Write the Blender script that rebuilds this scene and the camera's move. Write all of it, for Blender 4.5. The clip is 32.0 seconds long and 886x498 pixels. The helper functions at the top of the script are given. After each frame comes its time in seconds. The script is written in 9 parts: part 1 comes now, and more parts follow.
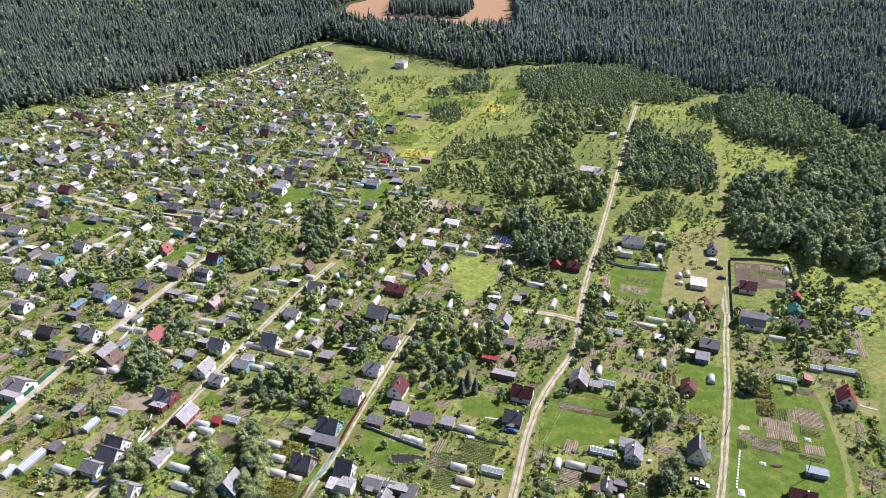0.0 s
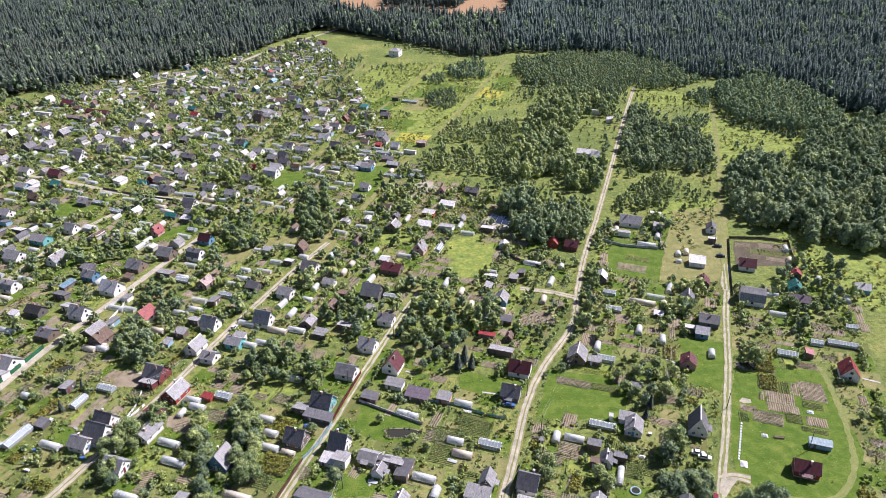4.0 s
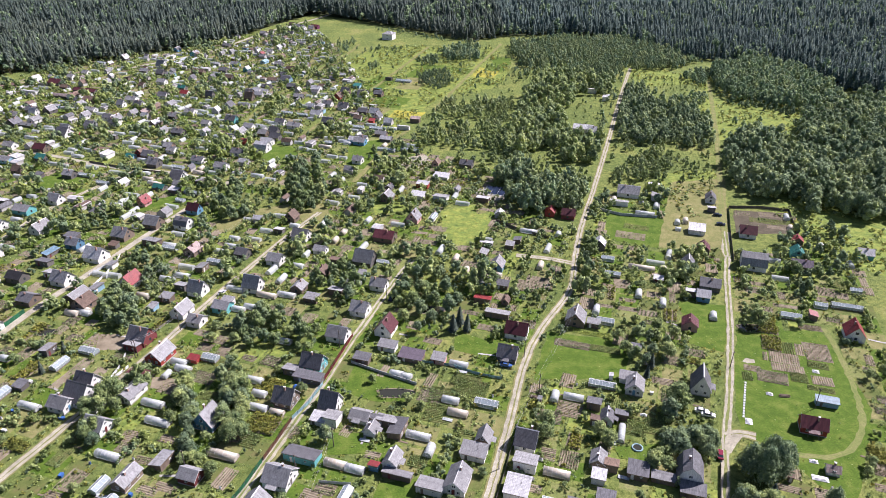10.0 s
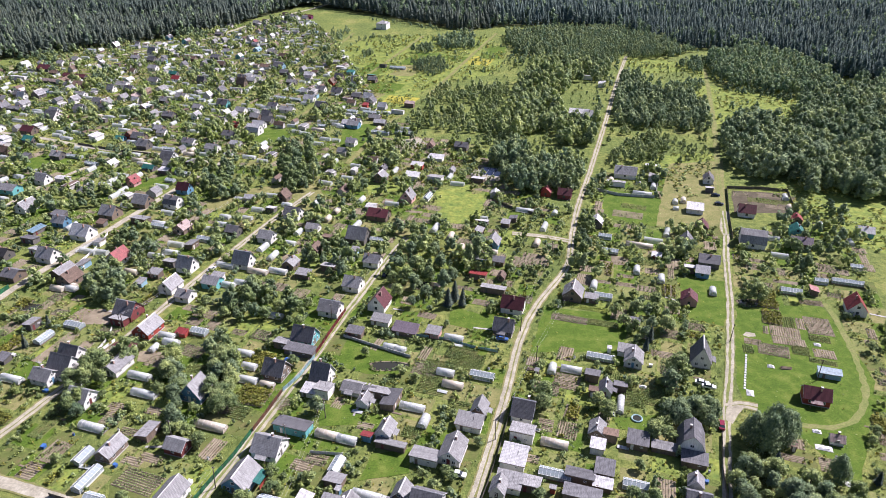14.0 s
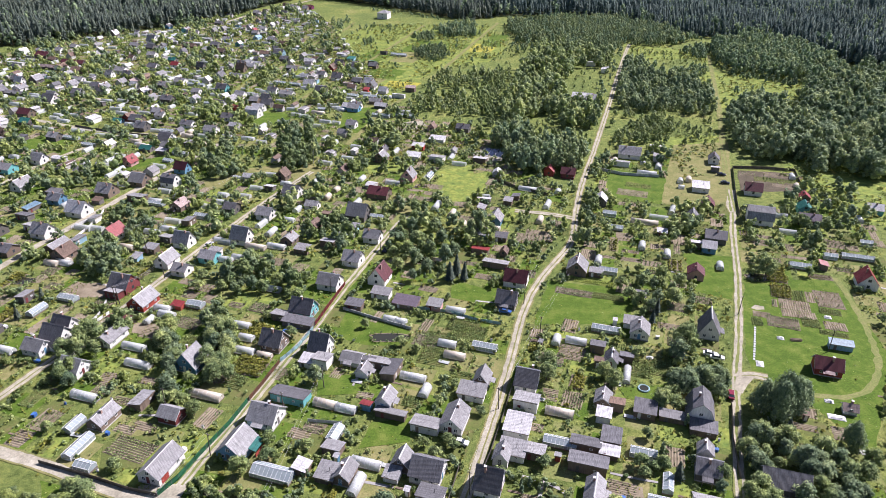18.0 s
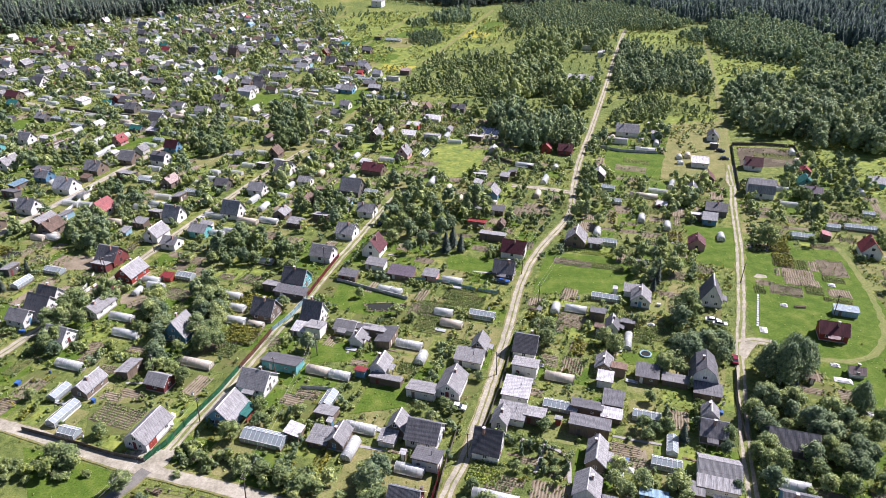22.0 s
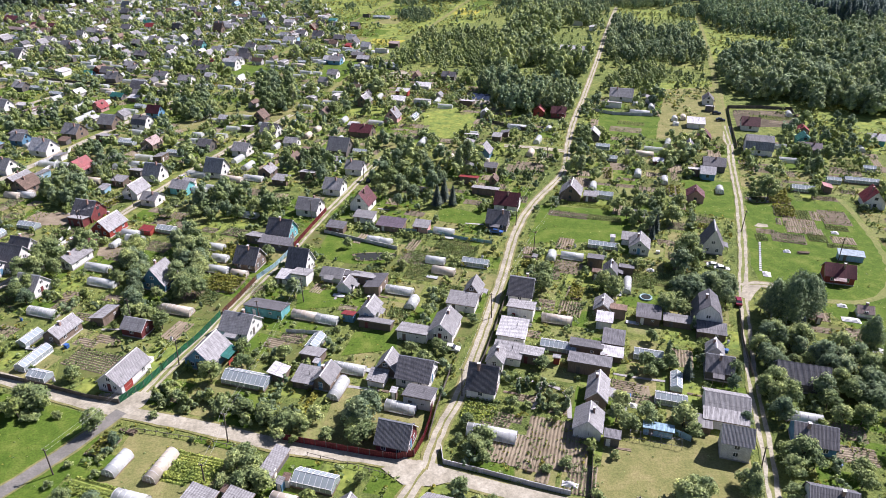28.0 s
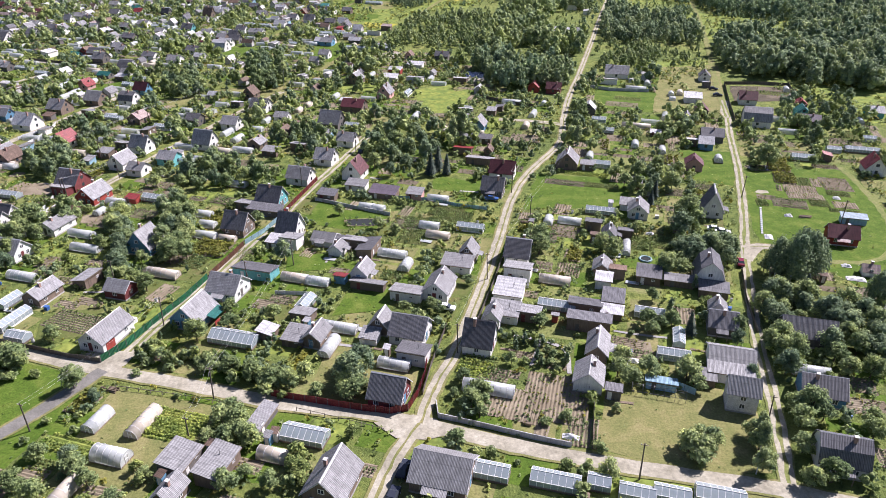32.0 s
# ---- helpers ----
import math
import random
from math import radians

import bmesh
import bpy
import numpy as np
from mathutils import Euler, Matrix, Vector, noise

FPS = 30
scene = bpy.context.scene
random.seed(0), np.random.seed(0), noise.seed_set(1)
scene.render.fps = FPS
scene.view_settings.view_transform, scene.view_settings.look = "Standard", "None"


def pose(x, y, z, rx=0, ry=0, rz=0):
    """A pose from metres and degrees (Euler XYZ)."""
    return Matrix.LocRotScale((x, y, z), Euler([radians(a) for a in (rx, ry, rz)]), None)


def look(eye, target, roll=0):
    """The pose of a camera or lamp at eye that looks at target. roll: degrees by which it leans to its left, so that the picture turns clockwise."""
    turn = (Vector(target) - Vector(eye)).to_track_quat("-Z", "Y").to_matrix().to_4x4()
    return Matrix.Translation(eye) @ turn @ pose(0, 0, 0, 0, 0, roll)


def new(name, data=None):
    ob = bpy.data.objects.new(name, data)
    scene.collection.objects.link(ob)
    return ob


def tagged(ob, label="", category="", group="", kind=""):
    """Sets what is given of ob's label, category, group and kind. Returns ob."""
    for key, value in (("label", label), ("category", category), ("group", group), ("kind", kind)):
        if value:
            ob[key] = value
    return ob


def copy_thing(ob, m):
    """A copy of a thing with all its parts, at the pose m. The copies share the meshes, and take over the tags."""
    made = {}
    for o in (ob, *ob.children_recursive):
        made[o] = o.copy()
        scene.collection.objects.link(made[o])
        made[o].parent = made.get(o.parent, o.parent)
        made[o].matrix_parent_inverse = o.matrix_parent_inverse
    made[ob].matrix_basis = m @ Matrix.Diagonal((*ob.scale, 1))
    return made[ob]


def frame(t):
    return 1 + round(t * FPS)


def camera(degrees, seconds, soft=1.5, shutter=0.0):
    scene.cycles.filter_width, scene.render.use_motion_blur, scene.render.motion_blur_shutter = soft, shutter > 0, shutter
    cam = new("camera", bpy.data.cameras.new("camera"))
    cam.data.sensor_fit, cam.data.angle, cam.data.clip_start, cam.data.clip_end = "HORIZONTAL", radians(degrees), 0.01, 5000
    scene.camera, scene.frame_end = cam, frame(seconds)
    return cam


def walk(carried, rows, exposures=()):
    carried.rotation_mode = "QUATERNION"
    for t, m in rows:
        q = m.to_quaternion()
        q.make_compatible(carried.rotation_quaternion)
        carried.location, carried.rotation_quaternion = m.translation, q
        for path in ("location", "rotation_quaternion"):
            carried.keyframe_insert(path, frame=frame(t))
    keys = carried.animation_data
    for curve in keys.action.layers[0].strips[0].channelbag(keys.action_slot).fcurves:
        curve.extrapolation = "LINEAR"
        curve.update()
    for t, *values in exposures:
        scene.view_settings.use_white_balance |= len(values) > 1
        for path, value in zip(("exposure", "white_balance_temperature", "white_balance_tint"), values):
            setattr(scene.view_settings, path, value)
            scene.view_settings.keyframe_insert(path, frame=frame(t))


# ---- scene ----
EXPOSURE = 1.02
cam = camera(64.8, 32.0, soft=0.5)

# The drone sinks straight down while it looks ahead: seconds, height, and the turn about x, y, z.
DESCENT = [
    (0, 179.40, 62.379, -0.189, -0.605),
    (1, 176.62, 62.321, -0.193, -0.683),
    (2, 173.84, 62.284, -0.149, -0.781),
    (3, 171.05, 62.252, -0.148, -0.919),
    (3.5, 169.64, 62.251, -0.134, -0.987),
    (5.5, 163.91, 62.244, -0.174, -1.188),
    (6.5, 160.97, 62.242, -0.200, -1.239),
    (8, 156.55, 62.245, -0.267, -1.325),
    (9.5, 152.20, 62.224, -0.241, -1.467),
    (11, 147.90, 62.258, -0.278, -1.604),
    (12.5, 143.59, 62.228, -0.347, -1.777),
    (14, 139.24, 62.292, -0.455, -1.904),
    (17, 130.66, 62.358, -0.429, -1.761),
    (18.5, 126.41, 62.334, -0.385, -1.855),
    (20, 122.29, 62.295, -0.360, -1.993),
    (21.5, 117.96, 62.285, -0.301, -2.190),
    (23, 113.56, 62.272, -0.259, -2.407),
    (24.5, 109.16, 62.249, -0.247, -2.609),
    (25.5, 106.20, 62.234, -0.222, -2.769),
    (28, 98.88, 62.212, -0.170, -3.125),
    (29, 96.03, 62.205, -0.144, -3.291),
    (30, 93.15, 62.191, -0.133, -3.430),
    (31, 90.27, 62.211, -0.121, -3.582),
    (32, 87.40, 62.240, -0.118, -3.695),
]
walk(cam, [(t, pose(0, 0, z, rx, ry, rz)) for t, z, rx, ry, rz in DESCENT], exposures=[(0.0, EXPOSURE, 6050, 27), (32.0, EXPOSURE, 6050, 27)])

# ---- light: a clear late-summer day, the sun ahead of the camera and to its right ----
SUN_ELEVATION, SUN_AZIMUTH = radians(45), radians(62)      # azimuth from +y towards +x
world = bpy.data.worlds.new("sky")
scene.world = world
world.use_nodes = True
sky = world.node_tree.nodes.new("ShaderNodeTexSky")
sky.sky_type, sky.sun_disc = "NISHITA", False
sky.sun_elevation, sky.sun_rotation = SUN_ELEVATION, SUN_AZIMUTH
sky.air_density, sky.dust_density = 1.0, 0.7
back = world.node_tree.nodes["Background"]
back.inputs["Strength"].default_value = 0.05
world.node_tree.links.new(sky.outputs["Color"], back.inputs["Color"])
sun = new("sun", bpy.data.lights.new("sun", "SUN"))
sun.data.energy, sun.data.angle, sun.data.color = 5.0, radians(0.55), (1.0, 0.955, 0.88)
toward = Vector((math.sin(SUN_AZIMUTH) * math.cos(SUN_ELEVATION), math.cos(SUN_AZIMUTH) * math.cos(SUN_ELEVATION), math.sin(SUN_ELEVATION)))
sun.matrix_world = look(toward * 400, (0, 0, 0))

# ---- materials ----
def mat(name, rough=0.8, metal=0.0, spec=0.3):
    m = bpy.data.materials.new(name)
    m.use_nodes = True
    b = m.node_tree.nodes["Principled BSDF"]
    b.inputs["Roughness"].default_value, b.inputs["Metallic"].default_value = rough, metal
    b.inputs["Specular IOR Level"].default_value = spec
    return m, m.node_tree.nodes, m.node_tree.links, b


def node(nodes, kind, **values):
    n = nodes.new(kind)
    for key, value in values.items():
        n.inputs[key].default_value = value
    return n


def ramp(nodes, stops):
    r = nodes.new("ShaderNodeValToRGB")
    while len(r.color_ramp.elements) < len(stops):
        r.color_ramp.elements.new(0.5)
    for e, (p, c) in zip(r.color_ramp.elements, stops):
        e.position, e.color = p, (*c, 1)
    return r


def mixed(nodes, links, kind, a, b, factor):
    n = nodes.new("ShaderNodeMix")
    n.data_type, n.blend_type = "RGBA", kind
    for slot, value in ((0, factor), (6, a), (7, b)):
        if hasattr(value, "links"):
            links.new(value, n.inputs[slot])
        elif isinstance(value, (int, float)):
            n.inputs[slot].default_value = value
        else:
            n.inputs[slot].default_value = (*value, 1)
    return n.outputs[2]


def coords(nodes, links, scale=(1, 1, 1)):
    c, m = nodes.new("ShaderNodeTexCoord"), nodes.new("ShaderNodeMapping")
    m.inputs["Scale"].default_value = scale
    links.new(c.outputs["Object"], m.inputs["Vector"])
    return m.outputs["Vector"]


def noise_on(nodes, links, vector, scale, detail=4, rough=0.6):
    n = node(nodes, "ShaderNodeTexNoise", Scale=scale, Detail=detail, Roughness=rough)
    if vector:
        links.new(vector, n.inputs["Vector"])
    return n.outputs["Fac"]


def relief(nodes, links, b, height, strength, distance):
    n = node(nodes, "ShaderNodeBump", Strength=strength, Distance=distance)
    links.new(height, n.inputs["Height"])
    links.new(n.outputs["Normal"], b.inputs["Normal"])


def painted(name, colour, rough=0.6, grain=(3, 3, 0.6), wear=0.35, vary=0.25, metal=0.0):
    """Weathered paint or board: large stains, fine grain, and a tone of its own for each object."""
    m, nodes, links, b = mat(name, rough, metal)
    v = coords(nodes, links, grain)
    stain = noise_on(nodes, links, v, 0.9, 5)
    fine = noise_on(nodes, links, v, 9.0, 3)
    info = nodes.new("ShaderNodeObjectInfo")
    dark = tuple(c * (1 - wear) for c in colour)
    tone = ramp(nodes, [(0.0, tuple(c * (1 - vary) for c in colour)), (1.0, tuple(min(1, c * (1 + vary)) for c in colour))])
    links.new(info.outputs["Random"], tone.inputs["Fac"])
    mask = ramp(nodes, [(0.38, (0, 0, 0)), (0.72, (1, 1, 1))])
    links.new(stain, mask.inputs["Fac"])
    one = mixed(nodes, links, "MIX", tone.outputs["Color"], dark, mask.outputs["Color"])
    two = mixed(nodes, links, "OVERLAY", one, fine, 0.22)
    links.new(two, b.inputs["Base Color"])
    relief(nodes, links, b, fine, 0.25, 0.02)
    return m


def sheet_roof(name, colour, rough=0.75, vary=0.28, metal=0.0, pitch=0.24):
    """Corrugated sheets: waves down the slope (across local x) with shade painted in their troughs, lapped courses,
    lichen and streaks.
    """
    m, nodes, links, b = mat(name, rough, metal)
    v = coords(nodes, links)
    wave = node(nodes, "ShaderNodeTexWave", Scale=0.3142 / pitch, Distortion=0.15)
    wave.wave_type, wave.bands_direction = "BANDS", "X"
    links.new(v, wave.inputs["Vector"])
    streak = noise_on(nodes, links, coords(nodes, links, (3.2, 0.28, 0.28)), 1.6, 6, 0.75)
    blotch = noise_on(nodes, links, v, 0.55, 4)
    info = nodes.new("ShaderNodeObjectInfo")
    tone = ramp(nodes, [(0.0, tuple(c * (1 - vary) for c in colour)), (1.0, tuple(min(1, c * (1 + vary)) for c in colour))])
    links.new(info.outputs["Random"], tone.inputs["Fac"])
    sm = ramp(nodes, [(0.36, (0, 0, 0)), (0.62, (0.9, 0.9, 0.9))])
    links.new(streak, sm.inputs["Fac"])
    one = mixed(nodes, links, "MIX", tone.outputs["Color"], tuple(c * 0.42 for c in colour), sm.outputs["Color"])
    bm_ = ramp(nodes, [(0.50, (0, 0, 0)), (0.70, (0.35, 0.35, 0.35))])
    links.new(blotch, bm_.inputs["Fac"])
    two = mixed(nodes, links, "MIX", one, tuple(min(1, c * 1.3) for c in colour), bm_.outputs["Color"])
    # Troughs of the waves are darkened in the colour, as corrugation would shade them.
    trough_shade = ramp(nodes, [(0.0, (0.38, 0.38, 0.38)), (0.55, (1, 1, 1))])
    links.new(wave.outputs["Fac"], trough_shade.inputs["Fac"])
    three = mixed(nodes, links, "MULTIPLY", two, trough_shade.outputs["Color"], 0.8)
    course = node(nodes, "ShaderNodeTexWave", Scale=0.3142 / 1.15, Distortion=0.1)
    course.wave_type, course.bands_direction, course.wave_profile = "BANDS", "Z", "SAW"
    links.new(v, course.inputs["Vector"])
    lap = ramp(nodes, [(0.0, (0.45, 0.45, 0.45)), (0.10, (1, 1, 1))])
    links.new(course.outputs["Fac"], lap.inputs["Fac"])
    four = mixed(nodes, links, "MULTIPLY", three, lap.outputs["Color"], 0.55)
    links.new(four, b.inputs["Base Color"])
    relief(nodes, links, b, wave.outputs["Fac"], 0.5, 0.05)
    return m


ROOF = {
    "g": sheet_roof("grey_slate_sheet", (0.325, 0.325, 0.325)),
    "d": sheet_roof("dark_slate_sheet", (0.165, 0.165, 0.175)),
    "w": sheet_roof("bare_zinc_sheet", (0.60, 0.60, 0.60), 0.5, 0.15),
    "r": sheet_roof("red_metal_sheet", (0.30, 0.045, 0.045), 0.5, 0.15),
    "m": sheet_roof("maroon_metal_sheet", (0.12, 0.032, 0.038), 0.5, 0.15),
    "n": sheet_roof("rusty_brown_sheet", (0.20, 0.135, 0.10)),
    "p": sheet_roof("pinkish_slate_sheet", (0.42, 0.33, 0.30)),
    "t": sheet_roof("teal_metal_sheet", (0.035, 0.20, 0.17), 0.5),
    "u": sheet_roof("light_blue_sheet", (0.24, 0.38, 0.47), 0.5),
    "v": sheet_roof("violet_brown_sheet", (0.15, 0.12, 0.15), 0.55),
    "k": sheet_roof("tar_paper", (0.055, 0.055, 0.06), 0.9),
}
WALL = {
    "w": painted("white_plaster", (0.66, 0.65, 0.61), 0.8, wear=0.22, vary=0.12),
    "h": painted("greyed_limewash", (0.40, 0.39, 0.37), 0.85, wear=0.35, vary=0.2),
    "b": painted("blue_boards", (0.12, 0.26, 0.38), 0.7),
    "m": painted("maroon_boards", (0.17, 0.045, 0.045), 0.7),
    "n": painted("brown_boards", (0.17, 0.13, 0.10), 0.8),
    "r": painted("red_boards", (0.34, 0.06, 0.045), 0.7),
    "k": painted("grey_weathered_boards", (0.13, 0.12, 0.11), 0.85),
    "t": painted("turquoise_boards", (0.12, 0.36, 0.36), 0.7),
    "u": painted("pale_blue_sheet_metal", (0.26, 0.42, 0.52), 0.5),
    "p": painted("pink_plaster", (0.50, 0.30, 0.27), 0.8),
    "g": painted("green_boards", (0.10, 0.22, 0.12), 0.7),
    "v": painted("plum_boards", (0.16, 0.03, 0.09), 0.6),
}


def brickwork():
    m, nodes, links, b = mat("white_silicate_brick", 0.85)
    t = node(nodes, "ShaderNodeTexBrick", Scale=1.0)
    t.inputs["Color1"].default_value, t.inputs["Color2"].default_value = (0.62, 0.61, 0.58, 1), (0.50, 0.50, 0.48, 1)
    t.inputs["Mortar"].default_value = (0.30, 0.29, 0.27, 1)
    t.inputs["Brick Width"].default_value, t.inputs["Row Height"].default_value, t.inputs["Mortar Size"].default_value = 0.5, 0.25, 0.02
    c, s, k = nodes.new("ShaderNodeTexCoord"), nodes.new("ShaderNodeSeparateXYZ"), nodes.new("ShaderNodeCombineXYZ")
    add = nodes.new("ShaderNodeMath")
    links.new(c.outputs["Object"], s.inputs[0])
    links.new(s.outputs["X"], add.inputs[0])
    links.new(s.outputs["Y"], add.inputs[1])
    links.new(add.outputs[0], k.inputs["X"])
    links.new(s.outputs["Z"], k.inputs["Y"])
    links.new(k.outputs[0], t.inputs["Vector"])
    dirt = noise_on(nodes, links, c.outputs["Object"], 0.8, 5)
    links.new(mixed(nodes, links, "OVERLAY", t.outputs["Color"], dirt, 0.4), b.inputs["Base Color"])
    relief(nodes, links, b, t.outputs["Fac"], -0.4, 0.02)
    return m


WALL["c"] = brickwork()
CAP = painted("pale_zinc_trim", (0.58, 0.58, 0.58), 0.5, vary=0.1)
CONCRETE = painted("concrete", (0.36, 0.35, 0.33), 0.9, (1, 1, 1))
BRICK = painted("chimney_brick", (0.33, 0.22, 0.18), 0.9, (2, 2, 2))
FRAME = painted("white_window_frame", (0.72, 0.72, 0.70), 0.5, vary=0.08)
TIMBER = painted("old_timber", (0.20, 0.155, 0.11), 0.9)
POLE = painted("tarred_pole", (0.10, 0.085, 0.07), 0.9)
IRON = painted("grey_iron", (0.16, 0.16, 0.16), 0.6, metal=0.3)


def glass(name, colour, rough, alpha=1.0):
    m, nodes, links, b = mat(name, rough, 0.0, 0.6)
    n = noise_on(nodes, links, coords(nodes, links), 1.4, 4)
    r = ramp(nodes, [(0.3, tuple(c * 0.75 for c in colour)), (0.75, colour)])
    links.new(n, r.inputs["Fac"])
    links.new(r.outputs["Color"], b.inputs["Base Color"])
    b.inputs["Alpha"].default_value = alpha
    return m


PANE = glass("window_pane", (0.045, 0.055, 0.065), 0.12)
FILM = glass("milky_plastic_film", (0.68, 0.72, 0.70), 0.25, 0.55)
FILM_TAN = glass("yellowed_plastic_film", (0.62, 0.56, 0.45), 0.4, 0.72)
FILM_PINK = glass("pinkish_plastic_film", (0.60, 0.44, 0.40), 0.5, 0.9)
GLAZING = glass("dusty_greenhouse_glass", (0.46, 0.54, 0.57), 0.15, 0.5)
SOLAR = glass("solar_cells", (0.02, 0.03, 0.06), 0.15)


def leaves(name, low, mid, high, rough=0.7, glow=0.28):
    """Foliage: a tone for each tree, another for each leaf clump, and some light through it."""
    m, nodes, links, b = mat(name, rough, 0.0, 0.12)
    info, geo = nodes.new("ShaderNodeObjectInfo"), nodes.new("ShaderNodeNewGeometry")
    r = ramp(nodes, [(0.0, low), (0.5, mid), (1.0, high)])
    blend = nodes.new("ShaderNodeMath")
    blend.operation = "MULTIPLY_ADD"
    blend.inputs[1].default_value = 0.45
    half = nodes.new("ShaderNodeMath")
    half.operation = "MULTIPLY"
    half.inputs[1].default_value = 0.55
    big = noise_on(nodes, links, geo.outputs["Position"], 0.035, 2)
    links.new(info.outputs["Random"], half.inputs[0])
    links.new(geo.outputs["Random Per Island"], blend.inputs[0])
    links.new(half.outputs[0], blend.inputs[2])
    links.new(blend.outputs[0], r.inputs["Fac"])
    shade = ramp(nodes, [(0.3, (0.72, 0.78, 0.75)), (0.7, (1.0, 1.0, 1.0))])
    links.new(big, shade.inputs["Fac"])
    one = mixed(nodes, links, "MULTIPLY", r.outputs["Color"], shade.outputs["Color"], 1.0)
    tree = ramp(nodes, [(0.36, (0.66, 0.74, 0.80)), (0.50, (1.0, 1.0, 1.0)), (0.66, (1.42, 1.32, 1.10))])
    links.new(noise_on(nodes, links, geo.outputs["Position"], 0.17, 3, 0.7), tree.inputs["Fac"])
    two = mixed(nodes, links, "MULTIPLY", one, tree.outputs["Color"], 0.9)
    # Colour and relief share this noise: hollows are darker, crests paler.
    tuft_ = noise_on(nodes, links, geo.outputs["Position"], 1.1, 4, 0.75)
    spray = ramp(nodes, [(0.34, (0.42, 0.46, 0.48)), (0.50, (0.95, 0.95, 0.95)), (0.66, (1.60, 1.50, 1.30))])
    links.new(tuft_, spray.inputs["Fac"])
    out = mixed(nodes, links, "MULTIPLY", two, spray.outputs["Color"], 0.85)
    links.new(out, b.inputs["Base Color"])
    relief(nodes, links, b, tuft_, 1.0, 0.9)
    t = nodes.new("ShaderNodeBsdfTranslucent")
    links.new(out, t.inputs["Color"])
    s = nodes.new("ShaderNodeMixShader")
    s.inputs[0].default_value = glow
    links.new(b.outputs[0], s.inputs[1])
    links.new(t.outputs[0], s.inputs[2])
    links.new(s.outputs[0], nodes["Material Output"].inputs["Surface"])
    return m


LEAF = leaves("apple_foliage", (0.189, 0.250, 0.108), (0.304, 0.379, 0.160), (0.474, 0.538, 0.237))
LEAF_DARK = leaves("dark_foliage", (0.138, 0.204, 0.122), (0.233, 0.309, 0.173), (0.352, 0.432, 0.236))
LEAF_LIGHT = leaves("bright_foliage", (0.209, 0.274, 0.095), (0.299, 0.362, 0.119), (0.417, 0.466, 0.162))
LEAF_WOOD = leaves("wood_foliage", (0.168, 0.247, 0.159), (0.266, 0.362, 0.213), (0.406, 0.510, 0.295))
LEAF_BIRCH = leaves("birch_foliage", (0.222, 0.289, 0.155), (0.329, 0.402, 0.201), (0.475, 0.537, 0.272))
# Blue in both needle colours is raised to stand in for distance haze.
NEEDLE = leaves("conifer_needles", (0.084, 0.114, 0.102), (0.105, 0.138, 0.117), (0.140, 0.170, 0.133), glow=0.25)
NEEDLE_HAZE = leaves("haze_blue_needles", (0.077, 0.119, 0.121), (0.095, 0.143, 0.139), (0.127, 0.176, 0.158), glow=0.25)
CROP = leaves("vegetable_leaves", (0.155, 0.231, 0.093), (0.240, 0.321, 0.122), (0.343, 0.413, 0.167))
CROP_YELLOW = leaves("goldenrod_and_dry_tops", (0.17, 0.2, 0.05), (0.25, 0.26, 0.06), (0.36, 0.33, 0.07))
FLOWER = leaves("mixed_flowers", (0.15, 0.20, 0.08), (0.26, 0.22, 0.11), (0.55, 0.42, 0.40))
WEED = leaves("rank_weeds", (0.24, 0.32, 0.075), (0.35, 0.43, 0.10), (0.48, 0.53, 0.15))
BARK = painted("bark", (0.12, 0.095, 0.07), 0.95)
BARK_PALE = painted("pale_pine_bark", (0.30, 0.20, 0.13), 0.95)


def earth(name, a, b_, c, fine=6.0, rough=0.95, grit=0.5):
    m, nodes, links, b = mat(name, rough, 0.0, 0.1)
    geo = nodes.new("ShaderNodeNewGeometry")
    p = geo.outputs["Position"]
    r = ramp(nodes, [(0.30, a), (0.5, b_), (0.70, c)])
    links.new(noise_on(nodes, links, p, 0.22, 6, 0.65), r.inputs["Fac"])
    f = noise_on(nodes, links, p, fine, 4, 0.7)
    links.new(mixed(nodes, links, "OVERLAY", r.outputs["Color"], f, grit), b.inputs["Base Color"])
    relief(nodes, links, b, f, 0.7, 0.12)
    return m


SOIL = earth("garden_soil", (0.140, 0.114, 0.076), (0.195, 0.164, 0.114), (0.262, 0.224, 0.160))
DARKSOIL = earth("damp_dark_soil", (0.062, 0.055, 0.035), (0.085, 0.072, 0.05), (0.12, 0.105, 0.07))
SAND = earth("sandy_road", (0.215, 0.200, 0.150), (0.298, 0.278, 0.214), (0.385, 0.365, 0.292), 1.5, grit=0.6)
ASPHALT = earth("worn_asphalt", (0.12, 0.118, 0.105), (0.16, 0.155, 0.138), (0.21, 0.20, 0.18), 3.0)
LAWN = earth("mown_lawn", (0.044, 0.086, 0.011), (0.072, 0.119, 0.016), (0.120, 0.154, 0.030), 2.2, grit=0.9)
DRY = earth("dry_mown_grass", (0.118, 0.135, 0.045), (0.165, 0.165, 0.062), (0.235, 0.208, 0.095), 2.2, grit=0.75)
WORN = earth("thin_trodden_grass", (0.12, 0.15, 0.045), (0.15, 0.17, 0.055), (0.20, 0.19, 0.085), 1.6, grit=0.8)
STUBBLE = earth("stubble_field", (0.235, 0.150, 0.082), (0.265, 0.172, 0.096), (0.300, 0.200, 0.115), 0.3)
MEADOW = earth("yellow_meadow", (0.090, 0.138, 0.034), (0.150, 0.192, 0.042), (0.250, 0.265, 0.060), 0.5, grit=0.9)
GOLD = earth("goldenrod_in_bloom", (0.17, 0.185, 0.04), (0.28, 0.265, 0.045), (0.38, 0.34, 0.05), 0.8, grit=0.8)
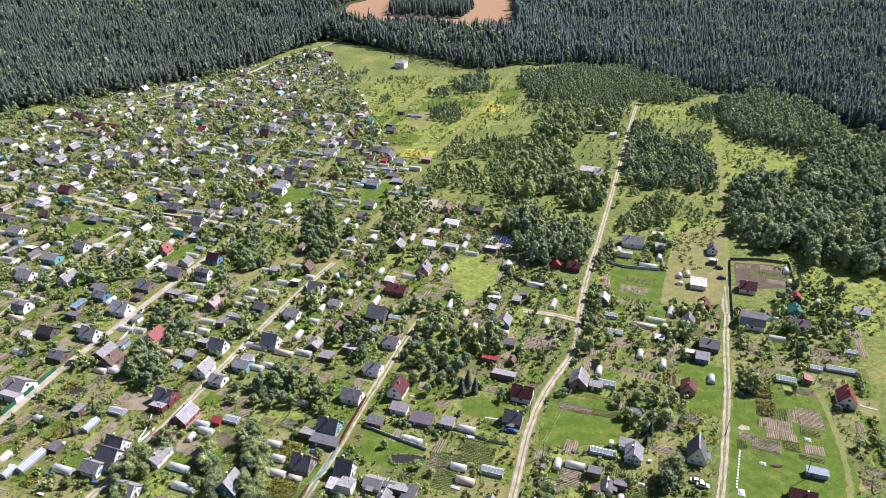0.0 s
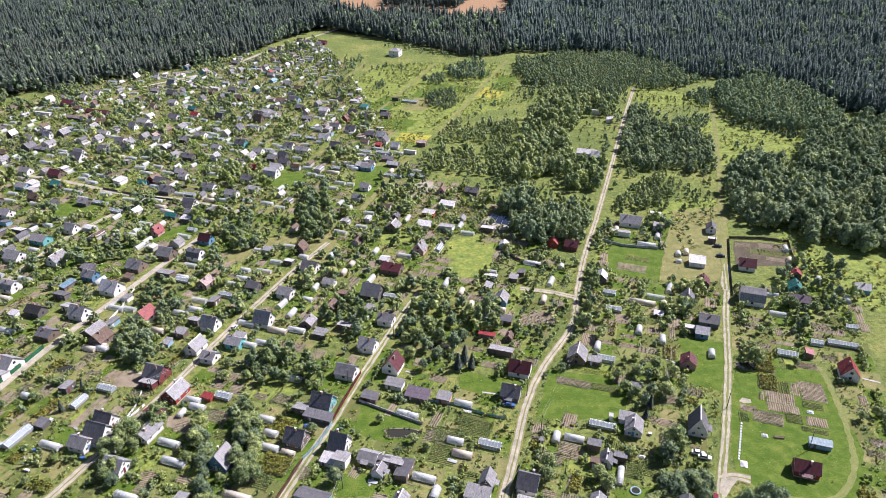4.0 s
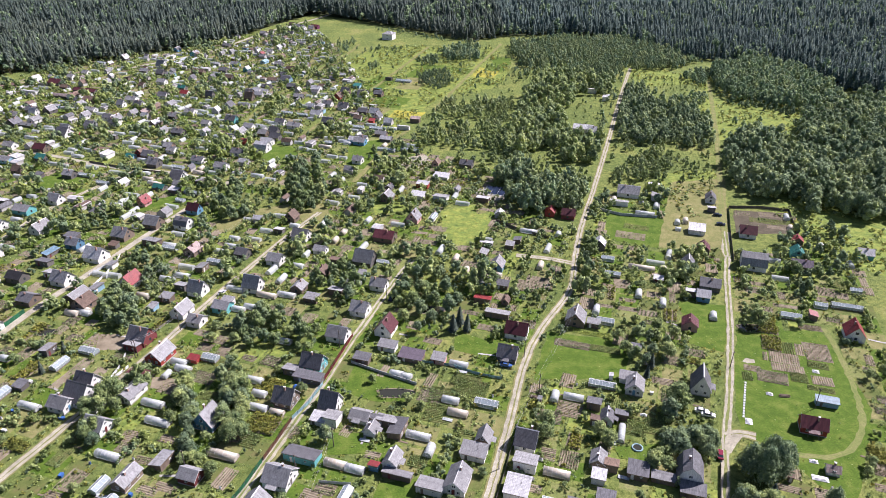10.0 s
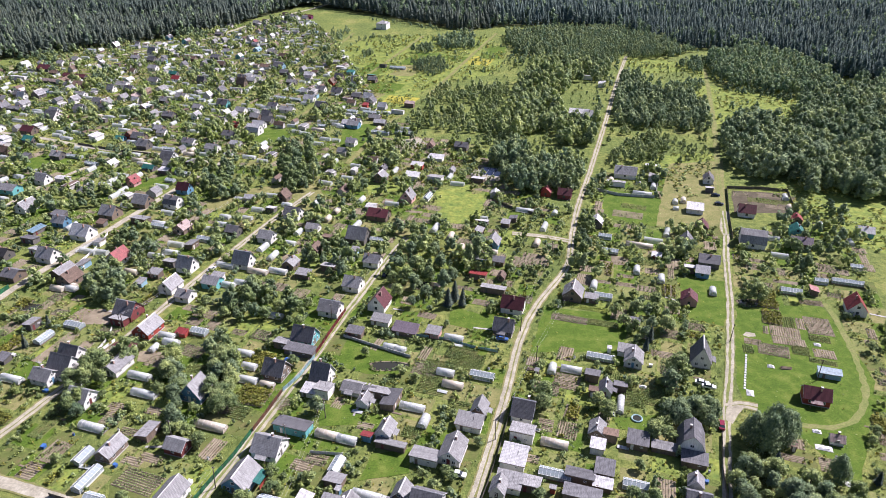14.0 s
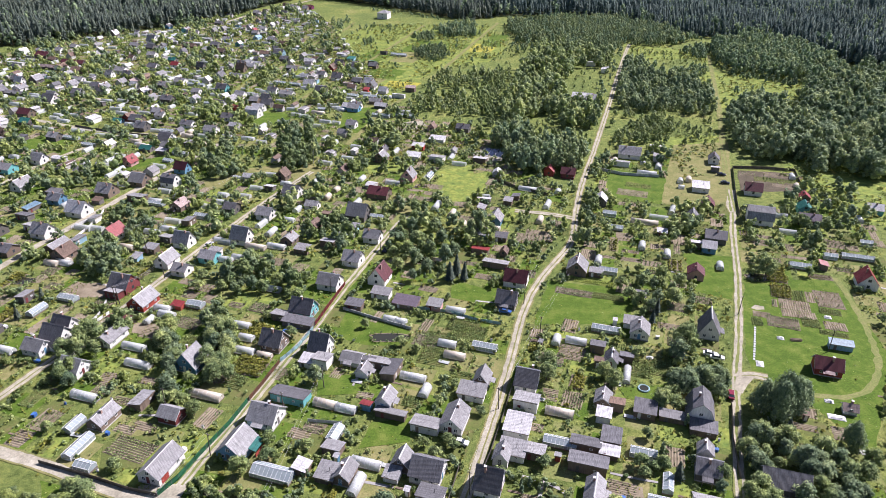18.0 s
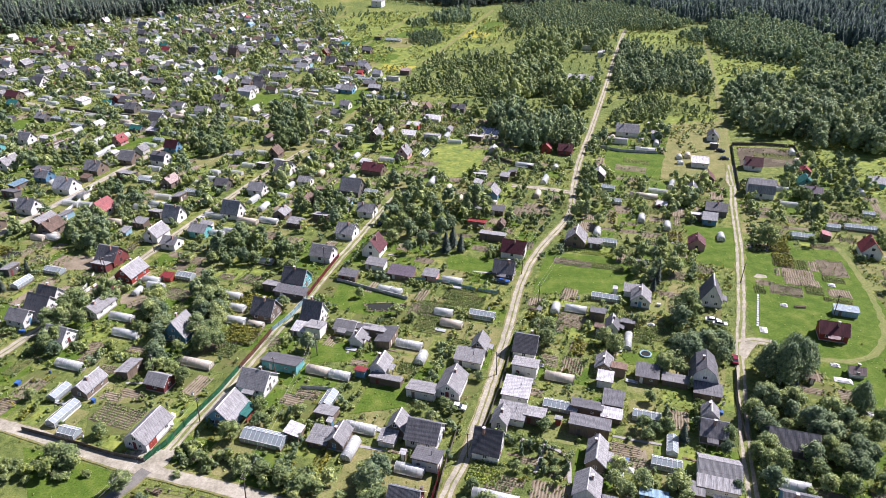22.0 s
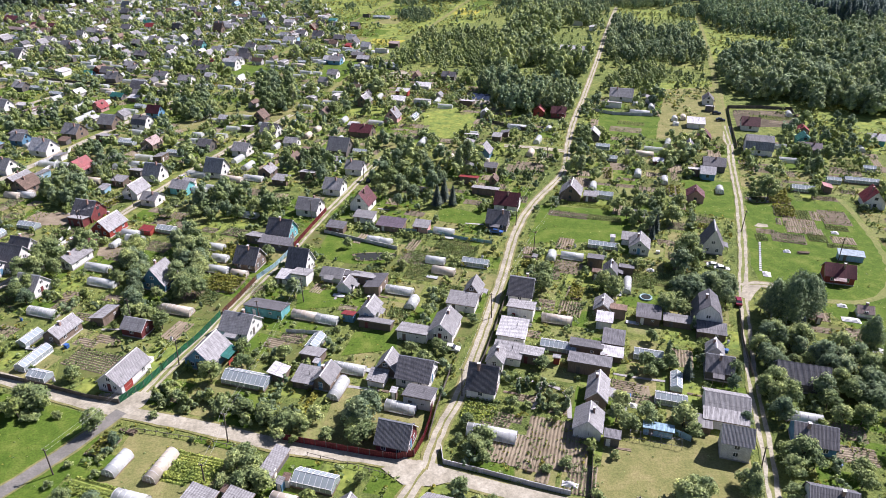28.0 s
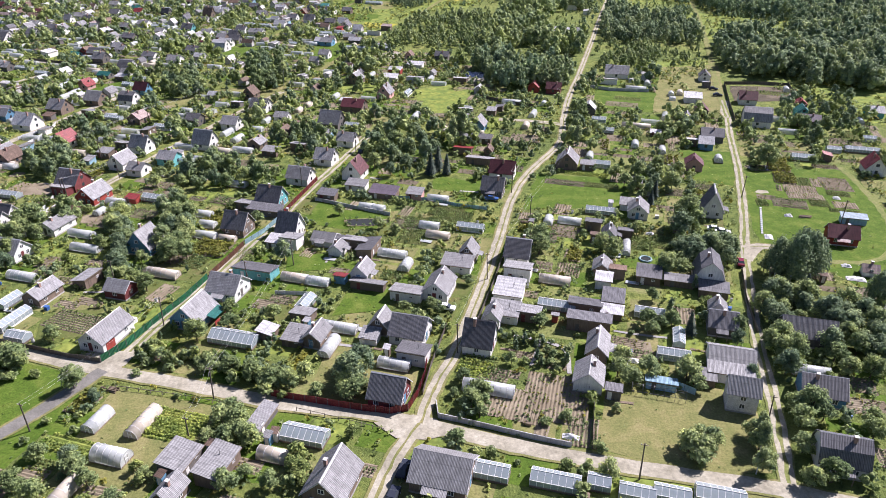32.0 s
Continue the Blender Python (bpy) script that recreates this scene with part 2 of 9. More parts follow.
FLOOR = earth("forest_floor", (0.03, 0.04, 0.015), (0.045, 0.055, 0.02), (0.06, 0.07, 0.03), 1.0)


def grassland():
    """Rough grass: broad dry and lush areas, clumps a metre or two across, and blades."""
    m, nodes, links, b = mat("grassland", 0.95, 0.0, 0.1)
    p = nodes.new("ShaderNodeNewGeometry").outputs["Position"]
    big = ramp(nodes, [(0.32, (0.100, 0.135, 0.040)), (0.47, (0.130, 0.165, 0.046)), (0.58, (0.170, 0.195, 0.055)), (0.72, (0.26, 0.240, 0.095))])
    links.new(noise_on(nodes, links, p, 0.03, 8, 0.68), big.inputs["Fac"])
    patch = ramp(nodes, [(0.36, (0.42, 0.50, 0.42)), (0.50, (0.9, 0.92, 0.88)), (0.66, (1.35, 1.25, 1.2))])
    links.new(noise_on(nodes, links, p, 0.42, 6, 0.7), patch.inputs["Fac"])
    f = noise_on(nodes, links, p, 2.4, 5, 0.75)
    one = mixed(nodes, links, "MULTIPLY", big.outputs["Color"], patch.outputs["Color"], 0.9)
    links.new(mixed(nodes, links, "OVERLAY", one, f, 0.8), b.inputs["Base Color"])
    relief(nodes, links, b, f, 1.0, 0.35)
    return m


GRASS = grassland()
m, nodes, links, b = mat("pond_water", 0.06, 0.0, 0.5)
b.inputs["Base Color"].default_value = (0.030, 0.030, 0.020, 1)
relief(nodes, links, b, noise_on(nodes, links, coords(nodes, links), 2.0, 3), 0.05, 0.05)
WATER = m
CARPAINT = {k: painted("car_paint_" + k, c, 0.25, wear=0.08, vary=0.03) for k, c in
            {"white": (0.75, 0.75, 0.75), "dark": (0.03, 0.035, 0.05), "blue": (0.05, 0.12, 0.32), "silver": (0.45, 0.46, 0.48), "red": (0.17, 0.02, 0.04)}.items()}
RUBBER = painted("rubber", (0.025, 0.025, 0.025), 0.8)
TARP = painted("blue_tarpaulin", (0.05, 0.14, 0.38), 0.5)

# ---- building blocks ----
AZ = 19.0                                    # the lanes run this many degrees east of the way the camera looks
V = Vector((math.sin(radians(AZ)), math.cos(radians(AZ)), 0))
U = Vector((math.cos(radians(AZ)), -math.sin(radians(AZ)), 0))
TURN_OF = {"u": -AZ, "v": 90 - AZ}
rng = random.Random(11)


def shape(verts, faces, material):
    me = bpy.data.meshes.new("shape")
    me.from_pydata(verts, [], faces)
    me.materials.append(material)
    return me


def part(name, me, parent, label=""):
    ob = new(name, me)
    ob.parent = parent
    if label:
        ob["label"] = label
    return ob


def thing(name, m, label, category, group="", kind=""):
    return tagged(place(new(name), m), label, category, group, kind)


def place(ob, m):
    ob.matrix_world = m
    return ob


def boxes(list_of_boxes):
    """Vertices and faces of boxes (x0, y0, z0, x1, y1, z1)."""
    vs, fs = [], []
    for x0, y0, z0, x1, y1, z1 in list_of_boxes:
        n = len(vs)
        vs += [(x0, y0, z0), (x1, y0, z0), (x1, y1, z0), (x0, y1, z0), (x0, y0, z1), (x1, y0, z1), (x1, y1, z1), (x0, y1, z1)]
        fs += [tuple(n + i for i in q) for q in ((0, 3, 2, 1), (4, 5, 6, 7), (0, 1, 5, 4), (1, 2, 6, 5), (2, 3, 7, 6), (3, 0, 4, 7))]
    return vs, fs


def box(x0, y0, z0, x1, y1, z1, material):
    return shape(*boxes([(x0, y0, z0, x1, y1, z1)]), material)


def bar(a, b, r, sides=6, r2=None):
    """A tapered rod from a to b."""
    a, b = Vector(a), Vector(b)
    d = (b - a).normalized()
    s = d.orthogonal().normalized()
    t = d.cross(s)
    r2 = r if r2 is None else r2
    vs = [tuple(p + (s * math.cos(k) + t * math.sin(k)) * q) for p, q in ((a, r), (b, r2)) for k in [2 * math.pi * i / sides for i in range(sides)]]
    fs = [(i, (i + 1) % sides, sides + (i + 1) % sides, sides + i) for i in range(sides)]
    fs += [tuple(reversed(range(sides))), tuple(range(sides, 2 * sides))]
    return vs, fs


def joined(pieces):
    vs, fs = [], []
    for v, f in pieces:
        n = len(vs)
        vs += v
        fs += [tuple(n + i for i in q) for q in f]
    return vs, fs


def slab(profile, x0, x1, thick):
    """A bent sheet: a profile of (y, z) points swept from x0 to x1, with thickness below."""
    n = len(profile)
    vs = [(x, y, z - d) for x in (x0, x1) for d in (0, thick) for y, z in profile]
    fs = []
    for i in range(n - 1):
        a, b, c, d = i, i + 1, n + i, n + i + 1
        o = 2 * n
        fs += [(a, o + a, o + b, b), (c, d, o + d, o + c), (a, b, d, c), (o + a, o + c, o + d, o + b)]
    fs += [(0, n, 3 * n, 2 * n), (n - 1, 3 * n - 1, 4 * n - 1, 2 * n - 1)]
    return vs, fs


def prism(profile, x0, x1):
    """A solid with an upright outline of (y, z) points, from x0 to x1."""
    n = len(profile)
    vs = [(x, y, z) for x in (x0, x1) for y, z in profile]
    return vs, [tuple(range(n))[::-1], tuple(range(n, 2 * n))] + [(i, (i + 1) % n, n + (i + 1) % n, n + i) for i in range(n)]


def window(parent, at, normal, w, h, far=False):
    """A framed window set on a wall: at is its middle, normal 'x-', 'x+', 'y-' or 'y+'."""
    ax, s = normal[0], -1 if normal[1] == "-" else 1
    def bx(a0, z0, a1, z1, d0, d1):
        d0, d1 = sorted((s * d0, s * d1))
        x, y, z = at
        return (x + d0, y + a0, z + z0, x + d1, y + a1, z + z1) if ax == "x" else (x + a0, y + d0, z + z0, x + a1, y + d1, z + z1)
    f = 0.09
    if far:
        return part("window", shape(*boxes([bx(-w / 2, -h / 2, w / 2, h / 2, -.02, .05)]), PANE), parent)
    fr = [bx(-w / 2, -h / 2, w / 2, -h / 2 + f, 0, .06), bx(-w / 2, h / 2 - f, w / 2, h / 2, 0, .06), bx(-w / 2, -h / 2 + f, -w / 2 + f, h / 2 - f, 0, .06),
          bx(w / 2 - f, -h / 2 + f, w / 2, h / 2 - f, 0, .06), bx(-f / 2, -h / 2 + f, f / 2, h / 2 - f, 0, .055)]
    o = part("window", shape(*boxes(fr), FRAME), parent)
    part("pane", shape(*boxes([bx(-w / 2 + f, -h / 2 + f, w / 2 - f, h / 2 - f, -.02, .02)]), PANE), o)
    return o


ROOF_WORD = {"g": "grey corrugated slate", "d": "dark grey slate", "w": "pale zinc", "r": "red metal", "m": "maroon metal", "n": "rusty brown", "p": "pinkish slate",
             "t": "teal metal", "u": "light blue metal", "v": "violet brown", "k": "black tar-paper"}
WALL_WORD = {"w": "white", "b": "blue boarded", "m": "maroon boarded", "n": "brown wooden", "r": "red boarded", "k": "weathered grey wooden", "t": "turquoise boarded",
             "u": "pale blue metal", "p": "pink", "g": "green boarded", "v": "plum-coloured", "c": "white brick"}
taken = []                                   # (x, y, radius) of what stands on the ground, so that planting keeps clear


def house(x, y, ridge, w, l, h, roof, wall, style="gable", extra="", turn=0.0):
    """A summer house: gable, gambrel, a-frame or hipped; the ridge runs along local x, the camera's side is local -y (u) or -x (v)."""
    m = pose(x, y, 0, 0, 0, TURN_OF[ridge] + turn)
    near = y < 205
    kind = {"gable": "steep gabled", "gambrel": "gambrel-roofed", "aframe": "A-shaped", "hip": "two-storey hip-roofed", "tall": "two-storey"}[style]
    ob = thing("house", m, f"{WALL_WORD[wall]} {kind} summer house with {ROOF_WORD[roof]} roof", "house", "summer houses of the garden settlement")
    taken.append((x, y, math.hypot(w, l) / 2 + 0.8))
    a, b, over = w / 2, l / 2, 0.35
    eave = {"gable": min(2.7, 0.58 * h), "gambrel": 2.6, "aframe": 0.9, "hip": 0.72 * h, "tall": 0.66 * h}[style]
    rise = h - eave
    wall_m, roof_m = WALL[wall], ROOF[roof]
    if near:
        part("foundation", box(-b - .06, -a - .06, -0.3, b + .06, a + .06, 0.35, CONCRETE), ob)
    if style == "hip":
        part("wall_body", box(-b, -a, 0, b, a, eave, wall_m), ob)
        e = 0.5
        vs = [(-b - e, -a - e, eave), (b + e, -a - e, eave), (b + e, a + e, eave), (-b - e, a + e, eave), (-b * .25, 0, h), (b * .25, 0, h)]
        part("roof", shape(vs, [(0, 1, 5, 4), (1, 2, 5), (2, 3, 4, 5), (3, 0, 4), (3, 2, 1, 0)], roof_m), ob)
    elif style == "gambrel":
        k, ky = eave + rise * 0.62, a * 0.66
        part("wall_body", shape(*prism([(-a, 0), (a, 0), (a, eave), (ky, k - .05), (0, h - .08), (-ky, k - .05), (-a, eave)], -b, b), wall_m), ob)
        for s, nm in ((-1, "roof_slope"), (1, "roof_slope")):
            part(nm, shape(*slab([(s * (a + .25), eave - .15), (s * ky, k)], -b - over, b + over, .1), roof_m), ob)
            part("upper_roof_slope", shape(*slab([(s * (ky + .06), k - .01), (0, h)], -b - over, b + over, .1), roof_m), ob)
    else:
        part("wall_body", shape(*prism([(-a, 0), (a, 0), (a, eave), (0, h - .1), (-a, eave)], -b, b), wall_m), ob)
        k = rise / a
        for s in (-1, 1):
            part("roof_slope", shape(*slab([(s * (a + over), eave - k * over), (s * .02, h)], -b - over, b + over, .1), roof_m), ob)
    if style != "hip":
        part("ridge_cap", shape(*slab([(-.22, h - .18), (0, h + .03), (.22, h - .18)], -b - over, b + over, .04), CAP if (roof in "gdw" and rng.random() < .6) else roof_m), ob)
        for s in (-1, 1):                    # pale boards along the gable's edges
            ky = a + over
            part("barge_board", shape(*slab([(-ky, eave - (rise / a) * over - .04), (0, h - .04), (ky, eave - (rise / a) * over - .04)], s * (b + over) - .04, s * (b + over) + .04, .2), CAP), ob) if style in ("gable", "aframe", "tall") and near else None
    if rng.random() < 0.75:
        cx, cy = rng.uniform(-b * .5, b * .5), rng.choice((-1, 1)) * a * rng.uniform(.12, .3)
        c = part("chimney", box(cx - .26, cy - .26, eave, cx + .26, cy + .26, h + .55, BRICK), ob)
        if near:
            part("chimney_cap", box(cx - .34, cy - .34, h + .55, cx + .34, cy + .34, h + .65, CAP), c)
    ends = [("x-", -b), ("x+", b)]
    for nm, ex in ends:
        if (ridge == "u" and nm == "x-") or (ridge == "v" and nm == "x+"):
            continue
        if style != "aframe":
            for oy in ((-a * .45, a * .45) if w > 5.5 and near else (0,)):
                window(ob, (ex, oy, 1.55), nm, .95, 1.1, not near)
        if rise > 2.2:
            window(ob, (ex, 0, eave + min(rise * .32, 1.3)), nm, 1.1, 1.0, not near)
    if style not in ("aframe",):
        for ox in ((-b * .5, b * .5) if l > 6 and near else (0,)):
            window(ob, (ox, -a, 1.6), "y-", 1.0, 1.1, not near)
            if style in ("hip", "tall"):
                window(ob, (ox, -a, eave - 1.1), "y-", 1.1, 1.0, not near)
    dm = WALL[rng.choice("nkmwb")]
    if not near:
        return ob
    d = part("door", box(-b - .05, a * .05 - .45, .35, -b + .02, a * .05 + .45, 2.35, dm) if ridge == "v" else box(b - .02, -a * .1 - .45, .35, b + .05, -a * .1 + .45, 2.35, dm), ob)
    if near:
        part("door_handle", box(b + .05, -a * .1 + .3, 1.3, b + .1, -a * .1 + .38, 1.42, IRON) if ridge == "u" else box(-b - .1, a * .05 + .3, 1.3, -b - .05, a * .05 + .38, 1.42, IRON), d)
    if extra == "gate":
        part("garage_gate", box(-b * .55 - 1.3, -a - .07, .1, -b * .55 + 1.3, -a - .01, 2.3, WALL["r"]), ob, "dark red double garage gate")
    if extra == "porch":
        part("porch_roof", shape(*slab([(-a - 2.2, 2.1), (-a - .05, 2.6)], -b * .2, b, .1), ROOF["t"]), ob, "green lean-to porch roof")
        part("porch_wall", box(-b * .2 + .2, -a - 2.0, 0, b - .2, -a - 1.9, 1.1, WALL["r"]), ob, "red boarded porch wall")
    if not extra and near and rng.random() < .35 and style in ("gable", "gambrel"):
        part("porch_roof", shape(*slab([(-a - 1.7, 2.0), (-a - .05, 2.45)], -b * .5, b * .4, .08), roof_m), ob)
        for px_ in (-b * .45, b * .35):
            part("porch_post", box(px_ - .06, -a - 1.6, 0, px_ + .06, -a - 1.48, 2.02, TIMBER), ob)
    return ob


def shed(x, y, ridge, w, l, h, roof, wall, turn=0.0):
    """A shed with a single sloping sheet roof."""
    ob = thing("shed", pose(x, y, 0, 0, 0, TURN_OF[ridge] + turn), f"low {WALL_WORD[wall]} shed with sloping {ROOF_WORD[roof]} roof", "shed", "garden sheds")
    taken.append((x, y, math.hypot(w, l) / 2 + 0.3))
    a, b, drop = w / 2, l / 2, min(.9, w * .17)
    s = rng.choice((-1, 1)) if w < 6 else -1
    lo, hi = h - drop, h
    za, zb = (lo, hi) if s < 0 else (hi, lo)
    part("wall_body", shape(*prism([(-a, -.2), (a, -.2), (a, zb - .06), (-a, za - .06)], -b, b), WALL[wall]), ob)
    part("roof", shape(*slab([(-a - .3, za - .1), (a + .3, zb + .1)] if s < 0 else [(-a - .3, za + .05), (a + .3, zb - .05)], -b - .3, b + .3, .07), ROOF[roof]), ob)
    if y < 320:
        part("eaves_board", box(-b - .28, -a - .33, za - .3, b + .28, -a - .3, za - .12, TIMBER), ob)
        if w > 2:
            d = part("door", box(-b * .5 - .42, -a - .05, 0, -b * .5 + .42, -a + .02, 1.95, WALL[rng.choice("nkwm")]), ob)
            part("latch", box(-b * .5 + .25, -a - .09, .95, -b * .5 + .36, -a - .05, 1.05, IRON), d)
            if l > 4.5 and h > 2.7:
                window(ob, (b * .4, -a, 1.5), "y-", .8, .6)
        if w > 4 and rng.random() < .5:
            part("stove_pipe", shape(*bar((b * .3, 0, (lo + hi) / 2 - .1), (b * .3, 0, h + .8), .07), IRON), ob)
    return ob


def greenhouse(x, y, ridge, w, l, film=None, turn=0.0):
    """A tunnel greenhouse: hoops, plastic skin, end walls with a door."""
    film = film or rng.choice((FILM, FILM, FILM, FILM_TAN))
    word = {FILM: "milky white", FILM_TAN: "yellowed", FILM_PINK: "pinkish"}[film]
    ob = thing("greenhouse", pose(x, y, 0, 0, 0, TURN_OF[ridge] + turn), f"{word} plastic tunnel greenhouse with metal hoops", "greenhouse", "garden greenhouses")
    taken.append((x, y, math.hypot(w, l) / 2 + 0.2))
    a, b, h, n = w / 2, l / 2, 0.68 * w + .05, 12
    arc = [(-a * math.cos(math.pi * i / n), .15 + (h - .15) * math.sin(math.pi * i / n) ** .8) for i in range(n + 1)]
    me = shape(*slab(arc, -b, b, .02), film)
    me.polygons.foreach_set("use_smooth", [True] * len(me.polygons))
    part("film_cover", me, ob)
    for s in (-1, 1):
        part("end_wall", shape(*prism([(-a + .03, .15)] + arc[1:-1] + [(a - .03, .15)], s * b - .015 - s * .03, s * b + .015 - s * .03), film), ob)
        if y < 260 and s == (1 if ridge == "u" else -1):
            part("door", shape(*boxes([(s * b - .05, -.4, .1, s * b + .05, -.34, 1.75), (s * b - .05, .34, .1, s * b + .05, .4, 1.75), (s * b - .05, -.4, 1.72, s * b + .05, .4, 1.78), (s * b - .05, -.4, .9, s * b + .05, .4, .95)]), FRAME), ob)
    if y < 165:
        k = max(3, round(l / 1.3))
        hoop = shape(*slab([(py * 1.012, pz * 1.012 + .02) for py, pz in arc], -.03, .03, .05), CAP)
        for i in range(k + 1):
            part("hoop", hoop, ob).location = (-b + l * i / k, 0, 0)
    if y < 260:
        part("base_board", shape(*boxes([(-b, -a - .04, -.1, b, -a + .02, .25), (-b, a - .02, -.1, b, a + .04, .25), (-b - .04, -a, -.1, -b + .02, a, .25), (b - .02, -a, -.1, b + .04, a, .25)]), TIMBER), ob)
    return ob


def glasshouse(x, y, ridge, w, l, turn=0.0):
    """A gabled greenhouse: glazed walls and roof on a wooden frame, panes as pieces."""
    ob = thing("glasshouse", pose(x, y, 0, 0, 0, TURN_OF[ridge] + turn), "gabled greenhouse of dusty glass on a white wooden frame", "greenhouse", "garden greenhouses")
    taken.append((x, y, math.hypot(w, l) / 2 + 0.2))
    a, b, e, h = w / 2, l / 2, 1.5, 1.5 + w * .27
    part("plinth", shape(*boxes([(-b, -a - .05, -.1, b, -a + .05, .4), (-b, a - .05, -.1, b, a + .05, .4), (-b - .05, -a, -.1, -b + .05, a, .4), (b - .05, -a, -.1, b + .05, a, .4)]), WALL[rng.choice("nwk")]), ob)
    n = max(3, round(l / 1.1))
    roof_pane = {s: shape(*slab([(s * a, e), (s * .03, h)], -l / n / 2 + .03, l / n / 2 - .03, .015), GLAZING) for s in (-1, 1)}
    wall_pane = shape(*boxes([(-l / n / 2 + .03, -.01, .4, l / n / 2 - .03, .01, e)]), GLAZING)
    for i in range(n if y < 108 else 0):
        cx = -b + l * (i + .5) / n
        for s in (-1, 1):
            part("roof_pane", roof_pane[s], ob).location = (cx, 0, 0)
            part("wall_pane", wall_pane, ob).location = (cx, s * a, 0)
    if y >= 108:
        for s in (-1, 1):
            part("roof_glazing", shape(*slab([(s * a, e), (s * .03, h)], -b, b, .015), GLAZING), ob)
            part("wall_glazing", box(-b, s * a - .01, .4, b, s * a + .01, e, GLAZING), ob)
    for s in (-1, 1):
        part("gable_glazing", shape(*prism([(-a, .4), (a, .4), (a, e), (0, h), (-a, e)], s * b - .012, s * b + .012), GLAZING), ob)
    bars = []
    for i in range(n + 1):
        cx = -b + l * i / n
        bars.append(slab([(-a - .02, e), (0, h + .03), (a + .02, e)], cx - .03, cx + .03, .07))
        bars.append(boxes([(cx - .03, -a - .03, .4, cx + .03, -a + .03, e), (cx - .03, a - .03, .4, cx + .03, a + .03, e)]))
    bars.append(boxes([(-b, -.04, h - .02, b, .04, h + .06), (-b, -a - .04, e - .04, b, -a + .04, e + .04), (-b, a - .04, e - .04, b, a + .04, e + .04)]))
    part("frame", shape(*joined(bars), FRAME), ob)
    return ob
clear_lawns = []                             # open plots, kept free of scattered planting
level = [0.010]


def plot(poly, material, label):
    """A lawn or field: a thin patch of its own ground."""
    level[0] += 0.004
    clear_lawns.append(poly)
    return sheet("plot", poly, level[0], material, label, "lawn", step=2.5, rough=.9)


FENCE = {"green": painted("green_sheet_metal", (0.02, 0.13, 0.06), 0.5), "brown": painted("brown_sheet_metal", (0.13, 0.06, 0.04), 0.5), "blue": painted("pale_blue_paint", (0.30, 0.46, 0.50), 0.6),
         "red": painted("maroon_sheet_metal", (0.17, 0.025, 0.03), 0.5), "pale": painted("weathered_concrete_panel", (0.42, 0.42, 0.42), 0.9), "wood": painted("grey_fence_wood", (0.12, 0.105, 0.09), 0.9),
         "rail": painted("grey_rail_wood", (0.16, 0.14, 0.12), 0.9), "white": painted("white_fence_paint", (0.62, 0.63, 0.62), 0.7)}


def fence(points, style, height, label, bay=2.5):
    """Posts and panels; sheet metal is ribbed, wood is palings, concrete has a coping."""
    ob = tagged(new("fence"), label, "fence", "garden fences")
    material = FENCE[style]
    if style == "rail":
        coping, panel = None, box(0, -.03, height - .22, bay, .03, height - .12, material)
    elif style == "pale":
        panel = shape(*slab([(-.04, 0), (.04, 0)], 0, bay, -height + .1), material)
        coping = box(0, -.07, height - .1, bay, .07, height, material)
    else:
        coping, n, top, foot = None, (9 if style in ("wood", "white") else 14), [], []
        for i in range(n):                   # palings with gaps at their heads, or folded ribs
            x0, x1 = bay * i / n, bay * (i + 1) / n
            if style in ("wood", "white"):
                top += [(x0 + .02, 0, height - .16), (x0 + .02, 0, height - .03 * (i % 2)), (x1 - .02, 0, height - .03 * (i % 2)), (x1 - .02, 0, height - .16)]
            else:
                k = .025 * (-1) ** i
                top += [(x0 + .02, k, height), (x1 - .02, k, height)]
        m_ = len(top)
        vs = top + [(x, y, .05) for x, y, z in top]
        vs += [(x, y + .025, z) for x, y, z in vs]
        fs = []
        for i in range(m_ - 1):
            q = (i, i + 1, m_ + i + 1, m_ + i)
            fs += [q, tuple(2 * m_ + j for j in reversed(q)), (i, 2 * m_ + i, 2 * m_ + i + 1, i + 1)]
        panel = shape(vs, fs, material)
    post = box(-.05, -.05, -.2, .05, .05, height + .05, material if style in ("pale", "wood", "white", "rail") else IRON)
    line = [Vector(p) for p in points]
    for a, b in zip(line, line[1:]):
        d = b - a
        n = max(1, round(d.length / bay))
        turn = math.degrees(math.atan2(d.y, d.x))
        for i in range(n):
            q = a + d * i / n
            wobble = rng.uniform(-1, 1)
            p = part("panel", panel, ob)
            p.matrix_world = pose(q.x, q.y, 0, wobble, 0, turn) @ Matrix.Diagonal((d.length / n / bay, 1, 1, 1))
            if coping:
                part("coping", coping, p)
            part("post", post, ob).matrix_world = pose(q.x, q.y, 0, wobble, 0, turn)
    part("post", post, ob).matrix_world = pose(line[-1].x, line[-1].y, 0)
    return ob


def pond(x, y, rx, ry):
    pts = [(x + rx * math.cos(a) * (1 + .16 * math.sin(3 * a + 1)), y + ry * math.sin(a) * (1 + .16 * math.cos(2 * a)), .13) for a in [2 * math.pi * i / 40 for i in range(40)]]
    rim = [(x + (p[0] - x) * 1.14, y + (p[1] - y) * 1.14, .115) for p in pts]
    ob = tagged(new("pond", shape(pts, [tuple(range(40))], WATER)), "small dark garden pond with muddy grass banks", "pond", kind="structure")
    part("bank", shape(rim, [tuple(range(40))], SOIL), ob)
    clear_lawns.append([(p[0], p[1]) for p in rim])
    for i in range(0, 40, 2):
        if rng.random() < .8:
            reed_spots.append((rim[i][0], rim[i][1], 0.1, rng.uniform(.5, 1.0), 1.0))


reed_spots = []
poles = []


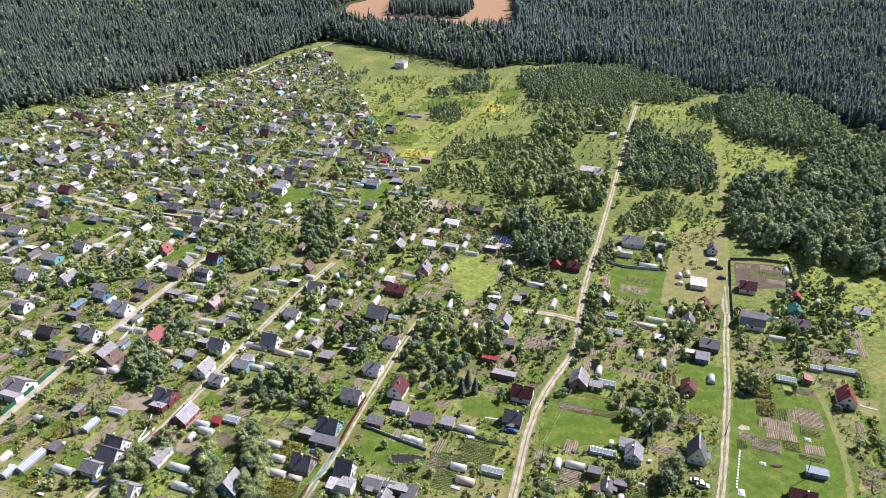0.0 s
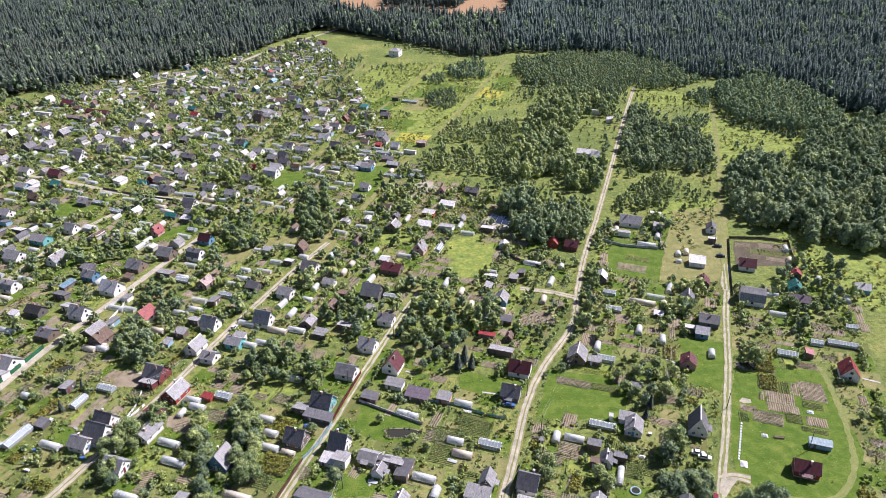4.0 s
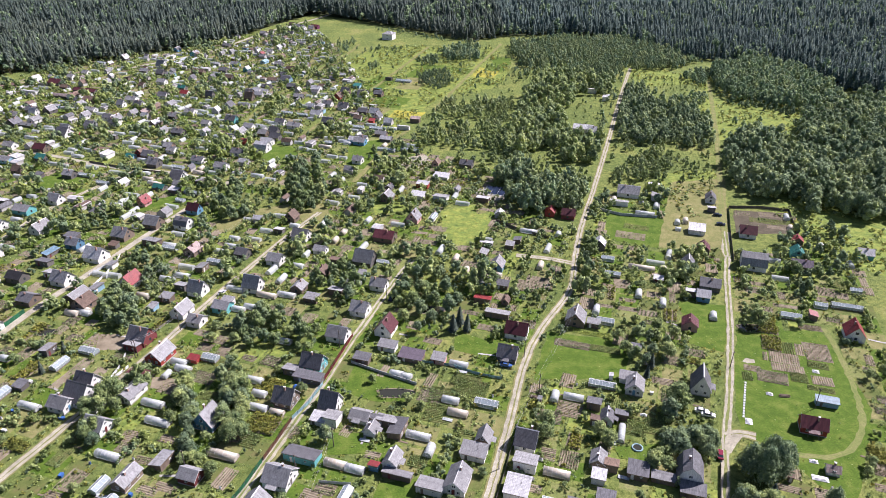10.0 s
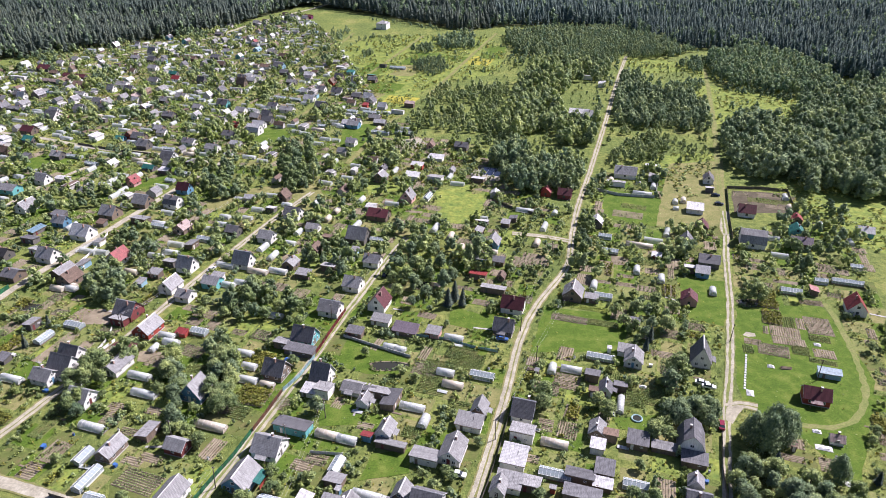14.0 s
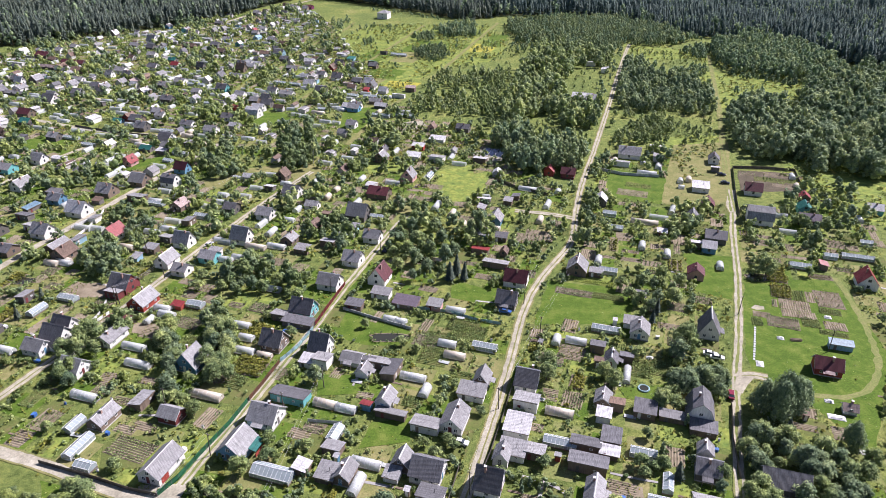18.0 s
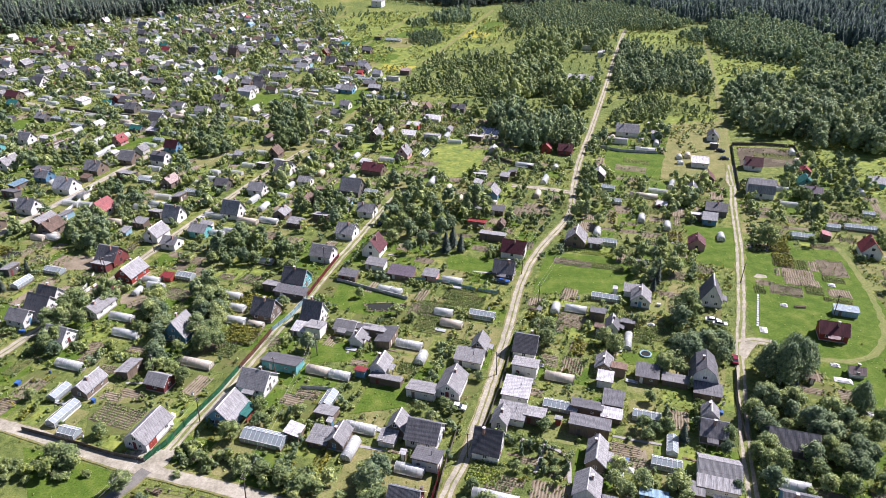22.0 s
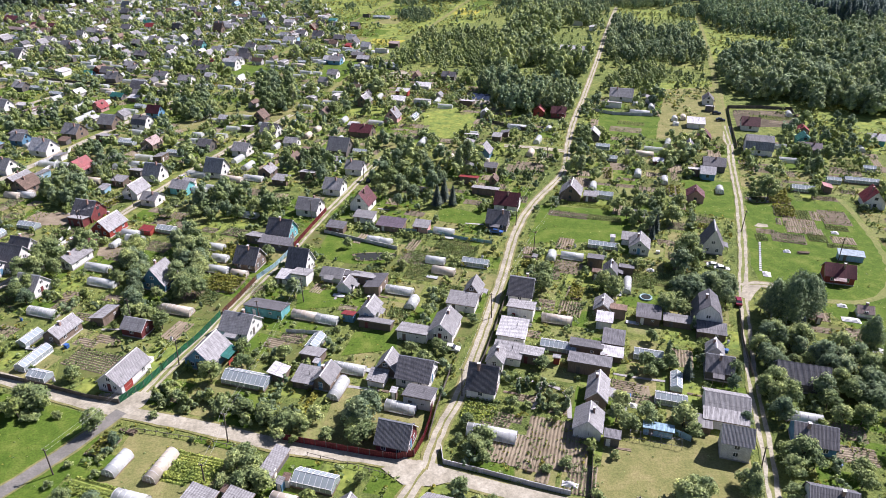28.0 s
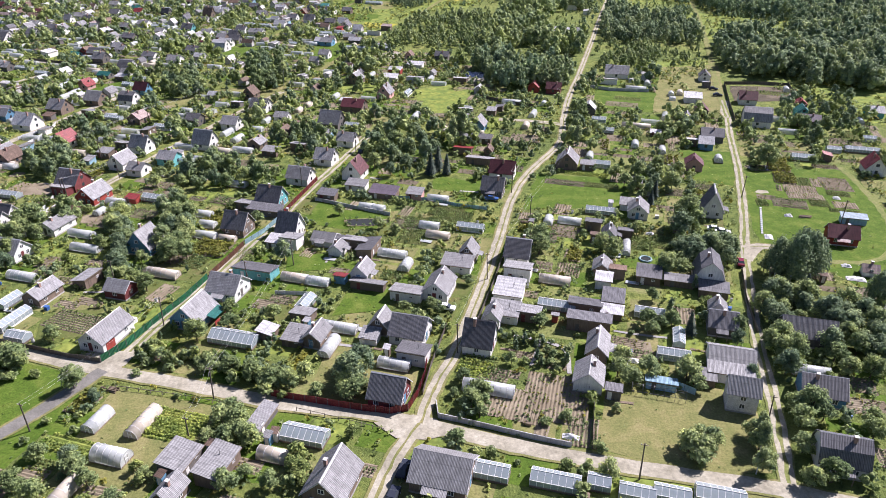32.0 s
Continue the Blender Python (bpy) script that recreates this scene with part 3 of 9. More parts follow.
def power_pole(x, y, h):
    lean = rng.uniform(-2.5, 2.5)
    ob = thing("power_pole", pose(x, y, 0, lean, rng.uniform(-2, 2), -AZ), "weathered dark wooden power pole with cross-arm", "utility pole", "power poles")
    part("pole", shape(*bar((0, 0, -.3), (0, 0, h), .15, 8, .10), POLE), ob)
    part("strut", shape(*bar((.1, 0, h * .55), (1.2, 0, -.1), .08, 6), POLE), ob) if rng.random() < .3 else None
    part("crossarm", box(-.6, -.05, h - .45, .6, .05, h - .35, TIMBER), ob)
    for k in (-.5, -.17, .17, .5):
        part("insulator", shape(*bar((k, 0, h - .35), (k, 0, h - .18), .04, 6, .025), FRAME), ob)
    poles.append((x, y, h))


def car(x, y, along, colour):
    """A parked saloon car, nose along local +x."""
    ob = thing("car", pose(x, y, .12, 0, 0, TURN_OF[along]), {"white": "white parked saloon car", "dark": "dark parked car on bare ground", "blue": "dark blue parked saloon car", "silver": "silver-grey parked saloon car", "red": "red parked saloon car"}[colour] + " with dark windows", "car", "parked cars")
    taken.append((x, y, 2.6))
    body = bmesh.new()
    side = [(-2.1, .35), (2.1, .35), (2.15, .65), (1.95, .85), (1.0, .95), (-1.75, 1.0), (-2.15, .9), (-2.15, .6)]
    vs = [body.verts.new((px_, s * (.84 if pz < .9 else .8), pz)) for s in (-1, 1) for px_, pz in side]
    n = len(side)
    body.faces.new(vs[:n])
    body.faces.new(vs[n:][::-1])
    for i in range(n):
        body.faces.new((vs[i], vs[n + i], vs[n + (i + 1) % n], vs[(i + 1) % n]))
    bmesh.ops.recalc_face_normals(body, faces=body.faces)
    bmesh.ops.bevel(body, geom=body.edges[:], offset=.05, segments=2, affect="EDGES")
    me = bpy.data.meshes.new("body")
    body.to_mesh(me)
    me.materials.append(CARPAINT[colour])
    part("body", me, ob)
    cab = [(1.0, .8, .93), (.35, .62, 1.42), (-1.05, .62, 1.42), (-1.7, .8, .97)]
    vs = [(cx, s * cy, cz) for s in (-1, 1) for cx, cy, cz in cab]
    part("cabin_glass", shape(vs, [(0, 1, 2, 3), (7, 6, 5, 4), (0, 4, 5, 1), (1, 5, 6, 2), (2, 6, 7, 3)], PANE), ob)
    part("roof", box(-1.05, -.63, 1.40, .36, .63, 1.46, CARPAINT[colour]), ob)
    for wx in (-1.3, 1.3):
        for s in (-1, 1):
            w = part("wheel", shape(*bar((wx, s * .68, .2), (wx, s * .88, .2), .31, 14), RUBBER), ob)
            part("rim", shape(*bar((wx, s * .87, .2), (wx, s * .895, .2), .18, 10), CAP), w)
    for s in (-1, 1):
        part("headlight", box(2.08, s * .6 - .15, .62, 2.16, s * .6 + .15, .76, FRAME), ob)


def solar_panel(x, y):
    ob = thing("solar_array", pose(x, y, 0, 0, 0, -AZ), "dark solar panels on a pale concrete pad", "solar panels")
    taken.append((x, y, 8))
    part("pad", box(-8.5, -6, -.2, 8.5, 6, .15, CONCRETE), ob)
    for i in range(4):
        for j in range(2):
            q = part("panel", shape(*slab([(-2.2, .4), (2.2, 1.0)], -1.7, 1.7, .06), SOLAR), ob)
            q.location = (-5.6 + 3.7 * i, -2.6 + 5 * j, 0)


CROPLAND = earth("crop_ground", (0.07, 0.095, 0.025), (0.10, 0.12, 0.035), (0.13, 0.115, 0.05), 2.0)
bed_rows = {"crop": [], "yellow": [], "soil": [], "flower": [], "weed": []}
beds, far_beds = [], []


def bed(x, y, w, l, what, single=True, along="u"):
    """A dug bed with ridges; its plants stand in rows along local x."""
    m = pose(x, y, 0, 0, 0, TURN_OF[along] + rng.uniform(-3, 3))
    taken.append((x, y, max(w, l) * .42))
    beds.append((x, y))
    n = max(2, round(w / (.75 if y < 250 else 1.1)))
    vs, fs = [], []
    for i in range(n + 1):                   # furrows and ridges
        for j in (0, 1):
            yy = -w / 2 + w * (i + j * .5) / n
            if i == n and j:
                continue
            for xx in (-l / 2, -l / 6, l / 6, l / 2):
                vs.append((xx + rng.uniform(-.12, .12), yy + rng.uniform(-.05, .05), .02 if (j == 0) else .17))
    for i in range(2 * n):
        for k in range(3):
            fs.append((4 * i + k, 4 * i + k + 1, 4 * i + k + 5, 4 * i + k + 4))
    if single:
        ob = new("garden_bed", shape(vs, fs, MEADOW if what == "weed" else SOIL if what == "soil" or rng.random() < .5 else CROPLAND))
        ob.matrix_world = m
    else:
        far_beds.append(([tuple(m @ Vector(v)) for v in vs], fs))
    if single:
        tagged(ob, {"crop": "vegetable bed with green rows on dark soil", "yellow": "bed of yellowing plants in rows", "soil": "freshly dug brown garden bed with furrows", "flower": "mixed flower bed in dark soil", "weed": "patch of rank yellow-green weeds"}[what], "garden bed", "vegetable beds")
    thin = {"crop": .95, "yellow": 1.0, "soil": .4, "flower": .9, "weed": 1.0}[what]
    step = .7 if y < 230 else 1.5
    for i in range(n):
        if rng.random() < .08:
            continue
        xx = -l / 2 + .3
        s0 = {"yellow": rng.uniform(.7, 1.1), "soil": rng.uniform(.3, .5), "weed": rng.uniform(.42, .7)}.get(what, rng.uniform(.32, .58))
        while xx < l / 2 - .2:
            if rng.random() < thin:
                p = m @ Vector((xx, -w / 2 + w * (i + .5) / n, .1))
                bed_rows[rng.choice(("crop", "yellow")) if what == "soil" else what].append((p.x, p.y, .1, s0 * rng.uniform(.75, 1.3), rng.uniform(.8, 1.3)))
            xx += step * rng.uniform(.8, 1.2)

# ---- ground, fields, roads ----
def inside(x, y, poly):
    odd = False
    for (x0, y0), (x1, y1) in zip(poly, poly[1:] + poly[:1]):
        if (y0 > y) != (y1 > y) and x < (x1 - x0) * (y - y0) / (y1 - y0) + x0:
            odd = not odd
    return odd


def sheet(name, poly, z, material, label, category="ground", step=6.0, rough=1.2, kind="structure"):
    """A flat patch with a wavering edge."""
    pts = []
    for (x0, y0), (x1, y1) in zip(poly, poly[1:] + poly[:1]):
        n = max(1, int(math.hypot(x1 - x0, y1 - y0) / step))
        for i in range(n):
            x, y = x0 + (x1 - x0) * i / n, y0 + (y1 - y0) * i / n
            pts.append((x + rough * noise.noise((x * .13, y * .13, z)), y + rough * noise.noise((x * .13, y * .13, z + 7)), z))
    return tagged(new(name, shape(pts, [tuple(range(len(pts)))], material)), label, category, kind=kind)


def smooth_line(points, step=2.0):
    """A flowing line through the points (Catmull-Rom)."""
    p = [Vector(q) for q in points]
    p = [p[0] * 2 - p[1]] + p + [p[-1] * 2 - p[-2]]
    out = []
    for a, b, c, d in zip(p, p[1:], p[2:], p[3:]):
        n = max(1, int((c - b).length / step))
        for i in range(n):
            t = i / n
            out.append(0.5 * (2 * b + (c - a) * t + (2 * a - 5 * b + 4 * c - d) * t * t + (3 * b - a - 3 * c + d) * t ** 3))
    return out + [p[-2]]


road_lines = []


def strip(line, width, z, offset=0.0, ragged=0.25):
    vs, n = [], len(line)
    for i, q in enumerate(line):
        d = (line[min(i + 1, n - 1)] - line[max(i - 1, 0)]).normalized()
        s = Vector((d.y, -d.x))
        for k in (-1, 1):
            j = ragged * noise.noise((q.x * .35, q.y * .35, k * 5 + offset)) + .5 * ragged * noise.noise((q.x * 1.3, q.y * 1.3, k * 9 + offset))
            e = q + s * (offset + k * (width / 2 + j))
            vs.append((e.x, e.y, z))
    return vs, [(2 * i, 2 * i + 1, 2 * i + 3, 2 * i + 2) for i in range(n - 1)]


def road(points, width, label, material=None, name="road", ruts=False, z=0.03):
    z += .12
    line = smooth_line(points)
    road_lines.append((line, width))
    ob = new(name, None) if ruts else new(name, shape(*strip(line, width, z), material or SAND))
    tagged(ob, label, "road", kind="structure")
    if ruts:
        for s in (-1, 1):
            part("wheel_rut", shape(*strip(line, 0.85, z + .012 + .002 * len(road_lines), s * 0.8, .38), material or SAND), ob)
        part("trodden_strip", shape(*strip(line, 3.0, z - .008, 0, .6), WORN if material is None else DRY), ob)
    else:
        if width < 3.2 and material is None:
            part("grass_crown", shape(*strip(line, .45, z + .006, .1, .35), DRY), ob)
        part("verge_dust", shape(*strip(line, width + 1.1, z - .015, 0, .5), DRY), ob)
    return ob


# one sheet of ground out to the horizon
ground = tagged(new("ground", shape([(-2600, -900, 0), (2600, -900, 0), (2600, 3600, 0), (-2600, 3600, 0)], [(0, 1, 2, 3)], GRASS)), "rough green grassland under the whole settlement", "ground", kind="structure")
sheet("stubble_field", [(-160, 1010), (-140, 1230), (-70, 1360), (140, 1370), (128, 1260), (105, 960), (60, 945), (-45, 935), (-75, 1000), (-120, 990)], .05, STUBBLE, "harvested orange-brown stubble field among woods", rough=6)
sheet("stubble_field", [(437, 1247.8), (506, 1230.5), (598, 1232.8), (644, 1357), (460, 1368.5)], .05, STUBBLE, "distant harvested stubble field", rough=6)
sheet("meadow", [(-23, 460), (-69, 540.5), (-80.5, 644), (-46, 736), (11.5, 736), (69, 736), (80.5, 644), (63.2, 575), (11.5, 540.5)], .02, MEADOW, "flowering yellow-green meadow with old tracks", rough=7)
sheet("meadow", [(193.2, 437), (207, 540.5), (276, 529), (289.8, 460), (247.2, 431.2)], .02, MEADOW, "yellow-green glade between woods", rough=6)
sheet("meadow", [(181.7, 638.2), (218.5, 626.8), (270.2, 575), (235.7, 540.5), (225.4, 580.8), (184, 575)], .02, MEADOW, "pale glade at the wood's edge", rough=5)
sheet("meadow", [(187.4, 264.5), (172.5, 310.5), (197.8, 345), (235.7, 322), (247.2, 276), (218.5, 247.2)], .02, MEADOW, "goldenrod meadow beside the wood", rough=5)
sheet("meadow", [(126.5, 310.5), (135.7, 379.5), (172.5, 385.2), (161, 333.5)], .02, MEADOW, "weedy yellow-green fallow plot", rough=4)
sheet("forest_floor", [(-1725, 620), (-483, 580), (-379.5, 615), (-338, 646), (-300, 676), (-253, 726), (-221.9, 760), (-199, 798), (-173, 864), (-141, 932), (-90.8, 897), (-47.1, 860), (18.4, 797), (52, 769), (91, 792), (156, 800), (214, 776), (240, 716), (266, 678), (310, 662), (346, 620), (350, 570), (385, 540), (483, 500), (1725, 483), (1725, 1955), (-1725, 1955)], .012, FLOOR, "dark shaded forest floor", rough=4)

# old plots in the meadow, laid along the lanes
for i in range(9):
    for j in range(10):
        q = U * (-228 + i * 27 + rng.uniform(-4, 4)) + V * (470 + j * 28 + rng.uniform(-5, 5))
        if rng.random() < .62 and inside(q.x, q.y, [(-20, 470), (-80, 545), (-105, 650), (-60, 745), (15, 725), (75, 700), (80, 600), (30, 540)]):
            a, b = U * rng.uniform(8, 15), V * rng.uniform(9, 20)
            level_ = .03 + .004 * (i * 10 + j) / 4
            sheet("old_plot", [((q + s * a + t * b).x, (q + s * a + t * b).y) for s, t in ((-1, -1), (1, -1), (1, 1), (-1, 1))], level_, rng.choice((DRY, MEADOW, LAWN, MEADOW, GOLD, LAWN)), "overgrown old garden plot in the meadow", rough=2.5)

road([(-161, 156.4), (-126.5, 142.6), (-94.3, 131.1), (-86.2, 127.6), (-70.1, 120.7), (-60.9, 117.3), (-42.5, 111.5), (-23, 104.6), (-8, 101.2), (2.3, 97.7), (16.1, 92), (31, 86.8), (44.8, 82.8), (56.3, 79.7), (64.4, 77), (92, 66.7), (126.5, 55.2)], 3.3, "pale sandy cross road with worn wheel tracks")
road([(2.3, 97.7), (6, 109.2), (10.6, 119.6), (18.9, 144.9), (26.8, 171.3), (34.8, 198.9), (43.7, 219.6), (58.6, 244.9), (63.8, 259.9), (69, 280.6), (78.2, 311.6), (94.3, 357.6), (123, 442.7), (146, 512.9), (173.6, 594.5), (189.7, 639.4)], 2.5, "long straight sandy lane running to the forest", z=.035)
road([(-59.2, 118.4), (-53.5, 135.7), (-47.7, 151.8), (-40.8, 172.5), (-35.1, 188.6), (-28.2, 211.6), (-21.3, 232.3), (-13.8, 255.3), (-5.8, 276)], 3.0, "grassy lane with two worn wheel ruts", ruts=True, name="lane")
road([(-126.5, 135.7), (-113.8, 166.8), (-105.8, 187.4), (-96.6, 213.9), (-88, 240.3), (-78.2, 267.9), (-65.5, 301.3), (-54, 327.8)], 2.8, "narrow pale earth lane between gardens", z=.04)
road([(-172.5, 178.2), (-163.3, 204.7), (-155.2, 236.9), (-146, 264.5), (-133.4, 303.6), (-121.9, 336.9), (-110.4, 370.3)], 3.2, "narrow sandy lane between white houses", z=.04)
road([(57.5, 66.7), (62.1, 79.3), (65.5, 88.5), (70.1, 101.2), (74.8, 116.1), (79.3, 128.8), (85.1, 143.8), (92, 161), (101.2, 181.7), (116.1, 218.5), (128.8, 254.1), (138, 277.1)], 3.2, "straight grassy lane with two sandy wheel ruts", ruts=True, name="lane")
road([(138, 277.1), (159.8, 342.7), (192, 432.4), (232.3, 554.3), (244.9, 594.5)], 3.0, "overgrown grassy lane with two faint wheel ruts", WORN, ruts=True, name="lane")
road([(92, 161), (96.6, 162.1), (101.2, 160.4)], 3.0, "sandy turning apron beside the lane", z=.045, name="apron")
road([(138, 276), (139.1, 282.9), (142.6, 290.9), (147.2, 301.3)], 3.4, "bare sandy drive at the fenced plot", z=.045, name="apron")
road([(-60.9, 117.3), (-64.4, 111.5), (-71.3, 101.2), (-83.9, 85.1), (-103.5, 63.2)], 3.0, "old grey asphalt by-road", ASPHALT, z=.036)
road([(2.3, 97.7), (-1.7, 90.8), (-4.6, 82.8), (-9.2, 69), (-14.9, 51.7)], 2.8, "short sandy by-lane with parked cars", z=.038)
road([(-345, 450.8), (-289.8, 434.7), (-232.3, 415.1), (-187.4, 394.4), (-150.6, 385.2), (-115, 370.3)], 3.2, "sandy village street between fences", z=.04)
road([(-213.9, 235.7), (-203.5, 276), (-200.1, 301.3), (-193.2, 336.9), (-177.1, 372.6), (-167.9, 391)], 2.4, "thin earth path between gardens", z=.045)
road([(-264.5, 644), (-212.7, 710.7), (-185.1, 786.6), (-161, 845.2), (-127.6, 908.5), (-103.5, 977.5)], 4.0, "pale road along the forest's edge", z=.04)
road([(6.9, 506), (41.4, 619.8), (69, 707.2), (81.6, 747.5)], 2.6, "worn track across the meadow", DRY, ruts=True, name="track")
road([(-126.5, 483), (-104.6, 598), (-75.9, 695.8), (-66.7, 747.5)], 2.4, "worn track across the meadow", DRY, ruts=True, name="track")
road([(-80.5, 454.2), (-57.5, 525.5), (-34.5, 593.4), (5.8, 734.8)], 2.4, "worn track across the meadow", DRY, ruts=True, name="track")
road([(-40.2, 368), (-32.2, 396.7), (-25.3, 427.8), (-11.5, 460)], 2.2, "thin track between plots", DRY, ruts=True, name="track")
road([(65.5, 271.4), (55.2, 276), (41.4, 279.4)], 3.0, "sandy branch into the gardens", z=.045, name="apron")
road([(298, 408), (301.3, 419.7), (306, 446)], 4.0, "bare sandy clearing on a forest road", z=.05)


trodden = smooth_line([(152.7, 218.4), (148.0, 196.2), (140.6, 172.5), (131.2, 157.4), (118.8, 151.5), (105.0, 155.2), (96.7, 161.8)])
road_lines.append((trodden, 2.0))
tagged(new("track", shape(*strip(trodden, 2.0, .04, 0, .8), WORN)), "faint trodden track curving over the lawn", "road", kind="structure")
sheet("sand_patch", [(112.6, 198.4), (114.6, 200.4), (117.2, 199.2), (116.9, 197.4), (114.2, 197.2)], .045, SAND, "bare pale sandy patch on grass", step=2, rough=.3)

sheet("sand_patch", [(-6.1, 98.4), (1, 100.1), (5, 98.8), (8.8, 94.8), (3.2, 93.3), (-1.9, 93.9)], .1525, SAND, "wide sandy crossing of two lanes", step=2, rough=.5)
sheet("sand_patch", [(-67.8, 123.1), (-62, 124.3), (-55.9, 122.8), (-57, 118.7), (-60.4, 116), (-65.2, 118.5)], .1535, SAND, "sandy widening where a lane meets the road", step=2, rough=.5)
sheet("sand_patch", [(93.6, 164), (98, 161.5), (94.3, 157.6), (90.7, 153.6), (89.4, 155.5)], .1545, SAND, "sandy turning place beside the lane", step=2, rough=.4)

road_cells = {}
for line, width in road_lines:
    for q in line:
        road_cells.setdefault((int(q.x // 8), int(q.y // 8)), []).append((q.x, q.y, width / 2 + .9))


def near_road(x, y, margin):
    i, j = int(x // 8), int(y // 8)
    for a in (i - 1, i, i + 1):
        for b in (j - 1, j, j + 1):
            for qx, qy, r in road_cells.get((a, b), ()):
                if math.hypot(qx - x, qy - y) < r + margin:
                    return True
    return False

# ---- houses, from the cross road outwards ----
house(-37.9, 82.6, "v", 3.7, 4.7, 4.1, "g", "n")
house(-12.3, 83.1, "v", 6.9, 8.4, 6.1, "g", "n")
house(72.5, 83.3, "u", 6.3, 7.4, 6.5, "d", "w", "gambrel")
house(5.7, 84.2, "u", 8.2, 9.3, 5.6, "g", "n")
house(62.6, 99.2, "u", 4.7, 5.3, 6.7, "g", "c", "tall")
house(79.0, 100.6, "u", 6.5, 7.4, 5.2, "d", "b")
house(-3.2, 104.8, "u", 6.5, 6.3, 6.1, "d", "m")
house(35.7, 107.1, "v", 5.4, 6, 4.9, "g", "w")
house(65.7, 110.9, "u", 7.4, 8.4, 4.7, "g", "w")
house(40.0, 116.8, "v", 4.2, 7.4, 4.7, "g", "n")
house(86.2, 119.1, "u", 6.5, 10.2, 5.6, "d", "k")
house(15.8, 120.7, "u", 7, 6, 7, "d", "w")
house(69.4, 123.7, "u", 6, 5.6, 5.2, "d", "k")
house(-18.8, 124.8, "v", 4.2, 5.6, 4.3, "g", "n")
house(1.3, 125.2, "u", 7.4, 7.4, 5.9, "d", "w")
house(-5.0, 128.3, "v", 4.2, 4.7, 5.1, "g", "n")
house(-63.8, 128.5, "v", 6, 9.8, 5.1, "g", "w", "gable", "gate")
house(19.7, 129.6, "v", 3.7, 4.7, 4.7, "g", "w")
house(71.1, 129.9, "v", 3.7, 3.7, 4.2, "g", "w")
house(-46.8, 134.5, "v", 7, 7.9, 6, "g", "b", "gable", "porch")
house(8.6, 143.2, "v", 6, 8.4, 5.2, "g", "w")
house(74.9, 144.6, "v", 7, 7.9, 7.4, "d", "w", "gambrel")
house(-41.6, 145.8, "u", 7.4, 7.4, 5.8, "g", "w")
house(-84.7, 146.3, "v", 4.7, 7.4, 4.3, "g", "n")
house(-67.0, 147.0, "u", 4.7, 5.6, 4.3, "g", "m")
house(50.1, 150.7, "v", 4.2, 5.1, 3.9, "g", "n")
house(-10.0, 151.6, "v", 4.2, 5.6, 4.7, "g", "w")
house(30.1, 158.8, "u", 7.4, 6, 6.3, "d", "w")
house(17.3, 160.0, "v", 4.2, 5.1, 5.2, "g", "n")
house(120.0, 163.4, "u", 5.6, 7.4, 5.2, "m", "r")
house(-17.0, 165.0, "v", 3.7, 4.2, 3.5, "g", "w")
house(-101.5, 168.0, "u", 6, 6.5, 5.6, "g", "w")
house(56.7, 168.3, "v", 3.7, 4.7, 4.5, "d", "w")
house(-68.2, 169.9, "v", 7, 6.5, 7, "g", "b")
house(-20.8, 171.2, "u", 5.1, 6, 3.5, "g", "w")
house(-30.8, 176.3, "u", 6.5, 5.6, 7.4, "d", "w")
house(-117.2, 178.4, "u", 5.6, 6.5, 5, "g", "w")
house(-106.8, 178.5, "u", 4.7, 4.7, 4.2, "d", "w")
house(-45.7, 179.6, "u", 6.5, 6.5, 6.5, "d", "n")
house(-112.8, 182.5, "u", 8.4, 7.4, 7.4, "d", "w")
house(91.9, 183.5, "v", 6.1, 7.4, 8.2, "d", "w")
house(69.7, 183.5, "v", 5.6, 6.5, 5, "g", "w")
house(-97.1, 184.1, "v", 5.6, 8.4, 4.2, "g", "w")
house(-113.2, 188.9, "u", 6.5, 6.5, 6.5, "d", "w")
house(-39.2, 197.9, "u", 6.5, 7.4, 6.5, "d", "t")
house(29.1, 202.0, "u", 6, 6.5, 6, "d", "k")
house(-94.3, 204.5, "v", 6.5, 8.4, 5.6, "g", "r")
house(160.2, 212.5, "v", 6.5, 7.4, 6.5, "r", "w")
house(-104.8, 215.5, "u", 7.4, 7.4, 6.5, "d", "m")
house(-32.5, 215.8, "u", 6.5, 7.4, 5.6, "g", "w")
house(34.1, 216.4, "u", 6.5, 7.9, 6, "m", "w")
house(-15.0, 219.5, "v", 6.5, 7.4, 6.7, "m", "w")
house(100.7, 219.9, "v", 5.6, 5.6, 4.8, "m", "p")
house(-165.0, 222.3, "u", 8.4, 8.4, 6, "g", "w")
house(57.9, 224.6, "v", 7, 7.4, 6.1, "g", "n")
house(-87.7, 226.4, "u", 5.6, 5.6, 4.3, "g", "w")
house(-25.7, 233.0, "u", 6.5, 6.5, 5.6, "g", "w")
house(-95.4, 233.2, "v", 6, 7.4, 5.6, "g", "w")
house(-80.1, 235.7, "u", 5.6, 6.5, 4.7, "g", "t")
house(32.2, 238.8, "v", 2.8, 3.7, 3.2, "n", "n")
house(-135.9, 239.5, "v", 6.5, 7.4, 5.6, "n", "n")
house(-159.5, 243.3, "u", 6.5, 6.5, 4.3, "d", "n")
house(-141.1, 244.9, "v", 6.5, 8.4, 4.7, "g", "n")
house(-93.5, 248.8, "u", 6, 6.5, 6.5, "g", "w")
house(119.2, 249.2, "u", 7.4, 7.9, 4.8, "d", "k")
house(-52.4, 250.2, "v", 5.1, 5.6, 4.3, "g", "n")
house(-19.3, 251.6, "u", 5.6, 6.5, 5.1, "g", "w")
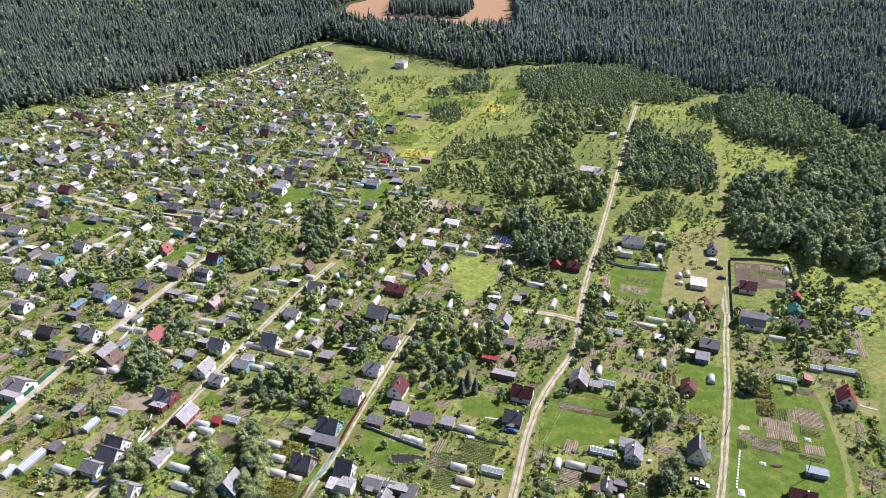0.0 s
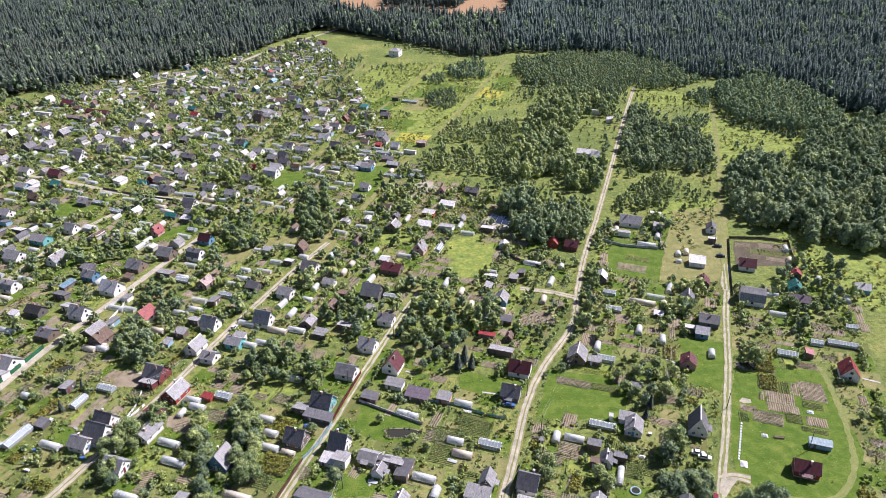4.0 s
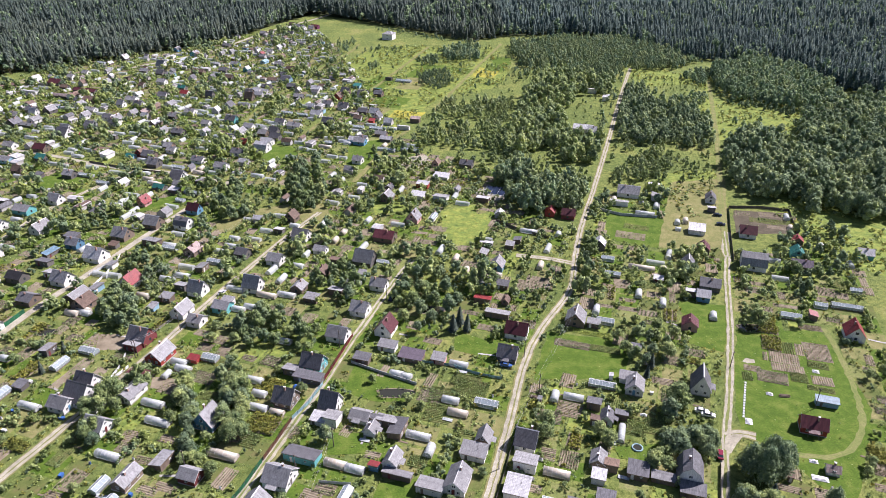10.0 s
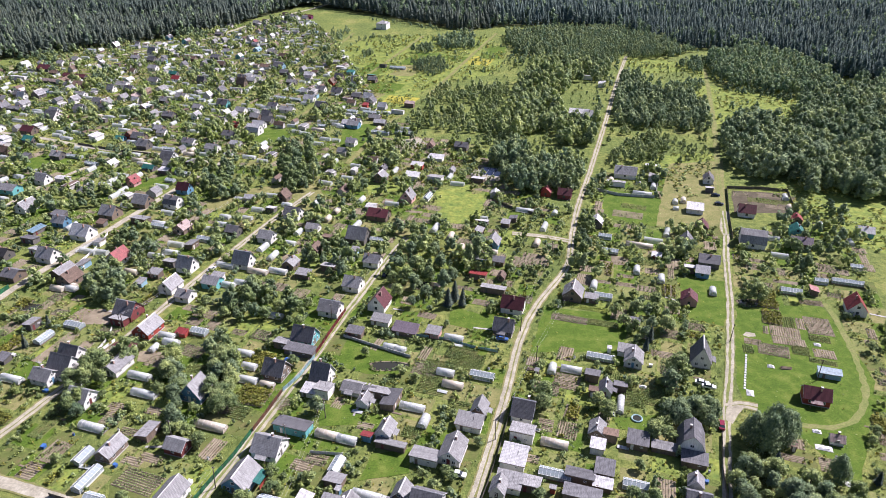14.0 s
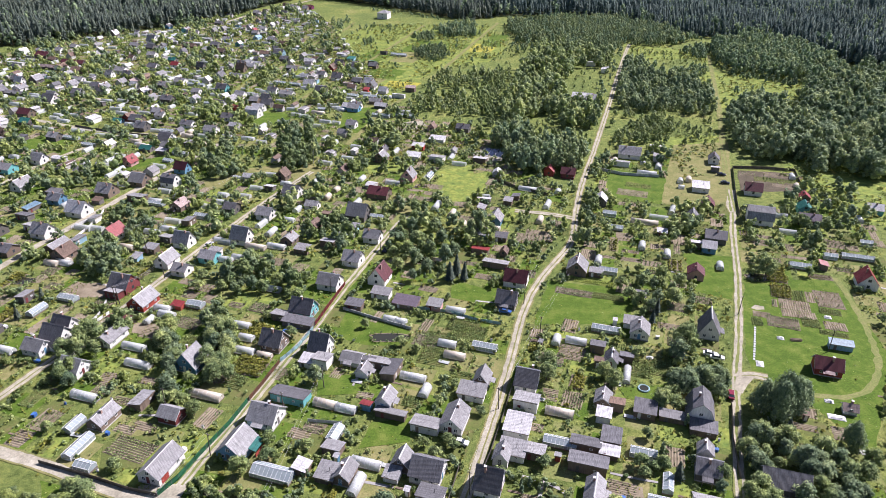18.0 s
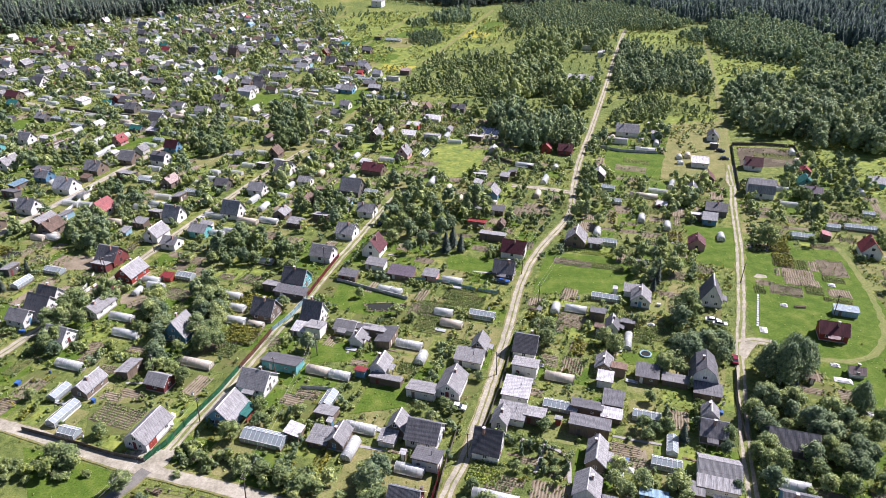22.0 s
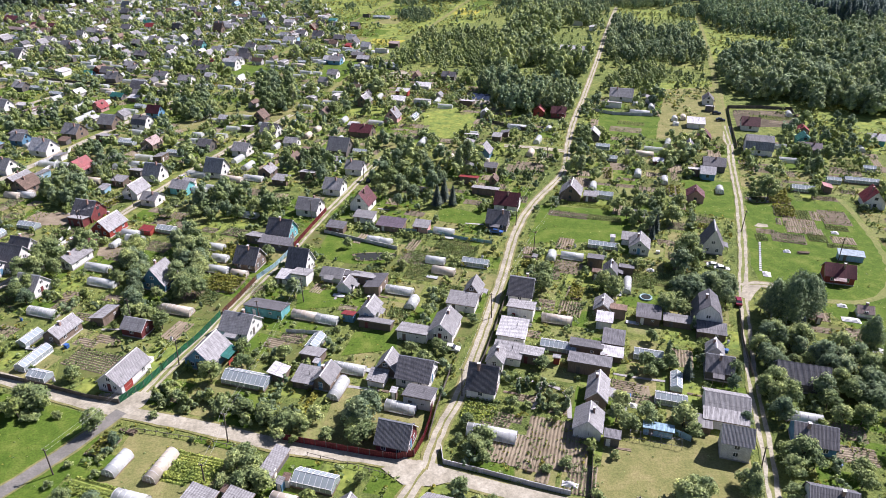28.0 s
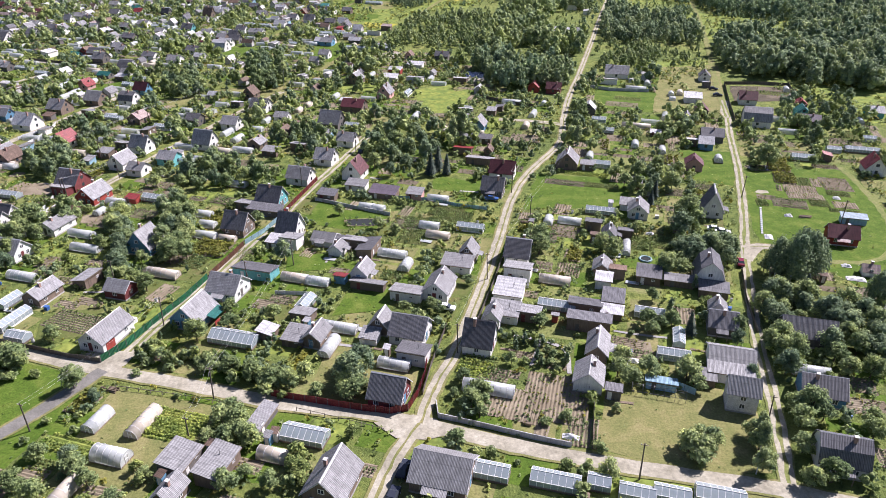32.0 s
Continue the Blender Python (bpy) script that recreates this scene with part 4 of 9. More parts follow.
house(-71.6, 251.8, "u", 6.5, 7, 7, "g", "w")
house(-123.6, 256.3, "v", 6.5, 7.4, 6, "r", "w")
house(-152.8, 258.4, "u", 6.5, 7.4, 6, "g", "w")
house(-172.8, 260.8, "u", 5.6, 7.4, 4.7, "k", "k")
house(-44.3, 263.1, "v", 4.7, 5.6, 4.2, "n", "n")
house(165.5, 264.6, "u", 5.6, 8.4, 4.7, "v", "k")
house(145.0, 266.8, "u", 8.8, 10.2, 7.4, "g", "w", "gambrel")
house(31.6, 267.2, "v", 5.6, 6.5, 5.6, "g", "b")
house(-26.8, 273.6, "u", 7.9, 8.4, 7, "g", "k")
house(-66.4, 274.4, "u", 6, 6.5, 5.1, "g", "w")
house(199.6, 274.5, "u", 5.6, 6.5, 4.7, "w", "t")
house(168.9, 275.6, "v", 5.6, 6.5, 5.1, "t", "t")
house(-147.2, 279.1, "u", 7.4, 8.4, 6.5, "w", "w")
house(-82.3, 280.5, "u", 5.6, 5.6, 4.7, "d", "k")
house(-194.7, 281.4, "u", 6.5, 7, 5.6, "g", "w", "gambrel")
house(-105.8, 284.0, "v", 5.6, 6.5, 4.8, "p", "n")
house(-47.8, 284.0, "u", 4.7, 5.6, 3.7, "g", "w")
house(80.9, 286.4, "v", 5.6, 5.6, 5.1, "w", "k")
house(175.3, 288.6, "v", 4.7, 4.7, 4.2, "r", "n")
house(-18.9, 296.4, "u", 7.4, 9.3, 5.1, "m", "n")
house(155.3, 297.2, "u", 6.5, 7.4, 5.6, "m", "w")
house(-58.7, 297.9, "u", 6.5, 7.4, 5.6, "d", "w")
house(-143.6, 300.3, "u", 7.4, 7.4, 6, "g", "n")
house(-185.8, 308.1, "v", 6.5, 8.4, 5.6, "g", "w")
house(-207.8, 311.1, "u", 7.4, 8.4, 5.6, "g", "w")
house(-118.0, 311.1, "u", 6.5, 7, 6, "d", "w", "gambrel")
house(-133.0, 312.9, "u", 7.4, 7.4, 6, "g", "n")
house(-5.7, 316.4, "v", 6, 6.5, 6.3, "g", "p")
house(-66.6, 318.3, "v", 5.6, 5.6, 5.6, "n", "n")
house(72.6, 319.2, "u", 5.6, 6.5, 5.1, "m", "m")
house(63.9, 322.5, "v", 4.7, 4.7, 4.7, "r", "r")
house(-166.8, 327.7, "u", 4.7, 5.6, 3.7, "g", "n")
house(-204.5, 330.1, "u", 6.5, 9.3, 4.7, "g", "t")
house(152.4, 338.4, "v", 5.1, 6.5, 5.1, "d", "w")
house(-146.5, 338.6, "v", 4.2, 5.6, 3.7, "r", "p")
house(-148.3, 341.6, "v", 4.2, 5.6, 4.3, "r", "p")
house(-194.0, 342.3, "u", 6, 6.5, 5.6, "g", "w")
house(-20.3, 342.6, "v", 6.5, 6.5, 5.6, "g", "n")
house(110.6, 347.1, "u", 7.4, 11.2, 6, "g", "w")
house(-19.6, 357.6, "v", 3.7, 4.7, 3.3, "d", "k")
house(-145.7, 359.9, "u", 4.7, 6.5, 3.3, "t", "k")
house(-240.2, 362.8, "u", 6.5, 8.4, 5.1, "g", "w")
house(-139.2, 370.9, "u", 6.5, 6.5, 5.6, "d", "w")
house(-140.1, 375.4, "u", 6.5, 7.4, 5.6, "d", "w")
house(-202.6, 378.3, "u", 5.6, 6.5, 4.7, "g", "k")
house(-255.4, 380.1, "u", 5.6, 7.4, 4.7, "d", "k")
house(-235.1, 385.3, "u", 5.6, 5.6, 5.1, "n", "n")
house(-119.4, 389.4, "u", 5.6, 7.4, 4.7, "g", "w")
house(25.1, 391.1, "u", 5.6, 7.4, 4.7, "d", "k")
house(7.0, 393.6, "v", 3.7, 4.7, 4.7, "n", "p")
house(-160.4, 395.3, "u", 6.5, 6.5, 5.6, "g", "k")
house(-40.1, 399.0, "u", 5.6, 5.6, 4.7, "g", "w")
house(-136.0, 401.1, "u", 5.6, 7.4, 4.2, "d", "w")
house(-251.1, 403.2, "u", 5.6, 7.4, 4.2, "g", "u")
house(-230.9, 405.2, "u", 5.6, 6.5, 4.7, "t", "k")
house(-168.3, 409.5, "u", 6.5, 7.4, 5.1, "d", "n")
house(-179.7, 409.9, "u", 3.7, 5.6, 2.8, "t", "u")
house(-114.9, 413.5, "u", 6.5, 8.4, 4.7, "d", "w")
house(-174.3, 413.6, "v", 5.6, 6.5, 5.1, "n", "r")
house(-157.4, 419.2, "u", 5.6, 5.6, 4.2, "g", "w")
house(-101.8, 421.0, "u", 7.4, 8.4, 6.5, "w", "w", "gambrel")
house(-239.8, 423.1, "u", 6.5, 8.4, 5.1, "m", "n")
house(-161.3, 425.3, "u", 5.6, 5.6, 4.7, "g", "n")
house(-261.9, 428.4, "u", 5.6, 7.4, 4.7, "g", "w")
house(-101.3, 432.4, "u", 6.5, 7.4, 5.1, "w", "w")
house(-41.5, 432.7, "u", 5.6, 7.4, 4.7, "g", "b")
house(-45.0, 436.6, "u", 5.6, 7.4, 4.2, "w", "b")
house(-40.0, 437.7, "u", 4.7, 5.6, 4.7, "g", "w")
house(-24.9, 438.9, "u", 4.7, 7.4, 3.7, "w", "k")
house(-97.7, 442.4, "u", 5.6, 6.5, 5.1, "d", "k")
house(-287.4, 448.5, "v", 6.5, 7.4, 4.7, "g", "w")
house(-28.7, 449.3, "u", 4.7, 7.4, 3.7, "g", "n")
house(-238.5, 451.4, "u", 8.4, 8.4, 6.5, "d", "w")
house(113.4, 451.8, "u", 7.4, 5.6, 5.6, "w", "g")
house(-123.1, 453.4, "v", 5.6, 7.4, 4.7, "g", "w")
house(-146.5, 453.5, "v", 4.7, 5.6, 4.7, "g", "w")
house(-100.5, 453.5, "u", 5.6, 5.6, 5.6, "d", "k")
house(-164.0, 453.5, "u", 6.5, 7.4, 4.7, "d", "k")
house(108.8, 458.4, "u", 8.4, 13, 4.7, "w", "w")
house(-241.0, 460.0, "u", 6.5, 6.5, 6, "g", "w")
house(-119.6, 464.3, "u", 5.6, 6.5, 4.7, "g", "w")
house(-89.1, 467.1, "u", 5.6, 9.3, 4.2, "g", "w")
house(-228.7, 469.6, "u", 6.5, 6.5, 5.1, "d", "w")
house(-272.4, 472.7, "u", 3.7, 14.9, 2.8, "g", "k")
house(-150.9, 473.0, "u", 5.6, 5.6, 4.2, "g", "w")
house(-186.1, 473.5, "v", 5.6, 8.4, 4.7, "w", "n")
house(-67.1, 474.3, "u", 5.6, 7.4, 5.6, "d", "k")
house(-214.6, 474.6, "u", 6.5, 6.5, 5.6, "d", "w")
house(-283.0, 474.7, "v", 7.4, 7.4, 5.6, "d", "k")
house(-135.2, 480.3, "u", 6.5, 7.4, 5.6, "d", "t")
house(-272.4, 481.7, "v", 6.5, 7.4, 4.7, "g", "w")
house(-216.2, 482.4, "v", 6.5, 6.5, 5.6, "g", "w")
house(-33.3, 486.1, "v", 5.6, 6.5, 5.6, "d", "w")
house(-223.7, 487.6, "u", 5.6, 6.5, 4.7, "d", "w")
house(-179.1, 489.9, "u", 5.6, 6.5, 4.7, "g", "k")
house(-241.5, 491.2, "v", 5.6, 6.5, 5.1, "g", "w")
house(-77.6, 492.9, "u", 5.6, 7.4, 5.1, "w", "w")
house(-292.7, 493.8, "u", 6.5, 8.4, 4.7, "g", "w")
house(-35.9, 495.9, "u", 5.6, 6.5, 5.6, "w", "w")
house(-44.6, 499.6, "u", 5.6, 6.5, 4.7, "d", "k")
house(-169.4, 499.8, "u", 6.5, 7.4, 4.7, "g", "w")
house(-203.7, 501.3, "v", 5.6, 7.4, 3.7, "p", "n")
house(-272.7, 505.0, "v", 6.5, 7.4, 5.6, "g", "k")
house(-286.2, 506.3, "u", 6.5, 7.4, 4.7, "d", "k")
house(-244.3, 507.7, "u", 5.6, 8.4, 3.7, "g", "w")
house(-59.7, 511.2, "u", 6.5, 7.4, 5.6, "d", "w")
house(-145.0, 513.4, "v", 6.5, 6.5, 6, "d", "w")
house(-199.5, 514.1, "v", 4.7, 8.4, 3.7, "n", "n")
house(-212.8, 518.0, "u", 6.5, 6.5, 5.6, "d", "w")
house(-72.4, 519.2, "u", 5.6, 6.5, 4.7, "d", "w")
house(-190.2, 519.3, "v", 6.5, 7.4, 4.7, "g", "w")
house(-329.3, 519.4, "u", 7.4, 9.3, 4.7, "g", "k")
house(-223.4, 533.0, "u", 7.4, 8.4, 4.7, "g", "w")
house(-254.5, 533.0, "u", 7.4, 11.2, 4.7, "n", "n")
house(-135.1, 537.2, "u", 5.6, 6.5, 6.5, "n", "n")
house(-66.9, 538.6, "v", 5.6, 6.5, 5.6, "n", "r")
house(-97.7, 541.5, "u", 4.7, 7.4, 3.7, "g", "k")
house(-203.2, 543.7, "u", 6.5, 7.4, 5.1, "d", "w")
house(-272.7, 544.4, "v", 6.5, 8.4, 4.7, "n", "w")
house(-48.1, 545.8, "u", 6.5, 7.4, 5.6, "d", "w")
house(-283.8, 546.5, "u", 3.7, 13, 3.3, "p", "k")
house(-35.8, 547.2, "u", 5.6, 6.5, 4.7, "d", "n")
house(-224.6, 548.8, "v", 4.7, 6.5, 3.7, "w", "w")
house(-137.7, 549.2, "u", 5.6, 5.6, 6, "g", "n")
house(-188.4, 550.2, "u", 5.6, 6.5, 4.7, "r", "w")
house(-62.5, 553.2, "u", 5.6, 6.5, 5.6, "d", "n")
house(-270.6, 560.8, "u", 5.6, 20.5, 3.7, "m", "k")
house(-86.8, 562.2, "u", 6.5, 7.4, 4.7, "w", "w")
house(-195.9, 567.7, "u", 4.7, 6.5, 4.2, "t", "k")
house(-107.7, 570.0, "u", 5.6, 7.4, 4.7, "d", "k")
house(-345.7, 571.6, "v", 4.7, 7.4, 3.7, "n", "n")
house(-291.5, 571.6, "u", 4.7, 6.5, 3.7, "n", "k")
house(-128.4, 571.6, "u", 4.7, 8.4, 3.7, "d", "k")
house(-304.6, 585.4, "u", 8.4, 11.2, 5.1, "m", "k")
house(-264.0, 586.1, "v", 4.7, 5.6, 4.7, "g", "w")
house(-252.0, 586.1, "u", 7.4, 8.4, 4.7, "g", "w")
house(-218.2, 586.1, "u", 5.6, 7.4, 4.7, "g", "w")
house(-324.1, 591.3, "v", 6.5, 7.4, 6.5, "w", "w")
house(-127.4, 591.9, "u", 5.6, 8.4, 4.2, "n", "w")
house(-116.3, 593.0, "u", 6.5, 8.4, 5.6, "d", "u")
house(-165.8, 599.5, "u", 5.6, 6.5, 4.7, "n", "k")
house(-300.2, 602.9, "u", 5.6, 5.6, 4.7, "g", "w")
house(-315.9, 604.6, "u", 4.7, 7.4, 3.7, "g", "t")
house(-219.5, 613.4, "u", 4.7, 7.4, 3.7, "g", "u")
house(-228.6, 615.5, "u", 6.5, 6.5, 5.6, "d", "k")
house(-293.7, 617.0, "u", 5.6, 5.6, 4.7, "g", "w")
house(-197.8, 620.7, "u", 5.6, 11.2, 4.7, "n", "n")
house(-246.1, 625.2, "u", 5.6, 7.4, 4.2, "g", "k")
house(-177.3, 626.3, "u", 5.6, 7.4, 4.7, "d", "k")
house(-157.7, 630.0, "v", 4.7, 5.6, 4.7, "w", "t")
house(-119.0, 630.0, "u", 4.7, 7.4, 4.7, "n", "n")
house(-237.9, 644.9, "u", 6.5, 7.4, 7, "g", "w")
house(-108.5, 646.3, "u", 6.5, 8.4, 4.2, "w", "n")
house(-172.4, 649.2, "u", 5.6, 7.4, 4.7, "g", "u")
house(-132.7, 649.2, "u", 5.6, 6.5, 4.7, "g", "k")
house(-288.2, 654.8, "v", 3.7, 5.6, 3.7, "w", "n")
house(-148.3, 661.1, "v", 4.7, 7.4, 3.7, "u", "u")
house(-281.4, 673.0, "v", 6.5, 6.5, 6, "w", "k")
house(-135.5, 680.0, "v", 4.7, 5.6, 4.7, "n", "n")
house(-156.9, 690.8, "v", 5.6, 5.6, 4.7, "r", "k")
house(-222.3, 695.1, "v", 6.5, 7.4, 4.7, "g", "t")
house(-151.1, 704.0, "u", 4.7, 5.6, 3.7, "g", "w")
house(-201.1, 734.4, "u", 5.6, 7.4, 3.7, "d", "k")
house(-156.7, 759.8, "u", 4.7, 7.4, 3.7, "g", "n")
house(-140.3, 759.8, "v", 4.7, 5.6, 3.7, "n", "w")
house(-37.2, 773.9, "u", 11.2, 11.2, 8.4, "g", "w", "hip")
house(-175.9, 795.4, "u", 5.6, 6.5, 4.7, "g", "k")
house(-137.8, 824.8, "u", 6.5, 7.4, 4.7, "w", "w")
house(-124.6, 834.0, "u", 6.5, 8.4, 4.7, "m", "v")

# ---- sheds ----
shed(-31.7, 88.2, "v", 4.2, 7.4, 3.2, "g", "n")
shed(-38.3, 90.1, "v", 4.7, 6, 3, "g", "k")
shed(-26.3, 99.5, "v", 2.4, 7.4, 2.2, "g", "k")
shed(39.6, 103.3, "u", 2.8, 2.8, 2.4, "d", "k")
shed(49.6, 105.3, "u", 2.3, 5.6, 2, "u", "u")
shed(58.2, 106.3, "u", 2.8, 4.7, 2.4, "g", "n")
shed(63.9, 106.6, "u", 2.8, 8.4, 3, "g", "w")
shed(1.8, 117.3, "u", 4.7, 6, 3.3, "d", "w")
shed(-7.4, 124.4, "u", 3.3, 3.7, 2.4, "g", "w")
shed(-23.1, 125.1, "u", 4.7, 4.7, 2.8, "g", "n")
shed(40.7, 126.7, "u", 4.7, 9.3, 3.3, "d", "n")
shed(-29.5, 127.3, "v", 3.3, 3.7, 2.6, "w", "n")
shed(33.7, 129.4, "u", 1.3, 1.3, 2.1, "g", "r")
shed(46.9, 130.4, "u", 2.8, 4.7, 2.4, "w", "n")
shed(28.3, 131.2, "u", 4.2, 4.7, 2.8, "g", "n")
shed(22.6, 131.5, "u", 4.7, 6.5, 3.2, "g", "w")
shed(41.6, 133.5, "u", 3.7, 7.4, 2.8, "d", "n")
shed(-22.6, 133.8, "u", 3.7, 4.7, 2.6, "g", "n")
shed(48.5, 135.2, "u", 4.7, 4.7, 3.3, "d", "k")
shed(73.7, 138.3, "u", 3.7, 6.5, 2.8, "d", "n")
shed(25.0, 140.2, "u", 6.5, 6.5, 3.5, "w", "w")
shed(1.0, 141.8, "u", 4.7, 7.4, 2.8, "g", "w")
shed(67.3, 143.1, "u", 2.4, 7, 2.4, "g", "n")
shed(48.6, 143.8, "u", 3.3, 3.7, 3.2, "w", "w")
shed(60.4, 145.8, "u", 4.7, 5.6, 3.3, "d", "n")
shed(-8.5, 146.4, "u", 2.3, 8.4, 2.3, "g", "n")
shed(53.4, 148.4, "u", 3.3, 3.7, 3, "n", "n")
shed(28.6, 149.7, "u", 4.7, 6.5, 3.9, "g", "w")
shed(-15.3, 149.8, "u", 2, 2.8, 2.4, "r", "b")
shed(-77.1, 153.2, "v", 3.7, 6, 2.8, "g", "n")
shed(13.9, 154.4, "u", 4.7, 7.4, 3.2, "g", "w")
shed(-36.6, 154.5, "u", 4.7, 10.2, 3, "d", "t")
shed(-9.0, 165.3, "v", 4.2, 7.4, 3, "d", "n")
shed(53.4, 167.4, "u", 2.8, 3.7, 2.8, "n", "n")
shed(-12.4, 168.7, "u", 3.3, 6.5, 2.8, "g", "n")
shed(-15.8, 169.4, "u", 1.5, 3.7, 2.6, "d", "n")
shed(61.7, 169.7, "u", 2.8, 3.7, 2.8, "d", "n")
shed(-29.6, 169.9, "u", 4.7, 4.7, 3.7, "g", "w")
shed(-33.7, 170.0, "u", 3.7, 4.7, 2.8, "w", "w")
shed(130.3, 174.6, "u", 2.4, 6.7, 2.6, "u", "u")
shed(54.2, 175.2, "u", 3.7, 4.2, 3.2, "d", "n")
shed(68.3, 188.5, "u", 3.7, 4.7, 2.8, "g", "w")
shed(-135.6, 188.9, "u", 3.3, 3.7, 2.4, "d", "k")
shed(-40.0, 190.9, "u", 3.3, 10.2, 2.8, "d", "k")
shed(-98.2, 193.7, "u", 3.7, 6.5, 3, "m", "w")
shed(-46.6, 195.4, "u", 3.7, 4.7, 2.8, "g", "k")
shed(4.5, 200.5, "u", 3.7, 4.7, 2.8, "g", "p")
shed(-22.6, 201.2, "u", 3.3, 5.6, 2.8, "d", "n")
shed(-5.2, 202.4, "u", 4.7, 8.4, 2.8, "v", "n")
shed(-82.1, 202.4, "u", 2.3, 3.7, 2.2, "r", "r")
shed(75.6, 204.6, "u", 3.3, 3.7, 2.8, "d", "n")
shed(-13.9, 208.5, "u", 3.7, 6.5, 2.8, "g", "w")
shed(-135.8, 208.7, "v", 3.7, 4.7, 3, "g", "k")
shed(-106.0, 210.5, "u", 3.7, 5.6, 3, "g", "m")
shed(-165.9, 217.0, "u", 3.7, 8.4, 3.3, "g", "w")
shed(64.2, 221.5, "u", 2.8, 4.7, 2.8, "g", "n")
shed(151.2, 225.2, "v", 2.8, 3.7, 2.8, "r", "n")
shed(28.1, 229.4, "u", 3.7, 9.3, 2.6, "g", "n")
shed(23.1, 239.9, "u", 3.7, 6.5, 2.8, "r", "n")
shed(-79.4, 240.0, "u", 3.7, 4.7, 2.8, "g", "w")
shed(-46.1, 242.1, "u", 3.7, 5.6, 2.8, "g", "n")
shed(109.1, 243.3, "u", 3.3, 3.7, 3, "w", "n")
shed(-36.7, 247.7, "u", 3.7, 5.6, 2.8, "g", "n")
shed(99.3, 255.0, "u", 2.8, 3.7, 2.2, "w", "n")
shed(-160.1, 264.4, "u", 3.7, 5.6, 2.8, "g", "w")
shed(-168.1, 274.7, "u", 3.7, 6.5, 2.8, "d", "k")
shed(-169.5, 283.7, "v", 2.8, 7.4, 2.6, "u", "k")
shed(39.3, 286.9, "u", 3.3, 3.7, 2.8, "g", "n")
shed(-127.2, 293.2, "u", 4.7, 7.4, 3.3, "g", "n")
shed(-166.5, 298.8, "u", 3.7, 6.5, 3.3, "d", "k")
shed(132.1, 301.4, "u", 6.5, 7.4, 3.5, "w", "w")
shed(148.3, 325.6, "u", 3.3, 3.7, 2.8, "w", "k")
shed(102.4, 334.7, "u", 3.7, 9.3, 2.8, "g", "w")
shed(-230.8, 338.5, "v", 3.7, 7.4, 2.8, "g", "k")
shed(31.0, 340.7, "u", 4.7, 6.5, 2.8, "w", "n")
shed(123.5, 341.4, "v", 3.7, 5.6, 3.3, "g", "w")
shed(-221.8, 341.8, "u", 3.7, 6.5, 2.8, "w", "k")
shed(8.7, 342.5, "u", 5.6, 7.4, 3.2, "g", "w")
shed(-3.8, 345.2, "u", 4.7, 7.4, 3.3, "w", "w")
shed(-136.3, 355.3, "u", 3.7, 5.6, 2.8, "w", "n")
shed(126.9, 355.9, "u", 4.7, 5.6, 3.7, "w", "w")
shed(-1.0, 360.4, "u", 3.7, 6.5, 3.2, "w", "r")
shed(9.6, 373.2, "u", 4.7, 8.4, 2.8, "w", "w")
shed(-220.2, 378.1, "u", 3.7, 4.7, 2.8, "d", "k")
shed(-246.4, 406.4, "v", 4.7, 5.6, 3.7, "w", "w")
shed(-194.2, 410.7, "v", 4.7, 7.4, 3.7, "w", "w")
shed(-117.3, 435.2, "u", 3.7, 3.7, 2.8, "r", "r")
shed(-229.1, 450.8, "u", 3.7, 4.7, 2.8, "r", "r")
shed(-14.1, 463.3, "u", 2.8, 8.4, 2.8, "w", "w")
shed(-36.9, 478.1, "u", 3.7, 3.7, 2.8, "r", "r")
shed(-6.3, 479.1, "u", 3.7, 6.5, 3.7, "p", "n")
shed(-312.8, 484.4, "u", 3.7, 8.4, 2.8, "u", "u")
shed(142.0, 534.2, "v", 4.7, 7.4, 3.7, "w", "w")
shed(135.3, 556.1, "u", 4.7, 8.4, 3.7, "w", "w")
shed(-313.2, 557.7, "u", 3.7, 14.9, 2.8, "w", "w")
shed(-37.6, 562.2, "u", 4.7, 5.6, 2.8, "t", "n")
shed(-54.9, 572.3, "u", 4.7, 5.6, 3.3, "t", "u")
shed(-337.2, 577.8, "v", 3.7, 4.7, 2.8, "n", "n")
shed(-29.7, 597.7, "u", 3.7, 5.6, 2.8, "k", "k")
shed(-239.7, 683.5, "v", 2.8, 4.7, 2.8, "w", "w")

# ---- greenhouses ----
glasshouse(49.4, 77.0, "u", 3.3, 7.6)
glasshouse(41.9, 77.9, "u", 2.8, 5.7)
glasshouse(36.4, 78.5, "u", 2.8, 5.7)
glasshouse(30.9, 81.1, "u", 2.8, 3.8)
glasshouse(23.9, 81.9, "u", 3.2, 8.1)
glasshouse(13.4, 84.7, "u", 3.2, 6.6)
greenhouse(-55.3, 84.7, "v", 2.8, 6.6)
greenhouse(-22.8, 90.8, "u", 2.8, 5.7)
greenhouse(-50.5, 92.3, "u", 3.4, 6.2)
glasshouse(-18.1, 95.2, "u", 3.8, 8.1)
greenhouse(-47.7, 100.6, "v", 2.8, 7.6)
greenhouse(-56.1, 101.6, "v", 2.8, 5.7)
greenhouse(15.9, 106.2, "u", 3, 10)
greenhouse(81.0, 107.5, "u", 2.7, 7.1)
glasshouse(55.4, 114.4, "u", 2.8, 6.6)
greenhouse(-2.3, 114.9, "u", 2.8, 6.6)
glasshouse(58.6, 120.1, "v", 2.5, 5.7)
greenhouse(-16.0, 121.8, "v", 2.8, 6.6)
glasshouse(-36.4, 125.9, "u", 4.3, 10.4)
